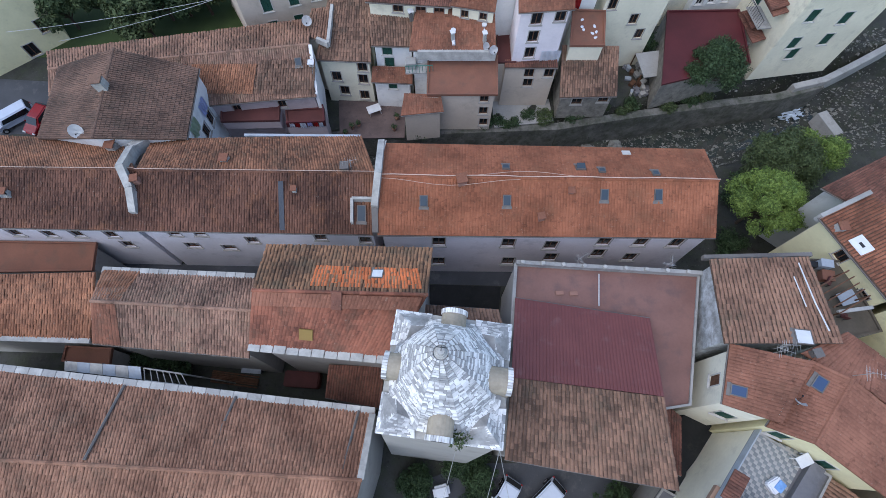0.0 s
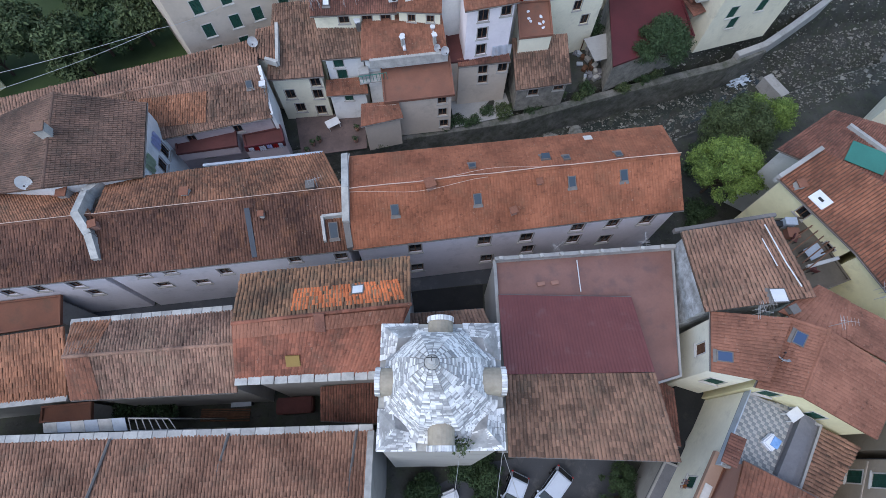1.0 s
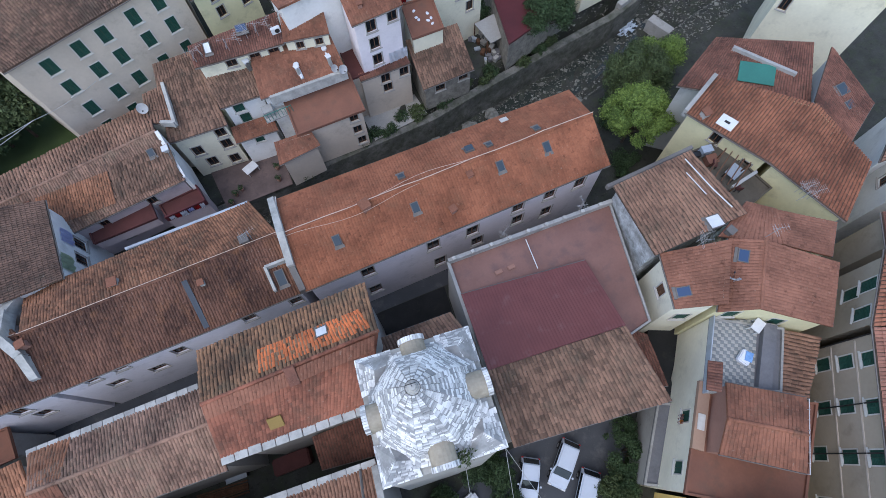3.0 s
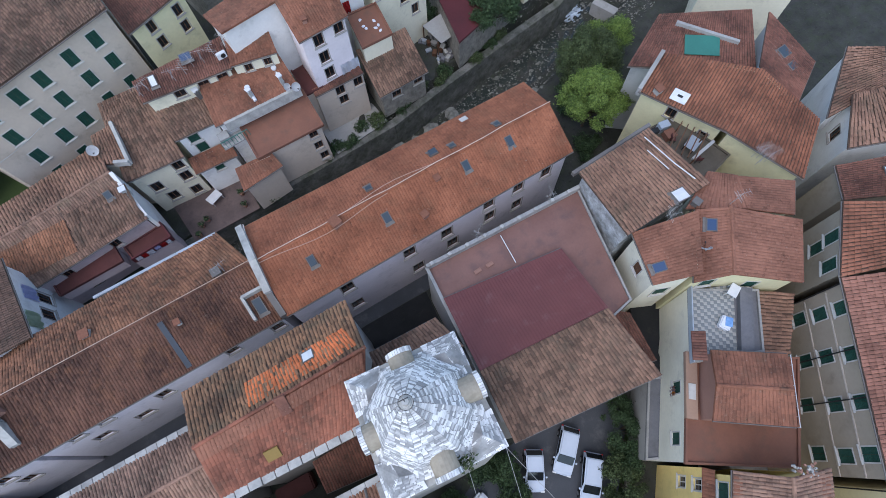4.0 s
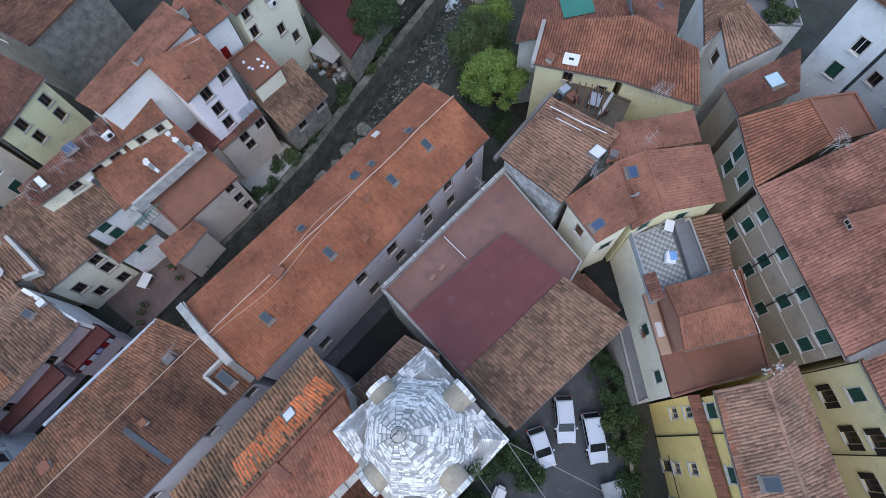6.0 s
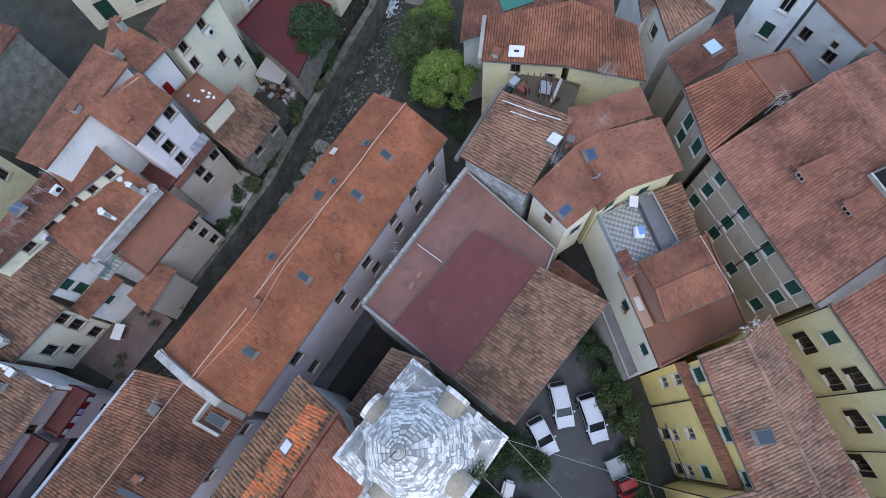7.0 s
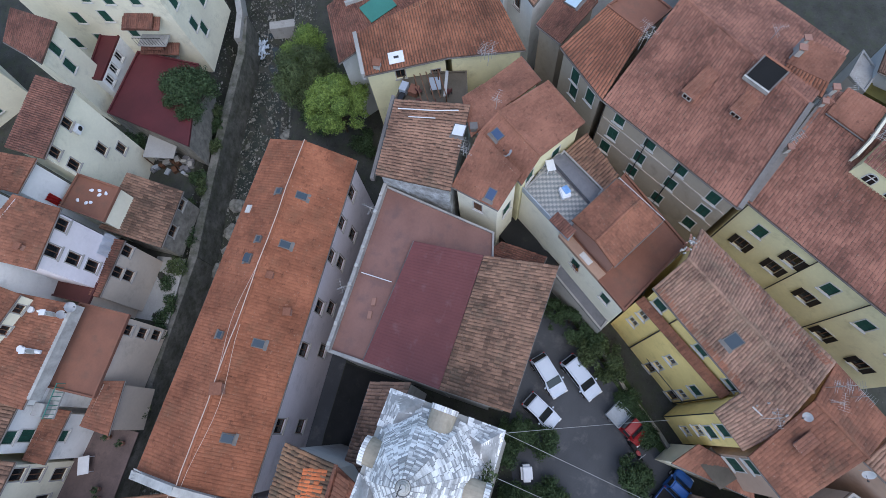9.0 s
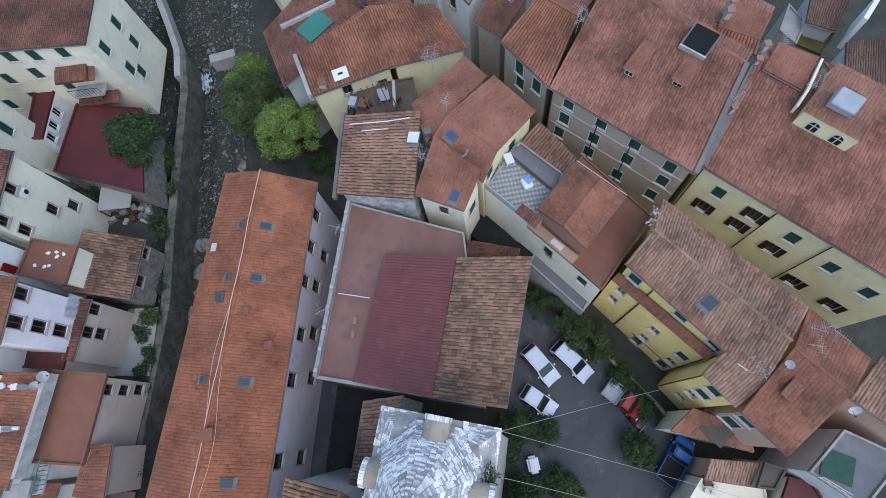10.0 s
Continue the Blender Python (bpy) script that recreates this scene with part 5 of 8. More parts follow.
HOUSES["chk"] = house("chk", "terrace_block", "small block with grey and white tiled roof terrace", [(17.30, -5.55, 9.43), (22.24, -7.93, 9.43), (25.36, -4.40, 9.43), (21.05, -1.39, 9.43)], zb=0, wall="palecream", roof="grey", over=0, category="terrace")
HOUSES["smt"] = house("smt", "outbuilding", "low wing with old brown tiles", [(22.21, -7.96, 9.20), (24.09, -9.27, 8.74), (27.84, -6.26, 8.74), (25.45, -4.50, 9.20)], zb=0, wall="cream", roof="tile_old", over=0.1, category="outbuilding")
HOUSES["mid"] = house("mid", "house", "cream house with smooth brick-red flat roof", [(12.44, -10.35, 8.97), (18.70, -14.92, 8.97), (24.33, -9.73, 8.97), (17.37, -5.32, 8.97)], zb=0, wall="palecream", roof="flat_red", over=0.1, wins=[(3, 1.60, 7.25, 0.86, 1.30, "green"), (3, 5.24, 7.31, 0.86, 1.30, "green"), (3, 0.80, 7.29, 0.86, 1.30, "green")], category="house")
HOUSES["box"] = house("box", "rooftop_room", "roof room with terracotta tile gable", [(15.22, -8.79, 11.04), (19.50, -12.20, 11.04), (22.55, -8.56, 11.04), (18.39, -5.38, 11.04)], ridge=[(16.67, -7.08, 11.84), (20.61, -10.14, 11.84)], zb=7.7, wall="terracotta", roof="tile_red2", over=0.15, category="roof room")
HOUSES["Y1"] = house("Y1", "apartment_house", "bright yellow apartment house with faded tile roof and green shutters", [(13.94, -11.52, 11.50), (5.34, -19.84, 11.45), (10.70, -23.92, 11.50), (19.10, -14.86, 11.50)], ridge=[(16.01, -13.21, 13.1), (8.20, -21.18, 13.1)], zb=0, wall="brightyellow", roof="tile_faded", over=0.3, wins=[(0, 0.98, 9.75, 0.97, 1.30, "green"), (0, 5.10, 10.3, 0.97, 1.20, "green"), (0, 8.02, 10.5, 0.97, 1.10, "green")], category="apartment house")
HOUSES["Y2"] = house("Y2", "house", "house with smooth orange-red roof and dishes", [(3.64, -18.26, 11.04), (0.96, -20.80, 11.04), (7.20, -27.61, 11.04), (10.79, -24.25, 11.04)], ridge=[(7.79, -21.53, 12.70), (4.87, -24.53, 12.70)], zb=0, wall="salmon", roof="tile_red2", over=0.3, wins=[(0, 0.80, 9.90, 1.08, 1.62, "green"), (0, 0.80, 7.16, 1.08, 1.62, "green"), (0, 0.98, 8.80, 1.08, 1.62, "green")], category="house")
HOUSES["leanY"] = house("leanY", "outbuilding", "low lean-to with faded orange tile roof against the yellow house", [(2.18, -15.99, 4.83), (0.73, -22.11, 4.83), (2.48, -21.36, 5.98), (3.90, -17.43, 5.98)], zb=0, wall="cream", roof="tile_orange3", over=0.1, category="outbuilding")
HOUSES["Y3"] = house("Y3", "house", "house with pale old tile roof", [(4.67, -26.12, 10.35), (1.35, -30.18, 10.35), (5.28, -32.10, 11.50), (7.43, -27.98, 11.50)], zb=0, wall="salmon", roof="tile_faded", over=0.3, category="house")
HOUSES["strip"] = house("strip", "garden_wall_block", "grey concrete lean-to by the car park garden", [(11.62, -10.00, 4.14), (13.00, -10.80, 4.14), (17.50, -6.30, 4.14), (16.06, -5.45, 4.14)], zb=0, wall="plaster", roof="grey", over=0, category="outbuilding")
HOUSES["lowp"] = house("lowp", "outbuilding", "low shed with faded pinkish tile roof", [(-1.34, -18.35, 4.14), (-1.82, -22.16, 4.14), (-0.07, -22.67, 4.71), (0.17, -18.79, 4.71)], zb=0, wall="salmon", roof="tile_faded", over=0.1, category="outbuilding")
HOUSES["creamt"] = house("creamt", "terrace_block", "cream roof terrace with small pots", [(-3.74, -16.51, 3.45), (-3.59, -23.16, 3.45), (-1.74, -23.18, 3.45), (-1.35, -18.37, 3.45)], zb=0, wall="cream", roof="cream", over=0, category="terrace")
HOUSES["browns"] = house("browns", "outbuilding", "small lean-to with dark brown sheet roof", [(-1.77, -21.64, 5.06), (-1.90, -23.02, 5.06), (-0.40, -24.16, 5.06), (0.04, -22.57, 5.06)], zb=0, wall="plaster", roof="flat_brown", over=0, category="outbuilding")
HOUSES["marot"] = house("marot", "terrace_block", "small terrace with dark red floor", [(-3.76, -22.93, 4.60), (-3.66, -27.30, 4.60), (-1.13, -25.98, 4.60), (-1.08, -24.43, 4.60)], zb=0, wall="cream", roof="flat_deepred", over=0, category="terrace")
HOUSES["greyt"] = house("greyt", "terrace_block", "grey roof terrace with metal railing", [(-0.31, -24.14, 7.47), (-2.57, -27.45, 7.48), (0.75, -31.02, 7.48), (2.57, -27.25, 7.48)], zb=0, wall="greywash", roof="grey", over=0, category="terrace")
HOUSES["cterr"] = house("cterr", "terrace_block", "shabby roof terrace with dark brown floor", [(29.40, 4.60, 8.28), (33.01, 5.16, 8.28), (31.92, 10.90, 8.28), (28.66, 11.22, 8.28)], zb=0, wall="plaster", roof="flat_brown", over=0, category="terrace")
HOUSES["N1"] = house("N1", "row_house", "long old row house with mossy brown tiles by the stream", [(-38.40, 29.14, 5.75), (-12.16, 30.68, 5.75), (-12.96, 39.40, 6.90), (-39.55, 36.38, 6.90)], ridge=[(-37.54, 33.05, 8.20), (-12.42, 34.91, 8.20)], zb=0, wall="dimpink", roof="tile_faded,tile_old", over=0.3, wins=[(0, 17.6, 4.6, 0.8, 1.0, "glass"), (0, 20.0, 2.4, 0.8, 1.1, "glass"), (0, 22.2, 4.7, 0.8, 1.0, "glass"), (0, 24.2, 2.4, 0.8, 1.1, "glass"), (0, 18.0, 1.9, 0.8, 1.1, "glass")], category="house")
HOUSES["N1r"] = house("N1r", "balcony_block", "balcony block with dark red parapet and laundry", [(-15.59, 28.69, 3.60), (-11.61, 28.72, 3.60), (-11.90, 30.86, 3.60), (-15.93, 30.75, 3.60)], zb=0, wall="dimpink", roof="flat_dark", over=0, wins=[(0, 0.9, 1.4, 0.7, 1.0, "glass"), (0, 2.9, 1.4, 0.7, 1.0, "glass")], category="balcony")
HOUSES["N1s"] = house("N1s", "balcony_block", "lean-to with dark red sheet roof", [(-22.21, 29.20, 4.10), (-16.21, 29.10, 4.10), (-16.24, 31.32, 4.45), (-22.30, 31.57, 4.45)], zb=2.9, wall="dimpink", roof="flat_dark", over=0.05, category="balcony")
HOUSES["Nz"] = house("Nz", "house", "narrow house with worn orange tiles and a white parapet", [(-13.05, 36.67, 7.50), (-10.76, 35.38, 7.50), (-10.37, 39.54, 8.20), (-12.51, 39.37, 8.20)], zb=0, wall="cream", roof="tile_old", over=0.15, category="house")
HOUSES["Na"] = house("Na", "house", "cream house with brown tiles above a courtyard", [(-12.32, 34.67, 6.33), (-6.65, 34.12, 6.33), (-6.65, 41.31, 8.97), (-10.47, 41.50, 8.97)], zb=0, wall="cream", roof="tile_brown2", over=0.3, wins=[(0, 4.25, 5.32, 0.97, 1.30, "glass"), (0, 1.31, 3.81, 0.97, 1.30, "glass"), (0, 4.12, 3.56, 0.97, 1.30, "glass"), (0, 3.96, 1.14, 0.97, 1.30, "glass"), (0, 1.84, 1.72, 0.97, 1.30, "glass")], category="house")
HOUSES["Nb"] = house("Nb", "house", "white house with green shutters and brown tiles", [(-6.49, 35.12, 7.48), (-2.23, 34.78, 7.48), (-2.07, 38.64, 8.97), (-6.71, 38.72, 8.97)], zb=0, wall="white", roof="tile_brown2", over=0.3, wins=[(0, 1.22, 6.64, 0.97, 1.19, "green"), (0, 1.34, 5.07, 0.97, 1.19, "green")], category="house")
HOUSES["Nbl"] = house("Nbl", "house", "small white house front with red tile lean-to", [(-6.98, 33.49, 4.14), (-2.67, 33.08, 4.14), (-2.60, 34.59, 4.83), (-6.78, 34.93, 4.83)], zb=0, wall="white", roof="tile_red2", over=0.3, wins=[(0, 1.89, 3.40, 0.86, 0.97, "green")], category="house")
HOUSES["Nc"] = house("Nc", "house", "white house with plain red roof and chimneys", [(-2.69, 33.86, 8.05), (5.73, 33.46, 8.05), (5.75, 37.05, 9.43), (-1.94, 37.71, 9.43)], zb=0, wall="white", roof="tile_red2", over=0.3, wins=[(0, 2.79, 7.42, 0.97, 0.76, "glass"), (0, 6.18, 7.42, 0.97, 0.76, "glass")], category="house")
HOUSES["Nd"] = house("Nd", "house", "beige house with plain red-brown roof by the stream", [(-1.18, 30.28, 5.75), (5.86, 29.97, 5.75), (6.10, 34.14, 6.44), (-0.94, 34.61, 6.44)], zb=0, wall="beige", roof="flat_red", over=0.3, wins=[(0, 5.50, 4.96, 0.86, 1.08, "glass"), (0, 5.56, 3.12, 0.86, 1.08, "glass"), (0, 5.73, 1.30, 0.86, 1.08, "glass")], category="house")
HOUSES["Ndl"] = house("Ndl", "house", "low house with ribbed red tiles over the stream wall", [(-3.86, 28.86, 4.60), (0.48, 29.16, 4.60), (0.23, 30.50, 5.52), (-3.42, 30.82, 5.52)], zb=0, wall="beige", roof="tile_red2", over=0.3, wins=[(0, 3.55, 2.56, 1.30, 0.97, "frame")], category="house")
HOUSES["Ne"] = house("Ne", "house", "cream house with dark roof crowded by antennas", [(-6.69, 37.75, 10.35), (1.45, 36.65, 10.35), (2.10, 39.74, 11.04), (-6.48, 39.67, 11.04)], zb=0, wall="cream", roof="tile_dark", over=0.3, wins=[(0, 2.79, 9.59, 0.97, 0.97, "glass"), (0, 6.79, 9.58, 0.97, 0.97, "glass"), (0, 5.01, 9.62, 0.97, 0.97, "glass")], category="house")
HOUSES["Nf"] = house("Nf", "house", "house with plain red-brown roof below a white gable", [(1.45, 36.75, 10.45), (5.60, 35.75, 10.45), (6.05, 38.10, 11.10), (2.45, 40.20, 11.10)], zb=0, wall="cream", roof="tile_red2", over=0.15, wins=[(0, 1.2, 9.6, 0.7, 0.8, "glass"), (0, 3.0, 9.6, 0.7, 0.8, "glass")], category="house")
HOUSES["pink"] = house("pink", "tower_house", "tall white-pink house with orange tile roof", [(7.43, 34.01, 11.96), (12.50, 34.20, 11.96), (12.57, 36.74, 13.57), (7.57, 38.11, 13.57)], zb=0, wall="palepink", roof="tile_red2", over=0.3, wins=[(0, 3.74, 11.06, 0.97, 1.30, "glass"), (0, 1.56, 10.87, 0.97, 1.30, "glass"), (0, 3.94, 9.42, 0.97, 1.30, "glass"), (0, 1.62, 8.86, 0.97, 1.30, "glass"), (0, 3.93, 7.31, 0.97, 1.30, "glass"), (0, 1.65, 6.89, 0.97, 1.30, "glass"), (0, 1.74, 5.58, 0.97, 1.30, "glass")], category="house")
HOUSES["orl"] = house("orl", "house", "long house with orange tile roof and white gable", [(2.24, 37.33, 13.34), (12.83, 38.01, 13.57), (13.52, 43.93, 11.96), (1.81, 41.72, 11.96)], zb=0, wall="white", roof="tile_red2", over=0.3, category="house")
HOUSES["orn"] = house("orn", "house", "house with orange tile roof and white balcony", [(13.25, 38.71, 11.50), (16.49, 38.56, 11.50), (16.37, 44.51, 12.19), (13.46, 42.32, 12.42)], zb=0, wall="white", roof="tile_red2", over=0.3, category="house")
HOUSES["redl"] = house("redl", "outbuilding", "low dark red roof beside the tall house", [(6.09, 33.90, 5.75), (8.03, 33.81, 5.75), (8.45, 38.72, 5.75), (6.30, 38.59, 5.75)], zb=0, wall="beige", roof="flat_dark", over=0, category="outbuilding")
HOUSES["arch"] = house("arch", "house", "beige lower house front with an arched door", [(6.79, 33.30, 5.75), (12.19, 33.06, 5.75), (12.21, 34.19, 5.75), (6.86, 34.29, 5.75)], zb=0, wall="beige", roof="tile_dark", over=0.1, wins=[(0, 2.52, 4.91, 0.97, 1.19, "glass"), (0, 4.56, 4.91, 0.97, 1.19, "glass"), (0, 2.62, 3.58, 0.97, 1.19, "glass")], category="house")
HOUSES["rag"] = house("rag", "outbuilding", "low house with red roof and scattered white rags", [(13.18, 34.45, 7.13), (16.63, 34.29, 7.13), (17.09, 38.05, 7.82), (13.78, 38.36, 7.82)], zb=0, wall="cream", roof="flat_red", over=0.1, category="outbuilding")
HOUSES["stone"] = house("stone", "outbuilding", "stone shed with dark brown tiles over the stream", [(12.52, 31.00, 3.68), (18.48, 30.94, 3.68), (18.74, 35.48, 5.75), (12.93, 35.90, 5.75)], zb=0, wall="stone", roof="tile_brown2", over=0.3, wins=[(0, 1.78, 2.64, 1.08, 0.86, "glass"), (0, 4.51, 2.87, 1.08, 0.86, "glass")], category="outbuilding")
HOUSES["cb"] = house("cb", "house", "plain cream house with dark red ribbed roof", [(16.54, 37.93, 11.50), (23.62, 38.41, 11.50), (24.32, 42.33, 11.50), (17.06, 41.75, 11.50)], zb=0, wall="cream", roof="tile_dark", over=0.3, wins=[(0, 3.68, 10.65, 0.86, 1.19, "glass"), (0, 0.80, 10.65, 0.86, 1.19, "glass"), (0, 3.67, 6.54, 0.86, 1.19, "glass"), (0, 5.00, 4.54, 0.86, 1.19, "glass"), (0, 0.80, 8.56, 0.86, 1.19, "glass")], category="house")
HOUSES["redt"] = house("redt", "terrace_block", "courtyard block with deep red flat roof", [(23.29, 32.05, 3.68), (33.15, 34.39, 3.68), (33.76, 41.72, 3.68), (25.75, 41.96, 3.68)], zb=0, wall="stone", roof="flat_deepred", over=0, category="terrace")
HOUSES["ccw"] = house("ccw", "house", "tall white wing with dark tiles and green shutters", [(28.05, 48.55, 10.35), (26.29, 43.79, 10.35), (31.03, 44.41, 10.35), (31.97, 49.74, 10.35)], zb=0, wall="cream", roof="tile_dark", over=0.3, wins=[(1, 1.99, 9.40, 0.86, 1.40, "green"), (1, 1.65, 7.54, 0.86, 1.40, "green"), (1, 3.98, 7.28, 0.86, 1.40, "green"), (1, 3.98, 9.40, 0.86, 1.40, "green"), (0, 0.80, 1.00, 0.86, 1.40, "green"), (0, 0.80, 1.37, 0.86, 1.40, "green")], category="house")
HOUSES["ccl"] = house("ccl", "terrace_block", "low white wing with dark red flat roof", [(28.81, 44.89, 4.83), (28.80, 43.07, 4.83), (35.76, 43.49, 4.83), (36.29, 45.77, 4.83)], zb=0, wall="white", roof="flat_deepred", over=0, wins=[(1, 2.18, 4.04, 0.76, 1.08, "frame"), (1, 3.79, 4.04, 0.76, 1.08, "frame"), (1, 0.80, 3.95, 0.76, 1.08, "frame")], category="terrace")
HOUSES["cc"] = house("cc", "apartment_house", "cream apartment house with green shutters and balconies", [(33.84, 51.55, 10.92), (35.11, 35.56, 10.92), (44.63, 36.54, 10.92), (48.96, 54.26, 10.92)], zb=0, wall="cream", roof="tile_dark", over=0.3, wins=[(0, 7.52, 9.92, 0.97, 1.40, "green"), (0, 9.89, 9.82, 0.97, 1.40, "green"), (0, 12.74, 9.95, 0.97, 1.40, "green"), (0, 4.75, 7.09, 0.97, 1.40, "green"), (0, 8.06, 7.54, 0.97, 1.40, "green"), (0, 9.61, 5.68, 0.97, 1.40, "green"), (0, 1.47, 3.43, 0.97, 1.40, "green"), (0, 5.01, 4.24, 0.97, 1.40, "green"), (1, 5.54, 5.02, 0.97, 1.40, "green"), (1, 2.05, 5.02, 0.97, 1.40, "green"), (1, 5.48, 7.63, 0.97, 1.40, "green"), (1, 1.53, 8.43, 0.97, 1.40, "green"), (1, 3.00, 3.46, 0.97, 1.40, "green")], category="apartment house")
HOUSES["bs"] = house("bs", "apartment_house", "large beige apartment house with rows of green shutters", [(-20.19, 40.86, 13.80), (-4.71, 45.07, 13.80), (-5.77, 59.82, 13.80), (-25.21, 50.38, 13.80)], zb=0, wall="beige", roof="tile_brown2", over=0.3, wins=[(0, u, z, 0.98, 1.5, "green") for z in (12.1, 9.65, 6.9, 4.2) for u in (2.7, 5.55, 7.9, 10.82, 13.4)], category="apartment house")
HOUSES["yel"] = house("yel", "house", "yellow house with dark red roof", [(-4.64, 44.20, 11.50), (1.64, 46.30, 11.50), (0.60, 52.69, 11.50), (-5.39, 52.72, 11.50)], zb=0, wall="yellow", roof="tile_dark", over=0.3, wins=[(0, 1.87, 10.45, 0.81, 1.13, "glass"), (0, 1.94, 8.68, 0.81, 1.13, "glass"), (0, 4.83, 10.09, 0.81, 1.13, "glass"), (0, 4.72, 8.37, 0.81, 1.13, "glass")], category="house")
HOUSES["yw"] = house("yw", "house", "pale yellow house by the road", [(-52.95, 38.55, 9.77), (-43.42, 45.27, 9.77), (-48.72, 52.79, 9.77), (-58.25, 46.07, 9.77)], zb=0, wall="yellow", roof="tile_brown", over=0.3, wins=[(0, 9.76, 2.87, 1.19, 1.62, "glass"), (0, 10.86, 5.31, 1.19, 1.62, "glass"), (0, 6.97, 1.00, 1.19, 1.62, "glass")], category="house")
HOUSES["fc"] = house("fc", "apartment_house", "cream facade with large green shutters", [(19.31, 60.75, 14.37), (28.80, 55.21, 14.37), (34.02, 64.15, 14.37), (24.53, 69.69, 14.37)], zb=0, wall="cream", roof="tile_brown", over=0.3, wins=[(0, 6.28, 5.43, 1.62, 2.38, "green"), (0, 2.51, 4.70, 1.62, 2.38, "green"), (0, 2.25, 1.87, 1.62, 2.38, "green"), (0, 6.38, 2.35, 1.62, 2.38, "green"), (0, 9.84, 4.30, 1.62, 2.38, "green")], category="apartment house")
HOUSES["bl1"] = house("bl1", "house", "pale blue-white house with green shutters", [(46.38, -4.34, 16.10), (45.09, -8.85, 16.10), (55.04, -11.70, 16.10), (56.33, -7.19, 16.10)], zb=0, wall="palewhite", roof="tile_brown", over=0.3, wins=[(0, 2.43, 9.65, 1.0, 1.5, "green"), (0, 0.60, 10.08, 1.0, 1.5, "green"), (0, 2.60, 12.50, 1.0, 1.5, "frame")], category="house")
HOUSES["cr1"] = house("cr1", "house", "grey-cream house with a smooth orange-red roof", [(45.49, -9.00, 14.00), (43.14, -13.99, 13.50), (51.28, -17.82, 13.50), (53.63, -12.83, 14.00)], zb=0, wall="greywash", roof="flat_red", over=0.1, wins=[(0, 0.94, 11.11, 0.9, 1.2, "glass"), (0, 3.74, 10.92, 0.95, 1.2, "glass"), (0, 3.44, 11.95, 0.54, 0.65, "glass")], category="house")
HOUSES["cr2"] = house("cr2", "house", "grey-cream house with a smooth brick-red roof", [(44.29, -14.31, 13.30), (42.62, -18.38, 13.00), (50.94, -21.80, 13.00), (52.61, -17.74, 13.30)], zb=0, wall="greywash", roof="flat_red", over=0.1, wins=[(0, 0.70, 10.82, 0.97, 1.30, "glass")], category="house")
HOUSES["wh3"] = house("wh3", "house", "white house at the road corner", [(45.35, 21.10, 13.80), (49.87, 13.91, 13.80), (58.63, 19.42, 13.80), (54.11, 26.61, 13.80)], zb=0, wall="cream", roof="tile_brown", over=0.3, wins=[(0, 0.80, 9.25, 0.76, 1.40, "glass"), (0, 0.80, 11.63, 0.76, 1.40, "glass")], category="house")
HOUSES["st5"] = house("st5", "house", "grey stone house with green shutters", [(0.32, 66.96, 10.35), (2.88, 51.95, 10.35), (11.95, 53.50, 10.35), (9.39, 68.51, 10.35)], zb=0, wall="stone", roof="tile_brown", over=0.3, wins=[(0, 7.58, 8.00, 1.08, 1.51, "green"), (0, 14.43, 9.34, 1.08, 1.51, "green"), (0, 14.43, 9.34, 1.08, 1.51, "green"), (0, 0.80, 1.00, 1.08, 1.51, "green")], category="house")

# ---- church ----
church_tower()
patch("nave", [(-1.85, 9.86), (-8.99, 10.40), (-9.07, 8.65), (-1.52, 8.13)], "tile_new", 0.05, 0.06)
patch("nave", [(-12.98, 7.64), (-1.91, 6.80), (-1.51, 7.50), (-12.72, 8.42)], "tile_orange3", 0.05)
patch("aisle", [(-24.01, 11.77), (-26.94, 11.96), (-26.33, 9.26), (-24.07, 8.99)], "tile_orange2", 0.06)
patch("aisle", [(-26.63, 6.35), (-24.44, 6.10), (-24.25, 8.80), (-26.10, 8.97)], "tile_red2", 0.06)
skylight(HOUSES["nave"], on_roof("nave", -4.64, 9.51), 0.7, 0.7, "white_plastic")
part("hatch", boxed(-0.47, 0.47, -0.4, 0.4, 0.0, 0.12, on_roof("nave", -9.51, 5.73), 0.02), "yellow_panel", HOUSES["nave"], "ochre yellow roof hatch")
part("hatch", boxed(-0.35, 0.35, -0.65, 0.65, 0.0, 0.14, on_roof("nave", -7.18, 7.62), 0.02), "tile_dark", HOUSES["nave"], "brick red roof hatch")
for i in range(11):
    q = Vector(SLOPES["nave"][0][0]).lerp(Vector(SLOPES["nave"][0][1]), (i + 0.5) / 11)
    d = (Vector(SLOPES["nave"][0][1]) - Vector(SLOPES["nave"][0][0])).to_track_quat("X", "Z").to_euler().z
    part("gutter_slab", boxed(-0.42, 0.42, -0.32, 0.22, -0.02, 0.12, pose(q.x, q.y, q.z + 0.02 + 0.02 * (i % 3), 0, 0, math.degrees(d)), 0.02), "whitewash", HOUSES["nave"])
for a, b, key, n in ((2, 3, "aisle", 16), (3, 2, "cloister", 36)):
    s = HOUSES[key]
    c = CORNERS[key]
    A, B = Vector(c[a]), Vector(c[b])
    d = math.degrees((B - A).to_track_quat("X", "Z").to_euler().z)
    for i in range(n):
        q = A.lerp(B, (i + 0.5) / n)
        w = (B - A).length / n
        part("coping_slab", boxed(-w / 2 + 0.01, w / 2 - 0.01, -0.25, 0.25, -0.04, 0.1, pose(q.x, q.y, q.z + 0.06 + 0.015 * math.sin(7.0 * i), 0, 0, d), 0.02), "whitewash" if i % 3 else "concrete", s)
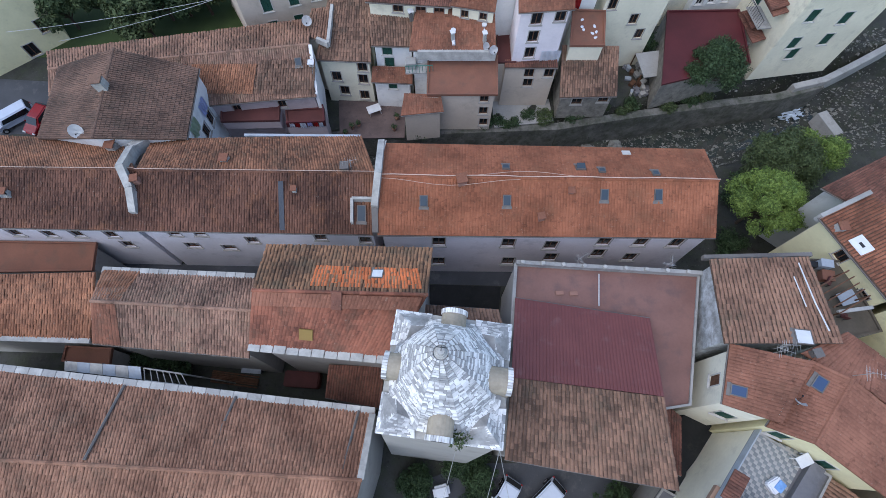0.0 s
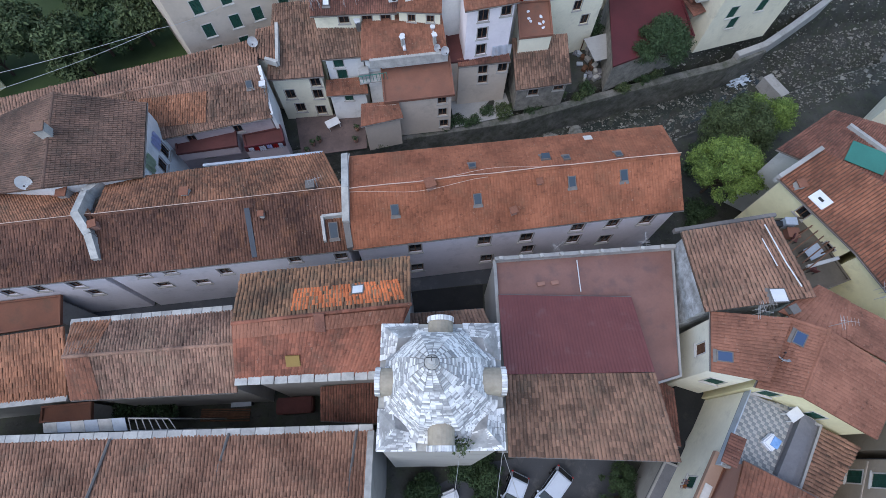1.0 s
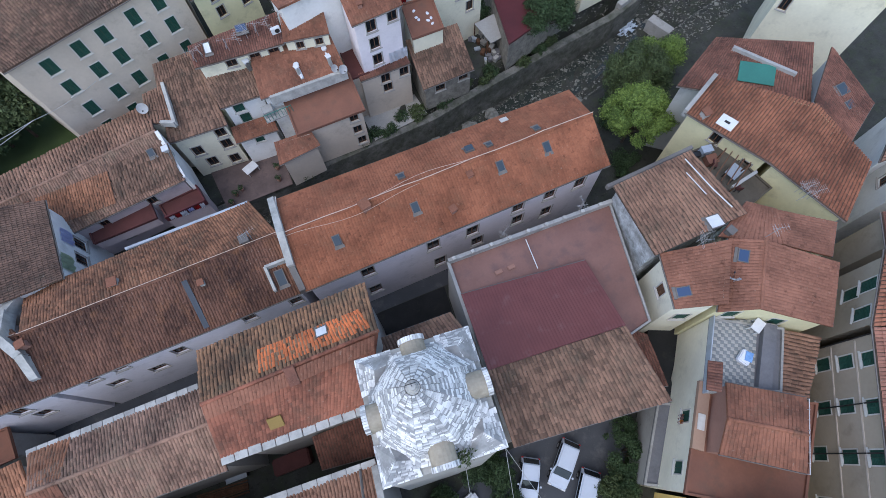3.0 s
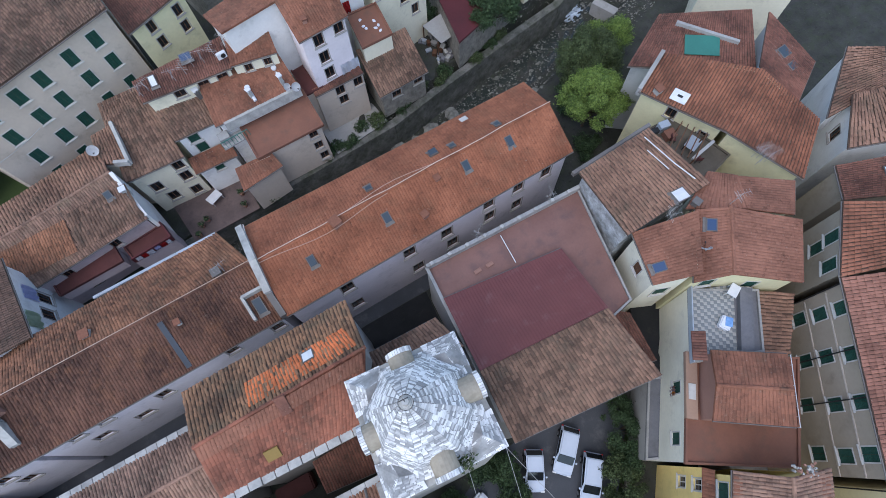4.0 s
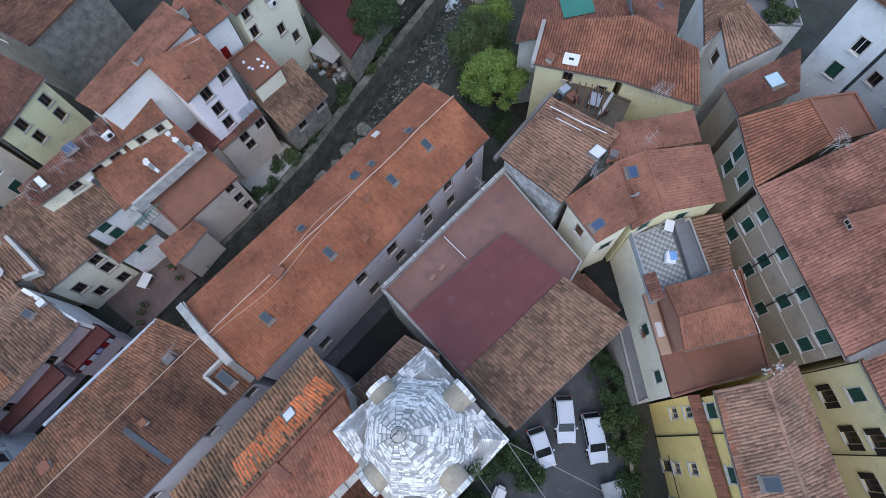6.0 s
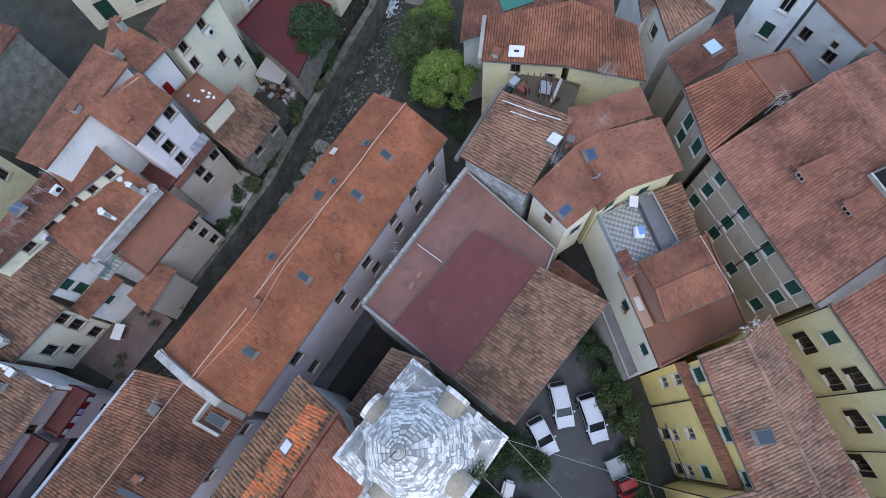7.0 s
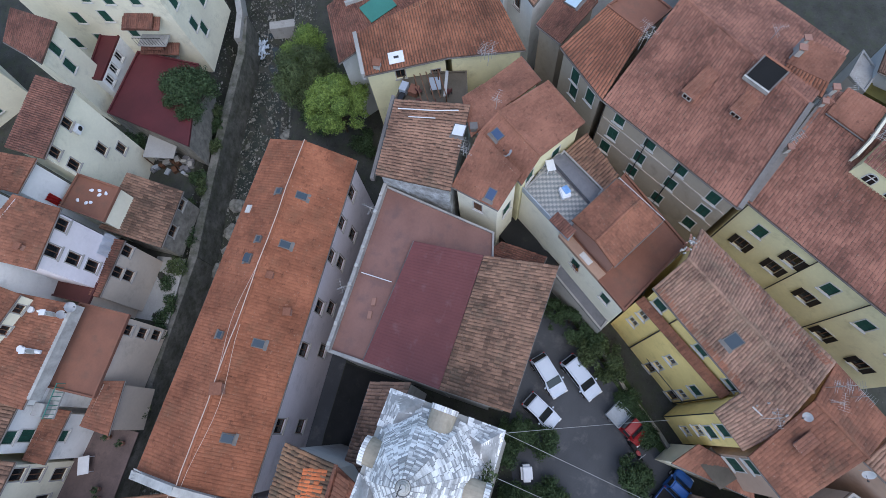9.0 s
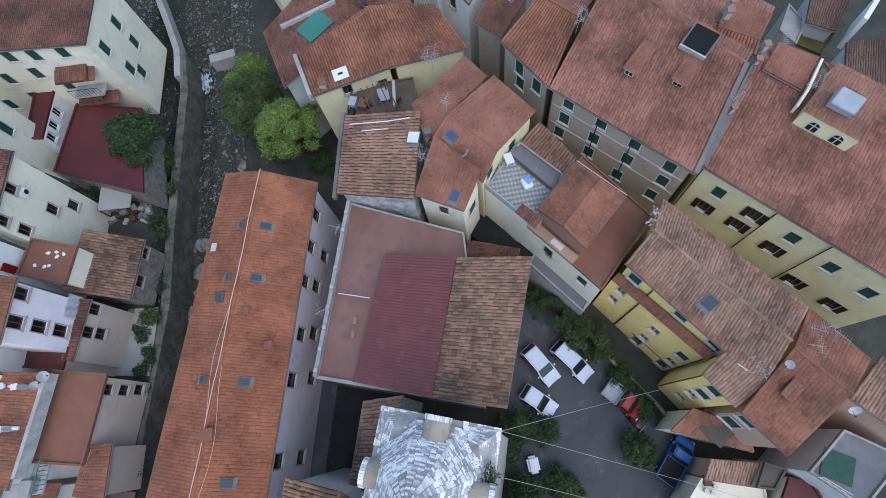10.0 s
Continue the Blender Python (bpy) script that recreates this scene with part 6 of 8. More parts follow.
for x0, y0, x1, y1 in ((-22.78, 2.95, -23.01, -1.59), (-14.84, 1.95, -15.62, -2.6), (-6.25, 0.7, -6.92, -3.1)):
    a, b = on_roof("cloister", x0, y0, 0.1).translation, on_roof("cloister", x1, y1, 0.1).translation
    part("flashing", rod(bmesh.new(), a, b, 0.1, 6), "lead", HOUSES["cloister"], "dark lead flashing strip")
wall_along(HOUSES["cloister"], "gable_coping", [(-5.3, 0.55, 10.5), (-5.66, -3.3, 12.62)], 0.42, 0.12, 0.3, "whitewash", "pale mortar coping on the gable")
c = CORNERS["aislew"]
wall_along(HOUSES["aislew"], "eave_edge", [(*c[0][:2], c[0][2] + 0.03), (*c[1][:2], c[1][2] + 0.03)], 0.4, 0.1, 0.15, "whitewash", "whitewashed mortar edge along the eave")
# terrace over the annex
for x, y in ((8.89, 9.00), (9.98, 8.91)):
    bm = boxed(-0.3, 0.3, -0.16, 0.16, 0, 0.14, None, 0.02)
    vent = part("roof_vent", bm, "terracotta", HOUSES["terr"])
    vent.matrix_basis = pose(x, y, 8.63)
c = CORNERS["terr"]
wall_along(HOUSES["terr"], "parapet", [(*c[3][:2], 8.62), (*c[2][:2], 8.62)], 0.3, 0.55, 0.0, "concrete")
for i in range(9):
    q = Vector(c[3]).lerp(Vector(c[2]), (i + 0.3) / 9)
    part("post", boxed(-0.14, 0.14, -0.14, 0.14, 0.5, 0.8, pose(q.x, q.y, q.z, 0, 0, 10 * i), 0.02), "whitewash", HOUSES["terr"])
wall_along(HOUSES["terr"], "parapet", [(*c[3][:2], 8.62), (*c[0][:2], 8.62)], 0.25, 0.3, 0.0, "concrete")
antenna(10.35, 11.13, 9.1, 2.0, 30)
antenna(16.87, 10.42, 9.1, 2.2, 75, 8)
part("pipe", rod(bmesh.new(), (12.15, 10.41, 8.75), (11.78, 7.84, 8.75), 0.04), "white_plastic", HOUSES["terr"])

# ---- long row houses ----
for x, y, w, h, o in ((-1.49, 16.59, 0.62, 0.95, 12), (5.17, 16.35, 0.62, 0.95, 4), (12.90, 16.43, 0.6, 0.95, 0), (17.14, 16.25, 0.6, 1.0, 6), (5.27, 19.16, 0.55, 0.6, 0), (11.33, 18.90, 0.8, 0.6, 35), (12.97, 18.48, 0.5, 0.5, 0), (17.17, 17.98, 0.5, 0.6, 0)):
    skylight(HOUSES["L1"], on_roof("L1", x, y), w * 0.84, h * 0.82, opened=o)
chimney(HOUSES["L1"], 1.60, 17.82, 10.97, 0.45, 0.7)
chimney(HOUSES["L1"], 7.86, 14.96, 9.63, 0.35, 0.45)
chimney(HOUSES["L1"], 10.26, 16.74, 10.62, 0.15, 0.4)
part("hatch", boxed(-0.35, 0.35, -0.3, 0.3, 0.0, 0.12, on_roof("L1", 15.76, 20.77), 0.02), "frame_white", HOUSES["L1"])
RA, RB = RIDGES["L1"]
span = [Vector(RA).lerp(Vector(RB), i / 24) for i in range(25)]
wire("ridge_cable", [(p.x, p.y + 0.035 * math.sin(i), p.z + 0.32 + 0.03 * math.sin(2.3 * i)) for i, p in enumerate(span)], 0.04, "cable", HOUSES["L1"])
wire("ridge_cable", [(p.x, p.y - 0.25 - 0.5 * math.sin(math.pi * i / 10) ** 2, p.z + 0.2 - 0.16 * math.sin(math.pi * i / 10) ** 2) for i, p in enumerate(span[:11])], 0.02, "cable", HOUSES["L1"])
wire("ridge_cable", [(p.x, p.y + 0.5 * math.sin(math.pi * i / 9) ** 2, p.z + 0.3 - 0.1 * math.sin(math.pi * i / 9) ** 2) for i, p in enumerate(span[6:16])], 0.02, "cable", HOUSES["L1"])
RA, RB = RIDGES["L2"]
wire("ridge_cable", [(*(Vector(RA).lerp(Vector(RB), i / 14))[:2], Vector(RA).lerp(Vector(RB), i / 14).z + 0.24) for i in range(15)], 0.03, "cable", HOUSES["L2"])
RA, RB = RIDGES["L3"]
wire("ridge_cable", [(*(Vector(RA).lerp(Vector(RB), i / 14))[:2], Vector(RA).lerp(Vector(RB), i / 14).z + 0.24) for i in range(15)], 0.03, "cable", HOUSES["L3"])
# party walls that stand above the tiles
c, r = CORNERS["L1"], RIDGES["L1"]
wall_along(HOUSES["L1"], "party_wall", [(c[0][0] - 0.15, c[0][1] + 0.1, c[0][2] + 0.05), (c[0][0] - 0.1, c[0][1] + 1.9, c[0][2] + 1.0)], 0.5, 0.22, 0.4, "lead")
wall_along(HOUSES["L1"], "party_wall", [(c[0][0] - 0.1, c[0][1] + 1.9, c[0][2] + 1.0), (r[0][0] - 0.1, r[0][1], r[0][2] + 0.1), (c[3][0] - 0.2, c[3][1], c[3][2] + 0.1)], 0.55, 0.5, 0.5, "whitewash", "flaking white party wall")
for k in range(4):
    wall_along(HOUSES["L1"], "broken_slab", [(c[3][0] - 0.4 + 0.22 * k, c[3][1] - 0.2, c[3][2] + 0.75), (c[3][0] - 0.35 + 0.12 * k, c[3][1] - 1.8, c[3][2] + 1.1)], 0.07, 0.06, 0.05, "whitewash")
c, r = CORNERS["L2"], RIDGES["L2"]
zig = [(c[3][0] + 0.3, c[3][1] + 0.1, c[3][2] + 0.25), (c[3][0] - 0.9, c[3][1] - 1.5, c[3][2] + 0.9), (r[0][0] - 0.9, r[0][1], r[0][2] + 0.35), (r[0][0] - 0.3, r[0][1] - 1.6, r[0][2] - 0.4), (c[0][0] + 0.25, c[0][1] + 1.2, c[0][2] + 0.5)]
wall_along(HOUSES["L2"], "party_wall", zig, 0.6, 0.5, 0.7, "whitewash", "flaking white stepped party wall")
a, b = on_roof("L2", -13.14, 18.74, 0.02).translation, on_roof("L2", -13.26, 15.13, 0.02).translation
wall_along(HOUSES["L2"], "flashing", [a, b], 0.42, 0.1, 0.1, "blue_lead", "blue-grey metal valley strip")
m = on_roof("L2", -6.64, 16.11)
skylight(HOUSES["L2"], m, 0.6, 1.2)
wall_along(HOUSES["L2"], "dormer_cheek", [m @ Vector((-0.75, -0.9, 0.1)), m @ Vector((-0.75, 1.1, 0.1)), m @ Vector((0.9, 1.1, 0.1))], 0.22, 0.35, 0.3, "whitewash")
wall_along(HOUSES["L2"], "gutter_walk", [(-17.45, 24.50, 8.66), (-7.05, 23.95, 8.66)], 0.22, 0.05, 0.12, "tin", "pale zinc gutter along the rear eave")
chimney(HOUSES["L2"], -18.11, 21.14, 9.94, 0.4, 0.6, "plaster")
chimney(HOUSES["L2"], -7.82, 19.59, 10.50, 0.5, 0.55, "lead", "lead")
chimney(HOUSES["L2"], -12.02, 18.02, 10.07, 0.3, 0.35, "whitewash")
chimney(HOUSES["L2"], -24.95, 19.26, 10.30, 0.5, 0.5)
chimney(HOUSES["L3"], -28.37, 23.14, 9.27, 0.6, 0.7, "plaster")
chimney(HOUSES["L3"], -35.98, 18.76, 9.80, 0.5, 0.5, "whitewash")
chimney(HOUSES["L4"], -29.22, 28.28, 11.03, 0.9, 0.85, "whitewash", "tile_brown2")
antenna(-7.39, 19.85, 10.39, 1.1, 10)
dish(-30.77, 24.08, 10.52, 0.6, 20)
dish(-36.22, 18.77, 9.80, 0.4, 70)
cloth("bed_sheet", "pale lilac sheet hung from a window", WALL("L4", 0, 5.20, 7.64), 1.4, 1.5, "cloth_lilac")
cloth("awning", "faded green striped awning on the white wall", WALL("L4", 0, 2.29, 8.32), 1.6, 1.5, "awning_green", "awning")

# ---- houses east of the terrace ----
skylight(HOUSES["cott"], on_roof("cott", 24.35, 4.47, 0.05), 0.95, 1.0, "white_plastic")
part("pipe", rod(bmesh.new(), on_roof("cott", 26.23, 10.02, 0.22).translation, on_roof("cott", 26.12, 6.80, 0.22).translation, 0.05), "white_plastic", HOUSES["cott"])
part("pipe", rod(bmesh.new(), on_roof("cott", 26.12, 6.80, 0.22).translation, on_roof("cott", 26.21, 4.80, 0.22).translation, 0.05), "white_plastic", HOUSES["cott"])
part("pipe", rod(bmesh.new(), on_roof("cott", 25.46, 8.94, 0.2).translation, on_roof("cott", 25.40, 6.61, 0.2).translation, 0.04), "white_plastic", HOUSES["cott"])
c = CORNERS["cott"]
wall_along(HOUSES["cott"], "parapet", [(c[3][0] + 0.5, c[3][1] + 0.3, c[3][2] - 0.3), (c[0][0] - 0.3, c[0][1] + 0.3, c[0][2] - 0.3)], 0.3, 0.15, 0.3, "lead", "dark grey gutter parapet")
skylight(HOUSES["cream"], on_roof("cream", 19.33, 1.12), 0.62, 0.85, "blue_glass")
skylight(HOUSES["creamE"], on_roof("creamE", 24.18, 1.37), 0.85, 0.6, "blue_glass")
dish(22.51, 0.18, 12.00, 0.42, 150)
for q in ((22.31, 3.81, 12.05), (21.94, 3.49, 11.98), (26.58, 1.83, 12.66)):
    antenna(*q, 1.5, q[0] * 40)
for q in ((32.34, 3.22, 10.63), (33.28, 3.00, 10.45), (33.33, 3.63, 10.18), (33.11, 3.93, 10.15)):
    antenna(*q, 1.3, q[0] * 70, 8)
chimney(HOUSES["creamN"], 24.57, 3.34, 11.87, 0.5, 0.45, "lead", "lead")
m = on_roof("villaA", 31.98, 11.51, 0.12)
part("panel", boxed(-0.7, 0.7, -0.55, 0.55, 0, 0.06, m, 0.02), "white_plastic", HOUSES["villaA"], "white square panel with a dark mark")
part("mark", boxed(-0.22, 0.24, -0.1, 0.12, 0.064, 0.07, m), "dark_metal", HOUSES["villaA"])
chimney(HOUSES["villaA"], 30.98, 13.08, 9.92, 0.4, 0.6, "plaster")
wall_along(HOUSES["villaA"], "gable_wall", [(*CORNERS["villaA"][3][:2], CORNERS["villaA"][3][2]), (*CORNERS["villaA"][0][:2], CORNERS["villaA"][0][2])], 0.35, 0.3, 0.5, "concrete")
m = on_roof("farA", 37.61, 14.49, 0.14)
part("panel", boxed(-1.5, 1.5, -1.0, 1.0, 0, 0.06, m, 0.02), "green_sheet", HOUSES["farA"], "sea green roof panel")
wall_along(HOUSES["farA"], "party_wall", [on_roof("farA", 37.32, 17.61, 0.1).translation, on_roof("farA", 40.20, 12.71, 0.1).translation], 0.3, 0.25, 0.2, "concrete")
skylight(HOUSES["farB"], on_roof("farB", 42.28, 9.67), 0.9, 1.0)
skylight(HOUSES["farB"], on_roof("farB", 42.09, 8.25), 0.6, 0.9)
skylight(HOUSES["shedD"], on_roof("shedD", 40.23, -3.60, 0.04), 1.2, 1.2, "white_glass")
antenna(40.47, -5.52, 10.79, 1.4, 20)
# large ochre house
dormer_box(HOUSES["O1"], on_roof("O1", 28.64, -12.50) @ pose(0, 0, 0), 1.0, 3.0, 0.95, "terracotta", "tile_orange3")
dormer_box(HOUSES["O1"], on_roof("O1", 27.37, -15.90) @ pose(0, 0, 0), 1.1, 2.4, 0.8, "terracotta", "tile_orange3")
m = on_roof("O1", 30.35, -17.50, 0.1)
# solid block between the kerbs; black colour stands for the well's unlit depth
well = part("roof_well", boxed(-0.95, 0.95, -0.95, 0.95, 0.0, 0.62, m), "dark_void", HOUSES["O1"], "roof well, its dark inside painted on a solid block")
for x0, x1, y0, y1, mt in ((-1.08, 1.08, -1.08, -0.95, "whitewash"), (-1.08, 1.08, 0.95, 1.08, "tile_red2"), (-1.08, -0.95, -0.95, 0.95, "lead"), (0.95, 1.08, -0.95, 0.95, "lead")):
    part("kerb", boxed(x0, x1, y0, y1, 0.0, 0.68, m), mt, well)
for q in ((33.51, -8.73, 14.31), (33.11, -9.12, 14.28), (32.86, -8.71, 14.14), (34.52, -18.48, 14.50)):
    antenna(*q, 1.6, q[0] * 50, 7)
c = CORNERS["O1"]
wall_along(HOUSES["O1"], "valley", [(*c[1][:2], c[1][2] + 0.05), (*RIDGES["O1"][1][:2], RIDGES["O1"][1][2] + 0.05)], 0.36, 0.12, 0.2, "lead")
# yellow house beside it
m = on_roof("O2", 22.89, -25.53)
dormer_up(HOUSES["O2"], m, 4.0, 5.0, 1.5, 0.25, "paleyellow", "tile_pink")
bm = boxed(-0.85, 0.85, -0.7, 0.7, 0.3, 1.9, on_roof("O2", 24.76, -26.64), 0.05)
part("water_tank", bm, "tin", HOUSES["O2"], "pale grey square roof tank")
for x, y, z, w in ((32.75, -19.93, 15.3, 0.7), (33.70, -20.30, 15.3, 0.6), (29.92, -22.35, 14.9, 0.6), (28.89, -21.79, 14.5, 0.5), (25.40, -19.88, 13.45, 0.5)):
    chimney(HOUSES["O2"], x, y, z, 0.6, w * 0.62, "plaster", "terracotta")
wall_along(HOUSES["brE"], "parapet", [(36.4, -34.7, 10.6), (39.10, -36.69, 10.6)], 0.4, 0.5, 3.0, "white", "white parapet wall")
wall_along(HOUSES["O5"], "party_wall", [(24.9, -23.9, 14.85), (26.08, -24.73, 15.15), (28.60, -26.15, 15.4)], 0.18, 0.12, 1.2, "cream", "cream plastered party wall")
for q in ((30.46, -23.85, 14.25), (26.23, -24.92, 14.67), (25.83, -19.89, 13.56)):
    antenna(*q, 1.5, q[1] * 30, 7)
wall_along(HOUSES["O2"], "valley", [on_roof("O2", 21.67, -17.99, 0.05).translation, on_roof("O2", 29.63, -22.23, 0.05).translation], 0.5, 0.1, 0.1, "lead")
for key, levels, mt in (("O1", (10.6, 8.3), "beige"), ("O2", (), "yellow")):
    c = CORNERS[key]
    A, B = Vector(c[0]), Vector(c[1])
    out = (B - A).cross(Vector((0, 0, 1))).normalized()
    for z in levels:
        p, q = (k - out * 0.27 + PLUMB * (z - A.z) for k in (A.lerp(B, 0.03), A.lerp(B, 0.97)))
        wall_along(HOUSES[key], "string_course", [(p.x, p.y, z), (q.x, q.y, z)], 0.06, 0.05, 0.05, mt)
    for k in (0.02, 0.36, 0.6):
        p = A.lerp(B, k) - out * 0.2
        part("downpipe", rod(bmesh.new(), Vector((p.x, p.y, c[0][2])) - PLUMB * c[0][2], (p.x, p.y, c[0][2] - 0.15), 0.05), "dark_metal", HOUSES[key])
# checker terrace
c = CORNERS["chk"]
chk = HOUSES["chk"]
pave = boxed(-0.125, 0.125, -0.125, 0.125, 0, 0.03, None, 0.012)
me_pave = {}
for nm in ("whitewash", "paver_dark"):
    me_pave[nm] = bpy.data.meshes.new("paver")
    pave.to_mesh(me_pave[nm])
    me_pave[nm].materials.append(MATS[nm])
pave.free()
o = Vector(c[0]).lerp(Vector(c[3]), 0.04)
ex, ey = (Vector(c[1]) - Vector(c[0])), (Vector(c[3]) - Vector(c[0]))
ang = math.atan2(ey.y, ey.x) - math.pi / 2
for i in range(13):
    for j in range(20):
        if i * 0.262 < ex.length * 0.66 and j * 0.262 < ey.length * 0.93:
            p = o + ex.normalized() * (0.25 + 0.262 * i) + ey.normalized() * (0.1 + 0.262 * j)
            t = obj("paver", me_pave["whitewash" if (i + j) % 2 else "paver_dark"], chk)
            t.matrix_basis = pose(p.x, p.y, c[0][2] + 0.008, 0, 0, math.degrees(ang))
wall_along(chk, "parapet", [Vector(c[0]).lerp(Vector(c[1]), 0.74), Vector(c[3]).lerp(Vector(c[2]), 0.78)], 0.9, 0.5, 0.0, "grey")
wall_along(chk, "railing", [Vector(c[0]), Vector(c[3])], 0.08, 0.7, 0.0, "tin")
m = Matrix.Translation((21.30, -4.80, c[0][2] + 0.05))
bm = boxed(-0.5, 0.5, -0.4, 0.4, 0, 0.5, m @ pose(0, 0, 0, 0, 0, 25), 0.08)
tub = part("storage_box", bm, "cloth_white", None)
tagged(tub, "white storage box under a blue cover on the terrace", "box")
part("cover", boxed(-0.25, 0.45, -0.42, 0.1, 0.5, 0.56, m @ pose(0, 0, 0, 0, 0, 40), 0.02), "cloth_blue", tub, "folded blue cloth")
m = Matrix.Translation((23.36, -3.34, c[0][2] + 0.05)) @ pose(0, 0, 0, 0, 0, 20)
bm = boxed(-0.5, 0.5, -0.35, 0.35, 0.7, 0.76, m, 0.01)
table = part("garden_table", bm, "white_plastic", None)
tagged(table, "white plastic table on the terrace", "table")
for sx in (-0.42, 0.42):
    for sy in (-0.28, 0.28):
        part("leg", boxed(sx - 0.03, sx + 0.03, sy - 0.03, sy + 0.03, 0, 0.7, m), "white_plastic", table)
# railing on the roof room
c = CORNERS["box"]
for hgt in (0.35, 0.7, 1.05):
    part("rail", rod(bmesh.new(), (c[1][0] + 0.15, c[1][1] - 0.15, c[1][2] - 1.1 + hgt), (c[2][0] + 0.15, c[2][1] - 0.15, c[2][2] - 1.1 + hgt), 0.03), "white_plastic", HOUSES["box"])
for i in range(8):
    q = Vector(c[1]).lerp(Vector(c[2]), i / 7)
    part("baluster", rod(bmesh.new(), (q.x + 0.15, q.y - 0.15, q.z - 1.1), (q.x + 0.15, q.y - 0.15, q.z), 0.025), "white_plastic", HOUSES["box"])
cloth("towel", "orange and blue towel hung at a window", WALL("mid", 3, 1.90, 7.18), 0.7, 0.9, "cloth_orange")
# bright yellow house: lower front with a strip of tiles, string courses, pipes
c = CORNERS["Y1"]
A, B = Vector(c[0]), Vector((7.63, -17.63, 11.46))
out = (B - A).cross(Vector((0, 0, 1))).normalized()
za, zb = 8.5, 9.25
face = [A + out * 0.38 - PLUMB * (A.z - za), B + out * 0.38 - PLUMB * (B.z - zb)]
back = [p - out * 0.75 for p in face]
me, placed = wall_mesh([tuple(face[0]), tuple(face[1]), tuple(back[1]), tuple(back[0])], 0, "brightyellow",
    [(0, 1.05, 5.0, 0.8, 1.25, "frame"), (0, 1.12, 7.55, 0.8, 1.25, "frame"), (0, 5.12, 3.0, 0.8, 1.25, "frame"), (0, 5.06, 6.1, 0.8, 1.25, "frame"), (0, 4.98, 8.15, 0.8, 1.25, "frame"), (0, 5.02, 0.95, 0.8, 1.7, "glass"),
     (0, 7.95, 3.2, 0.8, 1.25, "frame"), (0, 7.85, 6.1, 0.85, 1.25, "green"), (0, 7.83, 8.2, 0.85, 1.2, "green"), (0, 7.86, 0.95, 0.8, 1.7, "glass")], lambda e: e)
obj("lower_front", me, HOUSES["Y1"])
for m, w, h, st in placed:
    window(HOUSES["Y1"], m, w, h, st)
q = [tuple(face[0] + out * 0.14), tuple(face[1] + out * 0.14), tuple(face[1] - out * 0.5 + Vector((0, 0, 0.4))), tuple(face[0] - out * 0.5 + Vector((0, 0, 0.4)))]
lo = obj("ledge_roof", mesh("ledge_roof", *slab(q, 0.1), "tile_red2"), HOUSES["Y1"], "brick red tiled ledge")
obj("tiles", tiles_mesh("tiles", [q], "tile_red2"), lo, kind="stuff")
for k in (0.31, 0.985):
    p = face[0].lerp(face[1], k) + out * 0.07
    part("downpipe", rod(bmesh.new(), p - PLUMB * p.z, p, 0.06), "dark_metal", HOUSES["Y1"])
    p = A.lerp(B, k) - out * 0.22
    part("downpipe", rod(bmesh.new(), p - PLUMB * 2.4, p - PLUMB * 0.25, 0.05), "dark_metal", HOUSES["Y1"])
p, r = (face[0].lerp(face[1], k) for k in (0.48, 0.98))
part("cable_run", rod(bmesh.new(), p + out * 0.04 - PLUMB * (p.z - 1.9), r + out * 0.04 - PLUMB * (r.z - 2.1), 0.035), "dark_metal", HOUSES["Y1"])
# bay that stands forward at the end of the yellow front
bay = [Vector((6.14, -16.26, 10.6)), Vector((3.92, -18.18, 10.6)), Vector((5.34, -19.84, 11.43)), Vector((7.63, -17.63, 11.43))]
me, placed = wall_mesh([(x, y, z - 0.1) for x, y, z in inset([tuple(p) for p in bay], 0.15)], 0, "brightyellow",
    [(0, 1.4, 2.9, 0.7, 1.0, "frame"), (0, 1.35, 5.4, 0.75, 1.1, "frame"), (0, 1.5, 7.3, 0.95, 1.3, "green"), (0, 1.4, 9.5, 0.9, 1.2, "green")], lambda e: e)
obj("end_bay", me, HOUSES["Y1"])
for m, w, h, st in placed:
    window(HOUSES["Y1"], m, w, h, st)
q = [tuple(p) for p in bay]
eave = obj("bay_roof", mesh("bay_roof", *roof_slab(q, 0.1, 0.03), "tile_faded"), HOUSES["Y1"])
obj("tiles", tiles_mesh("tiles", [q], "tile_faded"), eave, kind="stuff")
d = (bay[1] - bay[0]).normalized()
p = bay[0] + d * 0.12 - PLUMB * 0.3
part("downpipe", rod(bmesh.new(), p - PLUMB * (p.z - 0.3), p, 0.05), "dark_metal", HOUSES["Y1"])
part("flue", rod(bmesh.new(), on_roof("Y1", 6.4, -18.9, 0.25).translation, on_roof("Y1", 6.9, -18.3, 0.3).translation, 0.05), "frame_white", HOUSES["Y1"], "white flue pipe lying on the tiles")
skylight(HOUSES["Y1"], on_roof("Y1", 10.83, -16.64), 0.8, 0.9)
dormer_box(HOUSES["Y2"], on_roof("Y2", 4.74, -20.76), 0.62, 1.3, 0.5, "terracotta", "tile_orange3")
dish(6.70, -21.04, 12.49, 0.3, 200)
dish(4.03, -24.50, 12.29, 0.36, 250)
for q in ((8.81, -22.62, 12.15), (9.05, -23.58, 11.91), (7.89, -22.77, 11.90), (8.55, -24.58, 11.40), (6.10, -18.21, 12.78)):
    antenna(*q, 1.7, q[0] * 90, 8)
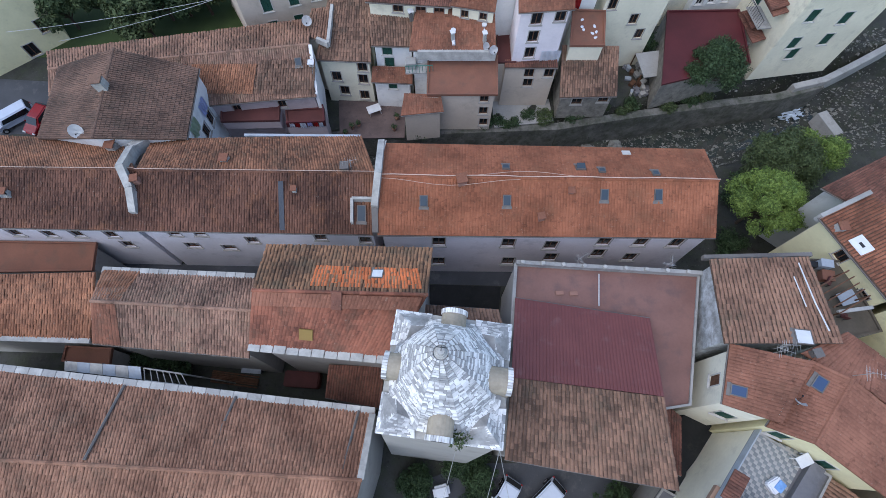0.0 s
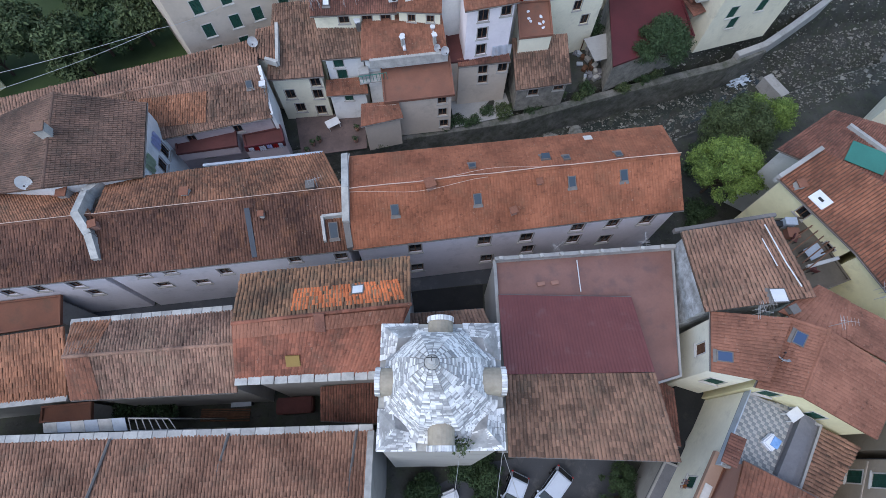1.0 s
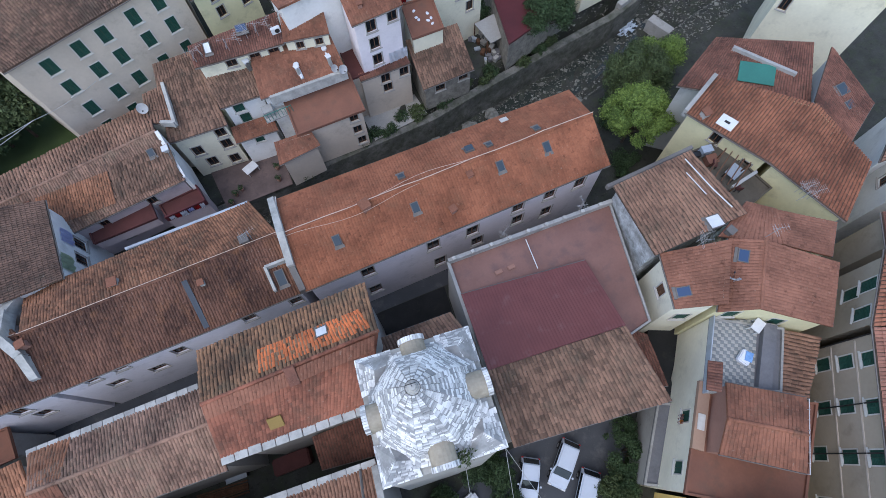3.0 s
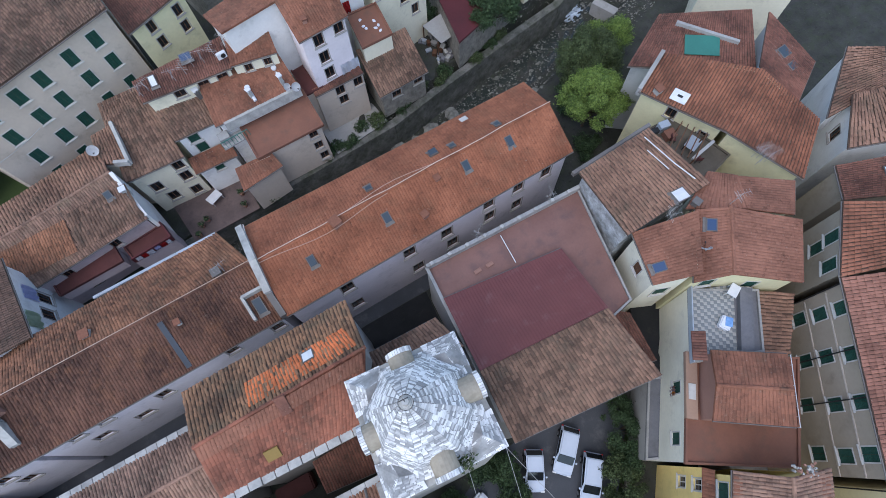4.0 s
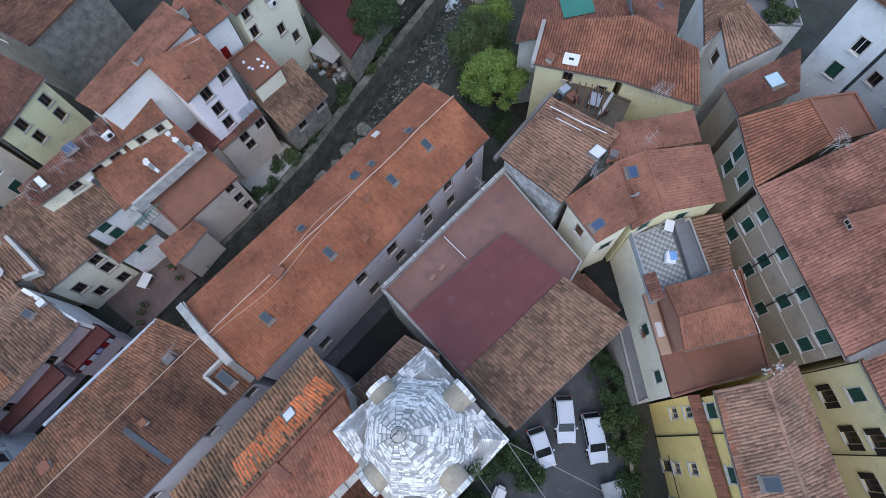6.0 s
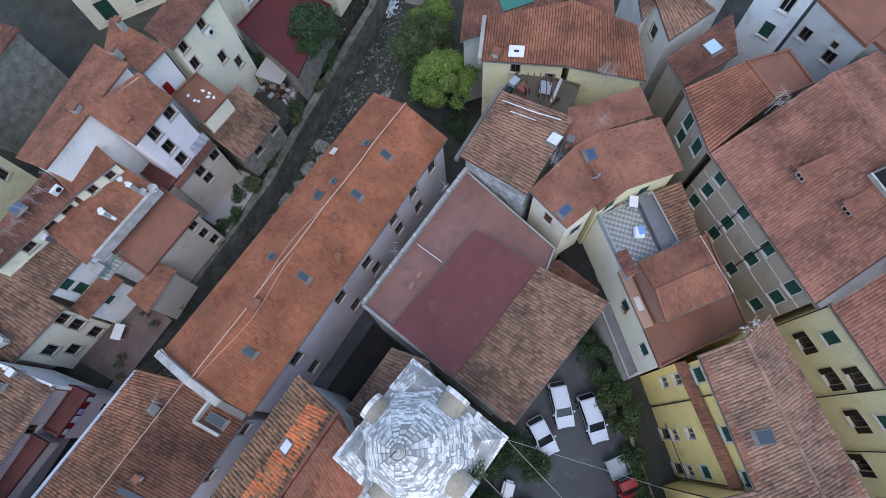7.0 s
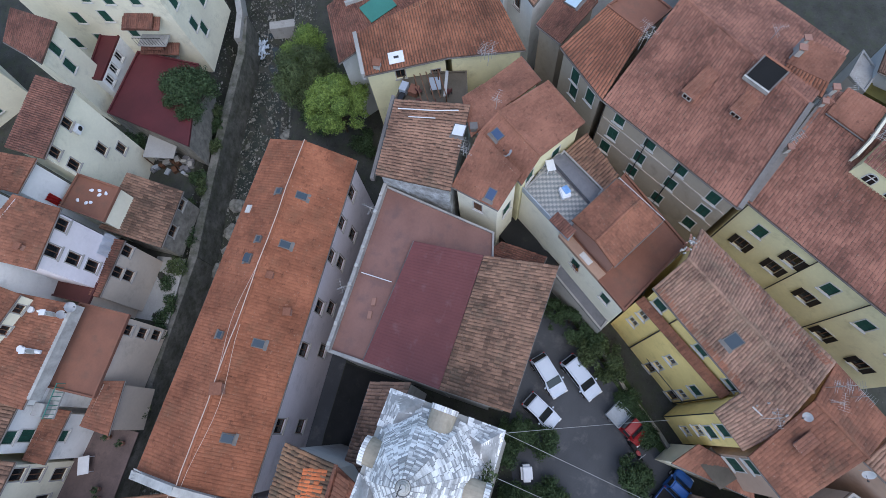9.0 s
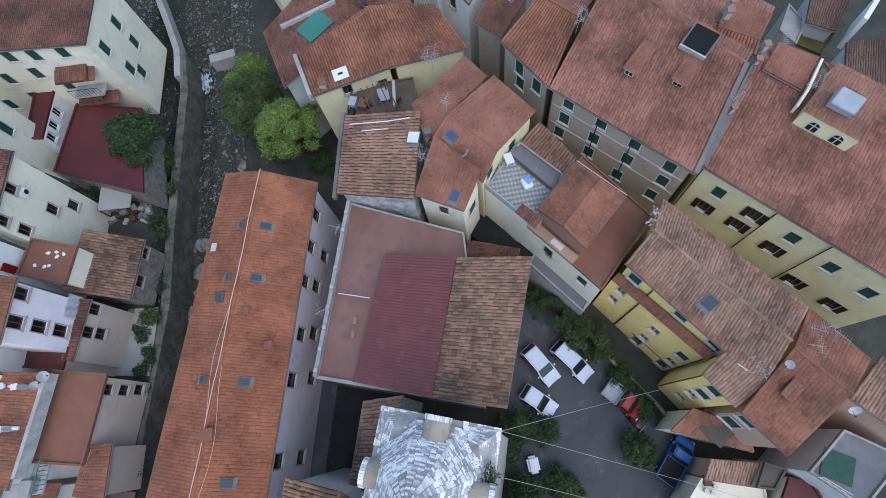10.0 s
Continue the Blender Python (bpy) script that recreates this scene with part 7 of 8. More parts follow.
for i in range(9):
    a = RNG.uniform(-1, 1, 2)
    part("rubble", boxed(-0.08, 0.08, -0.05, 0.05, 0, 0.07, on_roof("Y1", 6.62, -19.37, 0.05) @ pose(a[0] * 0.9, a[1] * 0.7, 0, *RNG.uniform(0, 90, 3)), 0.01), "concrete", HOUSES["Y1"])

# canopies on the cream apartment house
for u0, u1, z, out_by, mt in ((10.25, 14.42, 7.71, 1.3, "tile_dark"), (9.81, 14.27, 4.23, 1.2, "tile_dark")):
    m = WALL("cc", 0, (u0 + u1) / 2, z)
    w = abs(u1 - u0)
    q = [(w / 2, out_by, -0.35), (-w / 2, out_by, -0.35), (-w / 2, 0, 0.1), (w / 2, 0, 0.1)]
    can = obj("canopy", mesh("canopy", *slab(q, 0.1), mt), HOUSES["cc"], "small brown tiled canopy")
    can.matrix_basis = m
    obj("tiles", tiles_mesh("tiles", [q[::1]], mt), can, kind="stuff")
# roofs and terraces at the lower end of the car park lane
greyt = HOUSES["greyt"]
part("tarpaulin", boxed(-1.1, 1.1, -1.0, 1.0, 0, 0.05, on_roof("greyt", 0.06, -26.25, 0.03) @ pose(0, 0, 0, 0, 0, 12), 0.02), "shutter_green", greyt, "dark green tarpaulin spread on the terrace")
for k in range(5):
    p = on_roof("greyt", -0.56, -24.48).translation.lerp(on_roof("greyt", -1.61, -26.16).translation, k / 4)
    part("post", rod(bmesh.new(), p, p + Vector((0, 0, 1.0)), 0.03), "frame_white", greyt)
for h in (0.5, 1.0):
    p, q = on_roof("greyt", -0.56, -24.48).translation, on_roof("greyt", -1.61, -26.16).translation
    part("rail", rod(bmesh.new(), p + Vector((0, 0, h)), q + Vector((0, 0, h)), 0.03), "frame_white", greyt)
for x, y, w, h in ((-2.24, -18.54, 0.3, 0.4), (-2.39, -19.00, 0.25, 0.35), (-1.90, -19.25, 0.3, 0.45)):
    pot = part("pot", rod(bmesh.new(), (0, 0, 0), (0, 0, h), w / 2, 10, w / 1.6), "frame_white", None)
    pot.matrix_basis = Matrix.Translation(on_roof("creamt", x, y, 0.01).translation)
    tagged(pot, "small pale flower pot on the cream terrace", "flower pot", "terrace pots")
part("chair_seat", boxed(-0.3, 0.3, -0.4, 0.4, 0, 0.3, on_roof("creamt", -1.51, -18.79), 0.03), "wood", HOUSES["creamt"], "brown wooden bench")
m = WALL("Y2", 0, 0.95, 5.70)
can = part("canopy", boxed(-1.3, 1.3, 0, 1.5, -0.08, 0.02, m @ pose(0, 0, 0, -12)), "flat_brown", HOUSES["Y2"], "brown sheet canopy on the salmon wall")

# redder tiles along the eaves of the yellow house, rubble on its roof
for e, f in (((13.75, -11.75, 7.75, -17.50), (14.06, -12.02, 8.08, -17.77)), ((10.55, -23.51, 18.59, -14.98), (10.26, -22.69, 18.02, -14.30))):
    patch("Y1", [e[:2], e[2:], f[2:], f[:2]], "tile_red2", 0.03)
rng4 = np.random.default_rng(44)
for k in range(26):
    u, v = rng4.random(2)
    a = on_roof("Y1", (-2.860) * v * 0.5 + 18.1 - u * 0.4, -14.3 + (2.640) * v * 0.5)
    part("rubble", boxed(-0.1, 0.1, -0.07, 0.07, 0, 0.1, a @ pose(*rng4.normal(0, 0.12, 2), 0.05, *rng4.uniform(0, 180, 3))), ("concrete", "terracotta", "whitewash")[k % 3], HOUSES["Y1"])
# pale ledge, hatch and rails by the roof room
c = CORNERS["box"]
A, B = Vector(c[3]), Vector(c[0])
side = (B - A).cross(Vector((0, 0, 1))).normalized()
led = wall_along(HOUSES["box"], "ledge", [(*(A + side * 0.55)[:2], 9.25), (*(B + side * 0.55)[:2], 9.25)], 0.8, 0.1, 0.3, "flat_pink", "pale ledge beside the roof room")
p = A.lerp(B, 0.6) + side * 0.55
part("hatch", boxed(-0.25, 0.25, -0.55, 0.55, 9.35, 9.42, pose(p.x, p.y, 0, 0, 0, math.degrees(math.atan2(side.y, side.x))), 0.02), "frame_white", HOUSES["box"])

# brown balcony roof on the checker block, and plants in the alley below
m = WALL("chk", 3, 4.86, 12.00)
q = [(1.0, 0.8, -0.25), (-1.0, 0.8, -0.25), (-1.0, 0, 0.1), (1.0, 0, 0.1)]
can = obj("canopy", mesh("canopy", *slab(q, 0.1), "tile_dark"), chk, "small dark tiled balcony roof")
can.matrix_basis = m
obj("tiles", tiles_mesh("tiles", [q], "tile_dark"), can, kind="stuff")

# ---- houses across the stream ----
chimney(HOUSES["Nc"], 1.56, 34.54, 8.36, 0.9, 0.3, "whitewash", "white_plastic")
chimney(HOUSES["Nc"], 4.61, 34.24, 8.31, 1.0, 0.3, "whitewash", "white_plastic")
chimney(HOUSES["Nb"], -2.41, 37.21, 8.48, 0.9, 0.4, "lead", "white_plastic")
chimney(HOUSES["pink"], 8.84, 35.23, 12.42, 0.3, 0.4)
chimney(HOUSES["orl"], 13.35, 40.60, 12.79, 0.5, 0.6, "concrete")
chimney(HOUSES["orl"], 7.48, 39.07, 13.02, 0.6, 0.7, "concrete")
chimney(HOUSES["orn"], 16.01, 42.56, 12.51, 0.5, 0.5, "concrete")
dish(-12.78, 37.78, 8.0, 0.5, 0)
dish(5.40, 33.32, 8.00, 0.42, 10)
dish(4.65, 33.67, 8.11, 0.36, 30)
for q in ((-5.62, 38.28, 10.59), (-3.23, 37.96, 10.59), (-1.28, 38.28, 10.80), (-0.29, 38.22, 10.82), (0.78, 38.11, 10.83), (2.10, 38.30, 10.96), (-6.28, 38.15, 10.51), (-2.17, 38.01, 10.66)):
    antenna(*q, 1.4, q[0] * 60, 7)
skylight(HOUSES["Ne"], on_roof("Ne", -1.45, 39.24), 0.9, 0.6, "blue_glass")
skylight(HOUSES["Ne"], on_roof("Ne", -4.92, 38.83), 0.5, 0.9, "white_plastic")
c = CORNERS["Nc"]
wall_along(HOUSES["Nc"], "parapet", [Vector(c[0]) + Vector((0.8, -0.15, -0.1)), Vector(c[1]) + Vector((0, -0.15, -0.1))], 0.35, 0.15, 0.9, "whitewash")
c = CORNERS["Nb"]
bm = boxed(-1.4, 1.4, -1.7, 0.0, -0.18, 0.0)
bal = part("balcony", bm, "whitewash", HOUSES["Nb"])
bal.matrix_basis = pose(c[1][0] + 0.4, c[1][1] - 0.3, c[1][2] - 1.4)
for i in range(9):
    part("baluster", rod(bmesh.new(), (-1.35 + 0.34 * i, -1.66, 0), (-1.35 + 0.34 * i, -1.66, 0.95), 0.03), "green_sheet", bal)
part("rail", rod(bmesh.new(), (-1.38, -1.66, 0.95), (1.38, -1.66, 0.95), 0.04), "green_sheet", bal)
part("cabinet", boxed(-1.3, -0.3, -1.3, -0.4, 0, 0.8, None, 0.03), "concrete", bal)
cloth("bed_sheet", "white sheet with blue flowers hung from a window", WALL("pink", 0, 4.14, 7.03), 2.0, 1.6, "cloth_white")
cloth("towel", "red cloth hung from a balcony", WALL("orn", 0, 1.01, 9.01), 0.7, 1.3, "cloth_red")
for i in range(7):
    a = RNG.uniform(-1, 1, 2)
    m = on_roof("rag", 15.15, 36.44, 0.03) @ pose(a[0] * 1.1, a[1] * 1.3, 0, 0, 0, 50 * i)
    bm = bmesh.new()
    bmesh.ops.create_icosphere(bm, subdivisions=2, radius=0.19)
    for v in bm.verts:
        v.co.x *= 1 + 0.5 * noise.noise(v.co * 4 + Vector((i, 0, 0)))
        v.co.y *= 0.7 + 0.5 * noise.noise(v.co * 5 + Vector((0, i, 0)))
        v.co.z = max(0, v.co.z) * 0.35
    rag_ob = part("rag", bm, "cloth_white", None)
    rag_ob.matrix_basis = m
    tagged(rag_ob, "crumpled white rag lying on a red roof", "rag", "rags on the roof")
wall_along(HOUSES["N1r"], "parapet", [(-15.55, 28.72, 3.6), (-11.66, 28.75, 3.6), (-11.93, 30.7, 3.6)], 0.14, 0.75, 0.0, "flat_deepred", "dark red balcony parapet")
for k, (u, w, mt) in enumerate(((0.7, 0.5, "cloth_white"), (1.25, 0.4, "cloth_red"), (1.8, 0.6, "cloth_white"), (2.5, 0.5, "cloth_lilac"), (3.1, 0.45, "cloth_red"), (3.6, 0.4, "cloth_white"))):
    cloth("laundry", ("white", "red", "white", "pale blue", "red", "white")[k] + " washing hung over the balcony parapet", WALL("N1r", 0, u, 4.38) @ pose(0, 0.16, 0), w, 0.5 + 0.1 * (k % 3), mt)
# arched door
c = CORNERS["arch"]
A, B = Vector(c[0]), Vector(c[1])
d = (B - A).normalized()
out = d.cross(Vector((0, 0, 1)))
p = A.lerp(B, 0.78) + out * 0.0
bm = bmesh.new()
ring = [(0.62, 0.0)] + [(0.62 * math.cos(t), 1.7 + 0.62 * math.sin(t)) for t in np.linspace(0, math.pi, 12)] + [(-0.62, 0.0)]
bm.faces.new([bm.verts.new((x, 0, z)) for x, z in ring])
bmesh.ops.solidify(bm, geom=list(bm.faces), thickness=0.06)
# closed panel, black in place of the unlit space behind the arch
door = part("door", bm, "dark_void", HOUSES["arch"], "arched doorway, its dark inside painted on a panel")
door.matrix_basis = Matrix.Translation((p.x, p.y, 0.05)) @ Matrix((d, out, Vector((0, 0, 1)))).transposed().to_4x4()
# sections of the old row house roof, and its white end wall
patch("N1", [(-24.75, 31.00), (-18.30, 30.92), (-17.57, 33.28), (-23.81, 33.29)], "tile_orange2", 0.08)
patch("N1", [(-18.08, 30.92), (-12.28, 30.85), (-11.89, 33.60), (-17.37, 33.53)], "tile_brown2", 0.08)
patch("N1", [(-30.5, 30.9), (-24.9, 31.1), (-24.3, 33.3), (-30.0, 33.0)], "tile_orange3", 0.08)
wall_along(HOUSES["Nz"], "parapet", [(-10.37, 39.54, 8.25), (-10.76, 35.38, 7.55), (-11.91, 36.03, 7.55)], 0.3, 0.3, 0.3, "whitewash", "flaking white parapet")
wall_along(HOUSES["N1"], "gable_wall", [(-12.15, 30.85, 5.8), (-12.35, 34.8, 8.15)], 0.32, 0.1, 6.0, "white", "whitewashed gable wall")
chimney(HOUSES["N1"], -12.30, 33.10, 7.1, 0.45, 0.45, "whitewash", "white_plastic")
part("flashing", rod(bmesh.new(), (-18.24, 30.95, 6.1), (-17.36, 34.4, 8.15), 0.08), "tile_under", HOUSES["N1"])
skylight(HOUSES["N1"], on_roof("N1", -13.56, 33.38, 0.1), 0.5, 0.6)
# white flue pipes with cowls on the plain red roofs
for q, dx, dy in (((1.65, 34.02, 8.18), 0.0, 1.3), ((4.67, 34.24, 8.31), 0.0, 1.5), ((-2.39, 37.46, 8.59), 0.0, 1.0)):
    fl = thing("flue_pipe", "long white flue pipe lying on a red roof", "flue pipe", q, "flue pipes")
    part("pipe", rod(bmesh.new(), (0, 0, 0.15), (dx, dy, 0.4), 0.16, 10), "white_plastic", fl)
    part("cowl", rod(bmesh.new(), (dx, dy, 0.3), (dx, dy, 0.75), 0.2, 10, 0.26), "white_plastic", fl)
    part("bracket", boxed(-0.05, 0.05, dy / 2 - 0.05, dy / 2 + 0.05, -0.1, 0.2), "dark_metal", fl)
# air conditioner units
for key, e, u, z in (("orl", 0, -0.89, 11.49), ("cb", 0, 4.12, 9.61)):
    m = WALL(key, e, u, z)
    ac = thing("air_conditioner", "white air conditioner unit on a house wall", "air conditioner", m.translation, "air conditioners")
    ac.matrix_basis = m
    part("case", boxed(-0.42, 0.42, 0.0, 0.32, -0.3, 0.3, None, 0.03), "white_plastic", ac)
    fan = bmesh.new()
    bmesh.ops.create_cone(fan, cap_ends=True, segments=14, radius1=0.22, radius2=0.22, depth=0.02, matrix=Matrix.Translation((-0.1, 0.33, 0)) @ Matrix.Rotation(radians(90), 4, "X"))
    part("fan_grille", fan, "dark_metal", ac)
# courtyard things
for i, (x, y) in enumerate(((-9.6, 30.6), (-8.9, 30.9), (-5.0, 30.2), (-10.3, 29.8), (-4.7, 31.6))):
    pot = thing("plant_pot", "terracotta pot with a small green plant", "plant pot", (x, y, 0.12), "courtyard pots")
    bm = bmesh.new()
    bmesh.ops.create_cone(bm, cap_ends=True, segments=12, radius1=0.16, radius2=0.24, depth=0.4, matrix=Matrix.Translation((0, 0, 0.2)))
    part("pot", bm, "terracotta", pot)
    leaves(pot, "plant", [(0, 0, 0.65, 0.32, 0.32, 0.3)], 90, 0.1, "leaf_dark", i)
tb = thing("garden_table", "white garden table in the courtyard", "table", (-7.2, 32.6, 0.1), turn=20)
part("tabletop", boxed(-0.75, 0.75, -0.5, 0.5, 0.7, 0.76, None, 0.02), "white_plastic", tb)
for sx in (-0.62, 0.62):
    for sy in (-0.4, 0.4):
        part("leg", boxed(sx - 0.03, sx + 0.03, sy - 0.03, sy + 0.03, 0, 0.7), "white_plastic", tb)
# stream: stone retaining walls, boulders, weir
bank = [(-14, 30.0), (2, 30.1), (13, 30.1), (21, 31.2), (30, 32.2), (38.3, 33.0), (43.6, 34.4)]
tagged(wall_along(None, "bank_wall", [(x, y, -0.25) for x, y in bank], 0.9, 0.1, 3.7, "bank"), "rough stone retaining wall along the stream", "wall", kind="structure")
tagged(wall_along(None, "weir", [(44.4, 32.1, -2.4), (45.9, 27.6, -2.4)], 1.2, 0.2, 1.6, "concrete"), "pale concrete weir across the stream", "weir", kind="structure")
tagged(wall_along(None, "road_wall", [(39.78, 33.77, 0.1), (43.57, 34.61, 0.1), (47.38, 36.43, 0.1), (52.78, 39.20, 0.1), (58.99, 43.00, 0.1)], 0.7, 0.35, 1.5, "concrete"), "curving pale concrete wall beside the stream", "wall", kind="structure")
tagged(wall_along(None, "east_bank_wall", [(44.62, 25.34, -0.60), (47.54, 26.59, -0.60), (52.95, 26.31, -0.60), (56.27, 28.30, -0.60), (62.42, 34.00, -0.60)], 0.8, 0.15, 3.2, "concrete"), "pale concrete wall on the far bank above the weir", "wall", kind="structure")
rng = np.random.default_rng(11)
rv, rf = [], []
count = 0
while count < 13000:
    x, y = rng.uniform(-12, 66), rng.uniform(22, 44)
    dd = float(channel(np.array(x), np.array(y)))
    if dd > (7.5 if x > 44 else 5.0):
        continue
    s = abs(rng.normal(0, 0.07)) + 0.035 + (0.3 * rng.random() if rng.random() < 0.03 else 0)
    z = float(ground_z(x, y))
    o = len(rv)
    base = rng.normal(0, 1, (6, 3)) * 0.18 + np.array([(1, 0, 0), (-1, 0, 0), (0, 1, 0), (0, -1, 0), (0, 0, 1), (0, 0, -1)])
    rv += [(x + s * b[0], y + s * b[1] * 0.8, z + 0.05 + s * b[2] * 0.6) for b in base]
    rf += [tuple(o + k for k in t) for t in ((0, 2, 4), (2, 1, 4), (1, 3, 4), (3, 0, 4), (2, 0, 5), (1, 2, 5), (3, 1, 5), (0, 3, 5))]
    count += 1
tagged(obj("stream_stones", mesh("stream_stones", rv, rf, "rock")), "loose grey stones in the stream bed", "stones", kind="stuff")
for i, (x, y, s) in enumerate(((20.5, 29.3, 0.9), (19.0, 28.4, 0.7), (17.2, 28.9, 1.0), (15.0, 28.6, 0.8), (27.3, 27.0, 0.6), (30.0, 26.2, 0.7), (29.0, 24.8, 0.6), (12.6, 29.0, 0.9))):
    bm = bmesh.new()
    bmesh.ops.create_icosphere(bm, subdivisions=3, radius=s)
    for v in bm.verts:
        v.co *= 1 + 0.35 * noise.noise(v.co * 1.6 + Vector((3 * i, 0, 0)))
        v.co.z *= 0.55
    b = part("boulder", bm, "rock", None)
    b.matrix_basis = pose(x, y, float(ground_z(x, y)) + 0.15, 0, 0, 40 * i)
    tagged(b, "grey boulder at the stream's edge", "boulder", "stream boulders")
bm = bmesh.new()
bmesh.ops.create_grid(bm, x_segments=44, y_segments=44, size=1.0)
for v in bm.verts:
    v.co.z = 0.2 * noise.noise(v.co * 5)
bmesh.ops.delete(bm, geom=[v for v in bm.verts if v.co.length + 0.75 * noise.noise(v.co * 3.5) + 0.3 * noise.noise(v.co * 9) > 0.72], context="VERTS")
fo = part("foam", bm, "foam", None)
fo.matrix_basis = pose(41.9, 32.85, -3.5, 0, 0, 10) @ Matrix.Diagonal((2.2, 1.1, 1, 1))
tagged(fo, "white water foaming below the weir", "water", kind="structure")
# yard beside the red-roofed block
for i in range(60):
    x, y = 23.61, 36.11
    x, y = x + rng.uniform(-2.2, 2.2), y + rng.uniform(-2.8, 2.2)
    w = rng.uniform(0.2, 0.8)
    j = part("crate", boxed(-w / 2, w / 2, -w / 3, w / 3, 0, rng.uniform(0.15, 0.6), None, 0.02), ("tin", "concrete", "whitewash", "grey", "wood")[i % 5], None)
    j.matrix_basis = pose(x, y, 0.0, 0, 0, rng.uniform(0, 180))
    tagged(j, "odd crate or sheet stored in the cluttered yard", "crate", "yard clutter")
sh = thing("canopy", "pale sheet canopy on posts in the yard", "canopy", (23.48, 36.15, 0))
part("sheet", boxed(-1.4, 1.4, -1.6, 1.6, 2.2, 2.28, pose(0, 0, 0, 3, 2, 8)), "concrete", sh)
for sx in (-1.3, 1.3):
    for sy in (-1.5, 1.5):
        part("post", boxed(sx - 0.05, sx + 0.05, sy - 0.05, sy + 0.05, 0, 2.2), "wood", sh)

# ---- courtyard between church and convent ----
cn = thing("canopy", "long canopy of white corrugated sheets", "canopy", (0, 0, 0))
cp = [Vector((-28.37, 4.34, 9.2)), Vector((-22.46, 3.49, 9.2)), Vector((-22.54, 4.38, 9.5)), Vector((-28.27, 4.99, 9.5))]
for i in range(6):
    q = [cp[0].lerp(cp[1], i / 6), cp[0].lerp(cp[1], (i + 0.97) / 6), cp[3].lerp(cp[2], (i + 0.97) / 6), cp[3].lerp(cp[2], i / 6)]
    v, f = slab([tuple(p) for p in q], 0.05)
    obj("sheet", mesh("sheet", v, f, "tin" if i % 2 else "whitewash"), cn)
for k in (0.02, 0.5, 0.98):
    for a, b in ((0, 1), (3, 2)):
        p = cp[a].lerp(cp[b], k)
        part("post", rod(bmesh.new(), (p.x, p.y, 0), (p.x, p.y, p.z), 0.05), "dark_metal", cn)
pg = thing("pergola", "bare white timber pergola frame", "pergola", (0, 0, 0))
pa = [Vector((-22.23, 3.40, 9.2)), Vector((-19.06, 2.94, 9.2)), Vector((-19.52, 3.79, 9.4)), Vector((-22.35, 4.29, 9.4))]
for a, b in ((0, 1), (3, 2)):
    part("beam", rod(bmesh.new(), pa[a], pa[b], 0.05, 4), "whitewash", pg)
for i in range(7):
    part("slat", rod(bmesh.new(), pa[0].lerp(pa[1], i / 6), pa[3].lerp(pa[2], i / 6), 0.035, 4), "whitewash", pg)
for p in pa:
    part("post", rod(bmesh.new(), (p.x, p.y, 0), p, 0.05, 5), "whitewash", pg)
for i, (x, y) in enumerate(((-30.84, 6.54), (-28.12, 5.94), (-26.03, 5.86), (-23.89, 5.38))):
    shrub("dark green shrub in the shaded courtyard", x, y, 0, blobs_for(0.9, 0.7, 0.8, 1.9, 5, 0.6, 30 + i), 900, 0.13, "leaf_dark", 30 + i)
bt = thing("work_table", "pale blue work table in the courtyard", "table", (-17.90, 4.98, 0), turn=-6)
part("tabletop", boxed(-0.9, 0.9, -0.45, 0.45, 0.72, 0.78, None, 0.01), "tin", bt)
for sx in (-0.8, 0.8):
    part("leg", boxed(sx - 0.04, sx + 0.04, -0.35, 0.35, 0, 0.72), "dark_metal", bt)
for i in range(7):
    bm = rod(bmesh.new(), (-2.2, 0.16 * i - 0.4, 0.1 + 0.05 * (i % 3)), (2.2, 0.16 * i - 0.5 + 0.1 * math.sin(i), 0.12 + 0.05 * (i % 2)), 0.07, 5)
    pl = part("timber", bm, "wood", None)
    pl.matrix_basis = pose(-19.60, 4.09, 0.0, 0, 0, -8)
    tagged(pl, "old dark timber lying in the courtyard", "timber", "timber pile")
tp = thing("covered_stack", "stack of goods under a dark red sheet", "stack", (-13.19, 3.82, 0), turn=-6)
bm = boxed(-1.6, 1.6, -0.7, 0.7, 0, 1.1, None, 0.12)
part("cover", bm, "flat_dark", tp)

# ---- car park ----
TURN_A = math.degrees(math.atan2(2.990, 3.140))
car("white hatchback parked by the church wall", 7.46, -6.61, 39.7, "car_white", 3.95)
car("white estate car parked beside the hedge", 7.80, -9.47, 45.3, "car_white", 4.15)
car("small white car near the tower", 4.26, -6.31, 55.8, "car_white", 3.35, "hatch")
car("red pickup with a grey load bed", 4.52, -13.79, 51.1, "car_red", 3.70, "pickup")
car("blue pickup with a dark load bed", -0.31, -17.70, 145.1, "car_blue", 4.2, "pickup")
car("white van on the road at the edge of town", -47.36, 33.21, 35, "car_white", 4.4, "van")
car("red car half hidden on the road", -44.51, 32.87, 70, "car_red", 3.8)
mb = thing("motorcycle", "dark red motorcycle parked by the hedge", "motorcycle", (2.43, -14.74, 0.03), turn=TURN_A)
for wx in (-0.65, 0.65):
    bm = bmesh.new()
    bmesh.ops.create_cone(bm, cap_ends=True, segments=16, radius1=0.3, radius2=0.3, depth=0.12, matrix=Matrix.Translation((wx, 0, 0.3)) @ Matrix.Rotation(radians(90), 4, "X"))
    part("wheel", bm, "rubber", mb)
part("tank", boxed(-0.35, 0.1, -0.17, 0.17, 0.62, 0.92, None, 0.07), "car_red", mb)
part("seat", boxed(0.1, 0.75, -0.14, 0.14, 0.7, 0.84, None, 0.05), "rubber", mb)
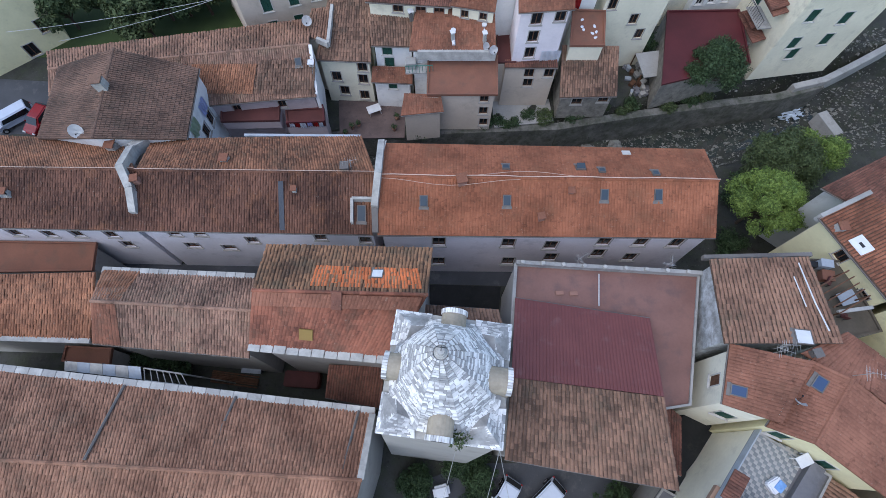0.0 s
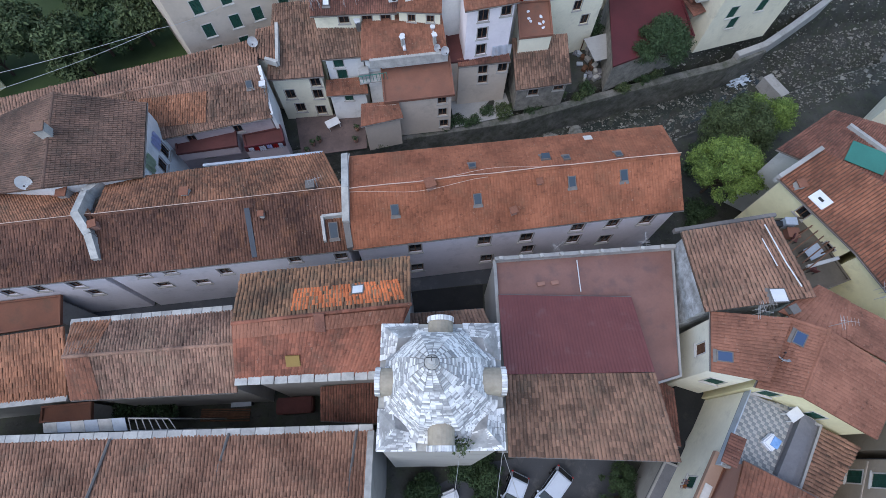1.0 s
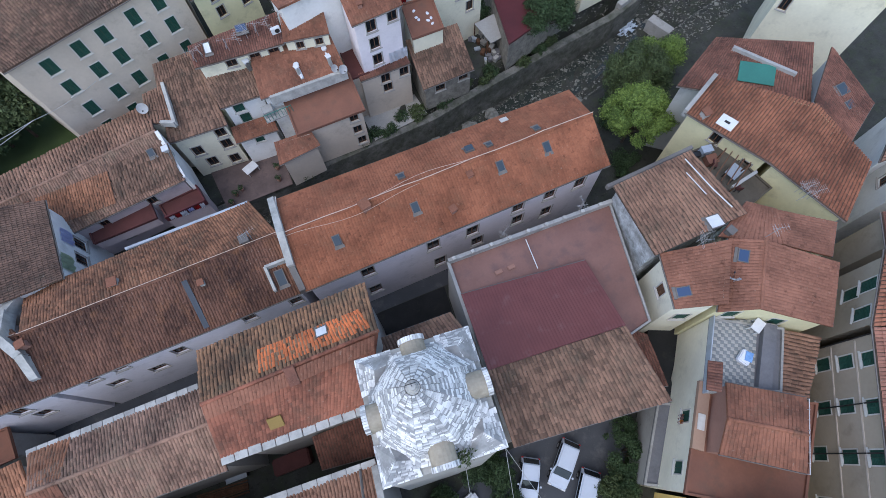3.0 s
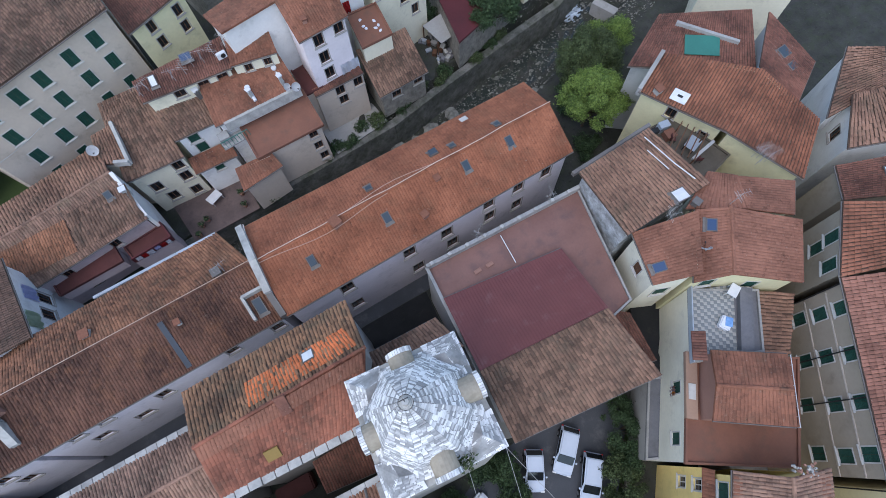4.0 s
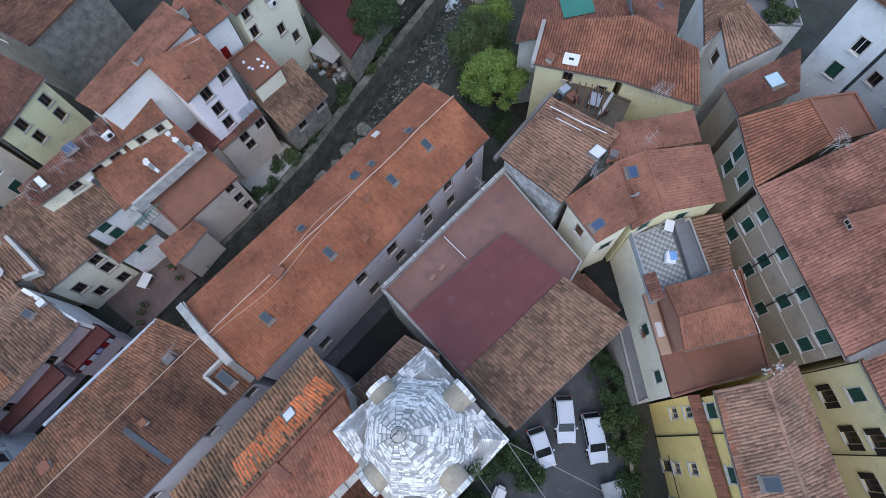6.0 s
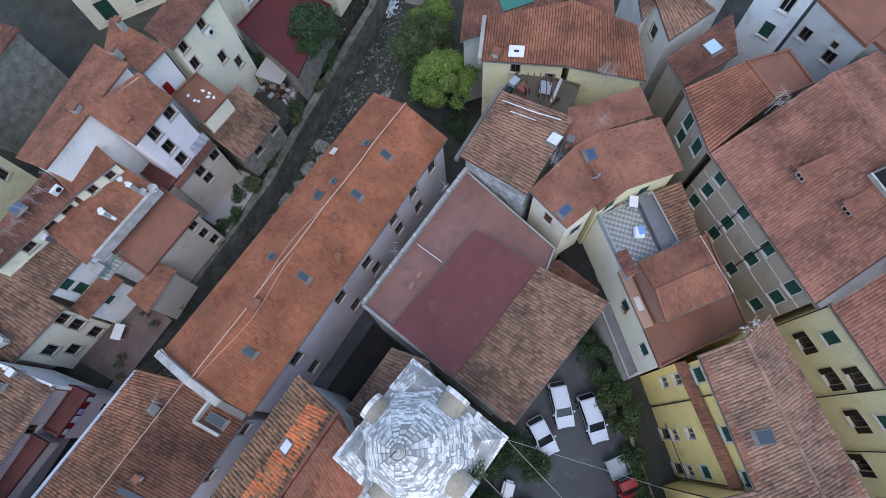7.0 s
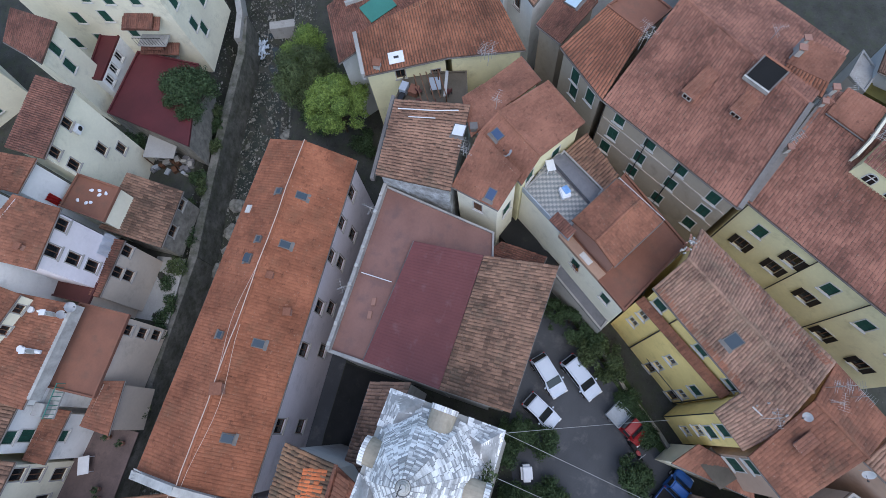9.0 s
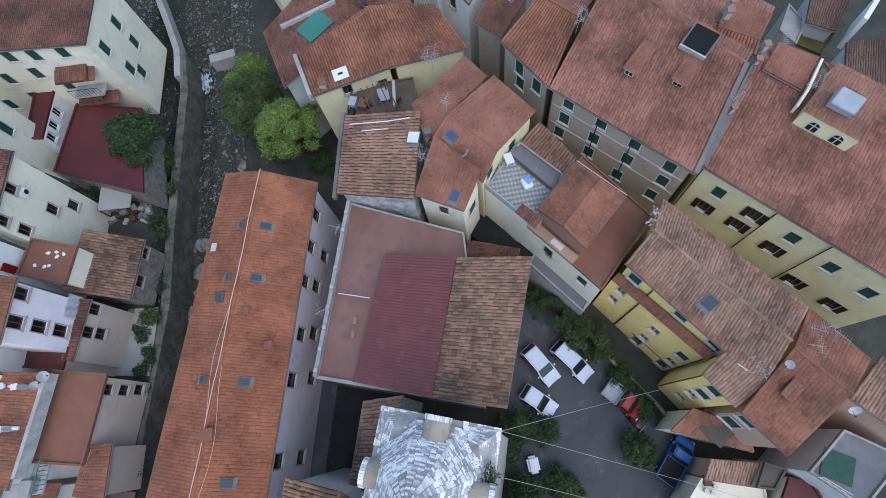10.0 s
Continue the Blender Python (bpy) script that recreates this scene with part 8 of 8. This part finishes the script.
part("engine", boxed(-0.25, 0.25, -0.16, 0.16, 0.28, 0.62, None, 0.04), "dark_metal", mb)
part("handlebar", rod(bmesh.new(), (-0.5, -0.4, 1.0), (-0.5, 0.4, 1.0), 0.025), "pale_metal", mb)
part("fork", rod(bmesh.new(), (-0.65, 0, 0.3), (-0.48, 0, 1.0), 0.035), "pale_metal", mb)
for i, (x, y, rr, hh, mt) in enumerate(((12.92, -6.43, 1.1, 1.7, "leaf_dark"), (12.13, -8.34, 1.3, 2.3, "leaf_dark"), (11.24, -9.85, 1.2, 2.2, "leaf_dark"), (10.29, -9.42, 1.0, 2.0, "leaf"), (9.79, -11.03, 1.3, 2.6, "leaf"),
                                         (8.53, -12.05, 0.9, 1.4, "leaf"), (6.43, -13.64, 0.7, 0.8, "leaf_dark"), (4.89, -14.73, 0.7, 0.8, "leaf_dark"), (3.85, -15.60, 0.6, 0.7, "leaf_dark"), (0.71, -14.24, 1.1, 1.6, "leaf_dark"), (0.12, -15.00, 0.8, 1.2, "leaf_dark"),
                                         (2.13, -4.32, 1.2, 1.9, "leaf_dark"), (2.0, -6.4, 0.95, 1.6, "leaf_dark"), (0.37, -3.6, 0.8, 1.3, "leaf_dark"), (-2.13, -7.59, 0.9, 0.8, "leaf_dark"), (-2.98, -8.73, 0.9, 0.7, "leaf"), (-3.06, -4.68, 1.0, 1.0, "leaf_dark"),
                                         (-2.9, -4.70, 0.9, 1.4, "leaf_dark"), (2.33, -4.85, 0.9, 1.4, "leaf_dark"))):
    shrub("leafy green shrub in the strip beside the car park", x, y, 0, blobs_for(rr * 1.25, rr * 1.25, 0.5, hh * 1.35, 9, 0.62, 50 + i), 5000, 0.09, mt, 50 + i)
gb = part("covered_cart", boxed(-0.7, 0.7, -0.5, 0.5, 0, 0.9, None, 0.2), "cloth_white", None)
gb.matrix_basis = pose(-0.95, -5.65, 0, 0, 0, 12)
tagged(gb, "small cart under a white sheet in the garden", "cart")
tagged(wall_along(None, "garden_wall", [(13.70, -8.89, 0.5), (7.62, -13.43, 0.5), (4.35, -16.63, 0.5), (1.64, -18.74, 0.5)], 0.3, 0.1, 0.6, "stone"), "low stone wall behind the hedge", "wall", kind="structure")
for a, b, sag in (((2.5, -1.6, 18.2), (-2.91, -22.26, 4), 0.8), ((0.3, -1.3, 18.2), (-5.48, -20.52, 4), 0.8), ((2.5, -1.6, 18.2), (5.13, -14.13, 8.5), 0.5)):
    A, B = Vector(a), Vector(b)
    w = wire("overhead_wire", [tuple(A.lerp(B, i / 16) - Vector((0, 0, sag * 4 * (i / 16) * (1 - i / 16)))) for i in range(17)], 0.014, "pale_metal")
    tagged(w, "thin pale overhead wire from the tower", "wire", "overhead wires")
for a, b in (((-42.0, 37.0, 9.0), (-21.77, 40.33, 9.0)), ((-36.5, 35.6, 9.0), (-21.77, 40.33, 9.0)), ((-21.77, 40.33, 9.0), (-15.5, 41.7, 9.3))):
    A, B = Vector(a), Vector(b)
    w = wire("overhead_wire", [tuple(A.lerp(B, i / 12) - Vector((0, 0, 1.2 * (i / 12) * (1 - i / 12)))) for i in range(13)], 0.02, "pale_metal")
    tagged(w, "thin pale overhead wire behind the row houses", "wire", "overhead wires")

# ---- trees and garden greenery ----
tree("large tree with dense dark green crown by the stream", 29.06, 34.06, -0.5, blobs_for(2.6, 2.4, 3, 6.6, 22, 1.1, 1), 30000, 0.11, "leaf_dark", 3.0, 1)
tree("bright green bushy tree beside the row house end", 29.68, 17.81, -1, blobs_for(3.0, 2.9, 4, 8.4, 28, 1.0, 2), 52000, 0.1, "leaf_bright", 3.5, 2)
tree("olive green tree leaning over the stream", 33.74, 22.89, -3, blobs_for(3.5, 2.9, 4, 9.0, 30, 1.1, 3), 44000, 0.1, "leaf", 4.5, 3)
tree("pale green tree behind the olive one", 37.02, 23.77, -2, blobs_for(2.2, 2.0, 4, 7.6, 14, 1.0, 9), 20000, 0.1, "leaf_bright", 3.5, 9)
shrub("dark bush at the house end", 28.39, 15.31, -0.5, blobs_for(1.4, 1.2, 0.5, 2.0, 8, 0.7, 71), 2500, 0.12, "leaf_dark", 71)
shrub("bushy shrub in the yard", 22.99, 40.27, 0, blobs_for(1.6, 1.6, 1.0, 3.0, 8, 0.8, 72), 3500, 0.13, "leaf_dark", 72)
for i, (x, y) in enumerate(((7.95, 30.64), (-2.39, 29.62), (9.91, 31.51), (25.82, 31.91), (14.84, 31.26), (11.70, 31.51), (6.55, 30.79), (20.64, 31.72), (5.13, 30.47), (11.74, 30.92), (28.24, 32.73), (29.93, 33.11), (25.84, 33.12), (18.14, 32.42), (21.58, 32.54))):
    shrub("wild shrub on the stream bank", x, y, -0.6, blobs_for(0.8, 0.6, 0.3, 1.0, 6, 0.5, 80 + i), 1100, 0.1, "leaf" if i % 2 else "leaf_dark", 80 + i)
shrub("dense dark shrub under the trees on the bank", 30.43, 21.39, -1, blobs_for(1.8, 1.5, 1.0, 3.2, 10, 0.8, 74), 4000, 0.13, "leaf_dark", 74)
spots = [(-35.28, 60.88), (-32.93, 52.89), (-35.29, 47.12), (-30.02, 47.69), (-27.15, 52.60), (-33.28, 43.69), (-30.04, 59.03), (-43.53, 46.38), (-38.99, 47.47), (-32.09, 47.14), (-27.39, 47.80), (-35.21, 45.55), (-40.53, 59.97), (-40.46, 49.71)]
for i, (x, y) in enumerate(spots):
    tree("dark garden tree behind the row houses", x, y, 0, blobs_for(2.2, 2.2, 2, 4.6 + (i % 3), 10, 1.2, 100 + i), 4200, 0.24, "leaf" if i % 3 else "leaf_dark", 2.2, 100 + i)
lawn = sheet("garden", [(-50, 42), (-14, 44), (-22, 62), (-60, 66), (-70, 48)], 0.05, "grass", "dark garden lawn behind the houses", "lawn")

# terrace between the old house and the villa
zt = CORNERS["cterr"][0][2]
pg = thing("pergola", "dark timber pergola over a roof terrace", "pergola", (29.45, 7.88, zt), turn=25)
for i in range(5):
    part("beam", boxed(-1.5, 1.5, -1.1 + 0.55 * i, -1.02 + 0.55 * i, 2.0, 2.1), "wood", pg)
for sx in (-1.4, 1.4):
    for sy in (-1.05, 1.1):
        part("post", boxed(sx - 0.05, sx + 0.05, sy - 0.05, sy + 0.05, 0, 2.0), "wood", pg)
wt = thing("garden_table", "pale blue garden table on the roof terrace", "table", (30.70, 7.75, zt), turn=15)
part("tabletop", boxed(-0.7, 0.7, -0.5, 0.5, 0.7, 0.75, None, 0.02), "tin", wt)
for sx in (-0.6, 0.6):
    for sy in (-0.4, 0.4):
        part("leg", boxed(sx - 0.03, sx + 0.03, sy - 0.03, sy + 0.03, 0, 0.7), "dark_metal", wt)
for i, (x, y) in enumerate(((28.73, 7.14), (29.86, 9.13), (28.82, 8.94), (30.24, 6.43))):
    ch = thing("garden_chair", "dark red garden chair on the roof terrace", "chair", (x, y, zt), "terrace chairs", 50 * i)
    part("seat", boxed(-0.24, 0.24, -0.24, 0.24, 0.42, 0.47), "flat_dark", ch)
    part("backrest", boxed(-0.24, 0.24, 0.2, 0.25, 0.47, 0.9), "flat_dark", ch)
    for sx in (-0.2, 0.2):
        for sy in (-0.2, 0.2):
            part("leg", boxed(sx - 0.02, sx + 0.02, sy - 0.02, sy + 0.02, 0, 0.42), "dark_metal", ch)
for name, label, x, y, w, d, h, mt in (("cabinet", "grey-green garden cabinet on the roof terrace", 29.87, 10.5, 0.9, 0.6, 0.9, "tin"), ("storage_box", "faded red storage box on the roof terrace", 29.9, 9.6, 0.9, 0.8, 0.6, "flat_red"), ("planter", "dark planter box along the terrace edge", 29.0, 10.6, 1.6, 0.4, 0.5, "dark_metal")):
    bx = thing(name, label, name.replace("_", " "), (x, y, zt), turn=-12)
    part("body", boxed(-w / 2, w / 2, -d / 2, d / 2, 0, h, None, 0.03), mt, bx)
    part("lid", boxed(-w / 2 - 0.03, w / 2 + 0.03, -d / 2 - 0.03, d / 2 + 0.03, h, h + 0.05, None, 0.01), mt, bx)
tagged(wall_along(None, "beam", [(28.63, 6.45, zt + 1.9), (31.23, 6.70, zt + 1.9)], 0.25, 0.12, 0.1, "concrete"), "pale beam across the roof terrace", "beam", kind="structure")
# cream apartment house: canopies and balconies
c = CORNERS["cc"]
for k, (u, z, w, dp) in enumerate(((12.32, 7.71, 3.2, 1.5), (11.67, 4.55, 2.6, 1.2))):
    m = WALL("cc", 0, u, z)
    v = [m @ Vector(p) for p in ((-w / 2, 0, 0.5), (w / 2, 0, 0.5), (w / 2, dp, 0), (-w / 2, dp, 0))]
    sv, sf = slab([tuple(p) for p in v], 0.1)
    cn = obj("canopy", mesh("canopy", sv, sf, "tile_dark"), HOUSES["cc"], "dark red tiled canopy over a balcony")
    obj("tiles", tiles_mesh("tiles", [(v[2], v[3], v[0], v[1])], "tile_dark"), cn, kind="stuff")
    bm = boxed(-w / 2, w / 2, 0.0, dp, -2.4, -2.25)
    bl = part("balcony", bm, "concrete", HOUSES["cc"])
    bl.matrix_basis = m
    for i in range(10):
        x = -w / 2 + 0.05 + (w - 0.1) * i / 9
        part("baluster", rod(bmesh.new(), (x, dp - 0.04, -2.25), (x, dp - 0.04, -1.3), 0.02, 5), "dark_metal", bl)
    part("rail", rod(bmesh.new(), (-w / 2, dp - 0.04, -1.3), (w / 2, dp - 0.04, -1.3), 0.03), "dark_metal", bl)

GARDEN_Z = CORNERS["rgar"][0][2]
# overgrown roof garden and white walls at the far end
for i, (x, y) in enumerate(((50.34, 1.91), (50.32, 0.12), (48.37, -0.23), (49.38, -1.63), (50.64, 3.00), (52.61, 0.65))):
    shrub("weedy green shrub on a roof garden", x, y, GARDEN_Z, blobs_for(0.9, 0.8, 0.2, 0.7, 6, 0.4, 300 + i), 900, 0.11, "leaf" if i % 2 else "leaf_dark", 300 + i)

# ---- set the whole plan on its slope ----
for ob in list(scene.objects):
    if ob.parent is None and ob.type in {"MESH", "EMPTY", "CURVE"}:
        ob.matrix_basis = SLOPE @ ob.matrix_basis
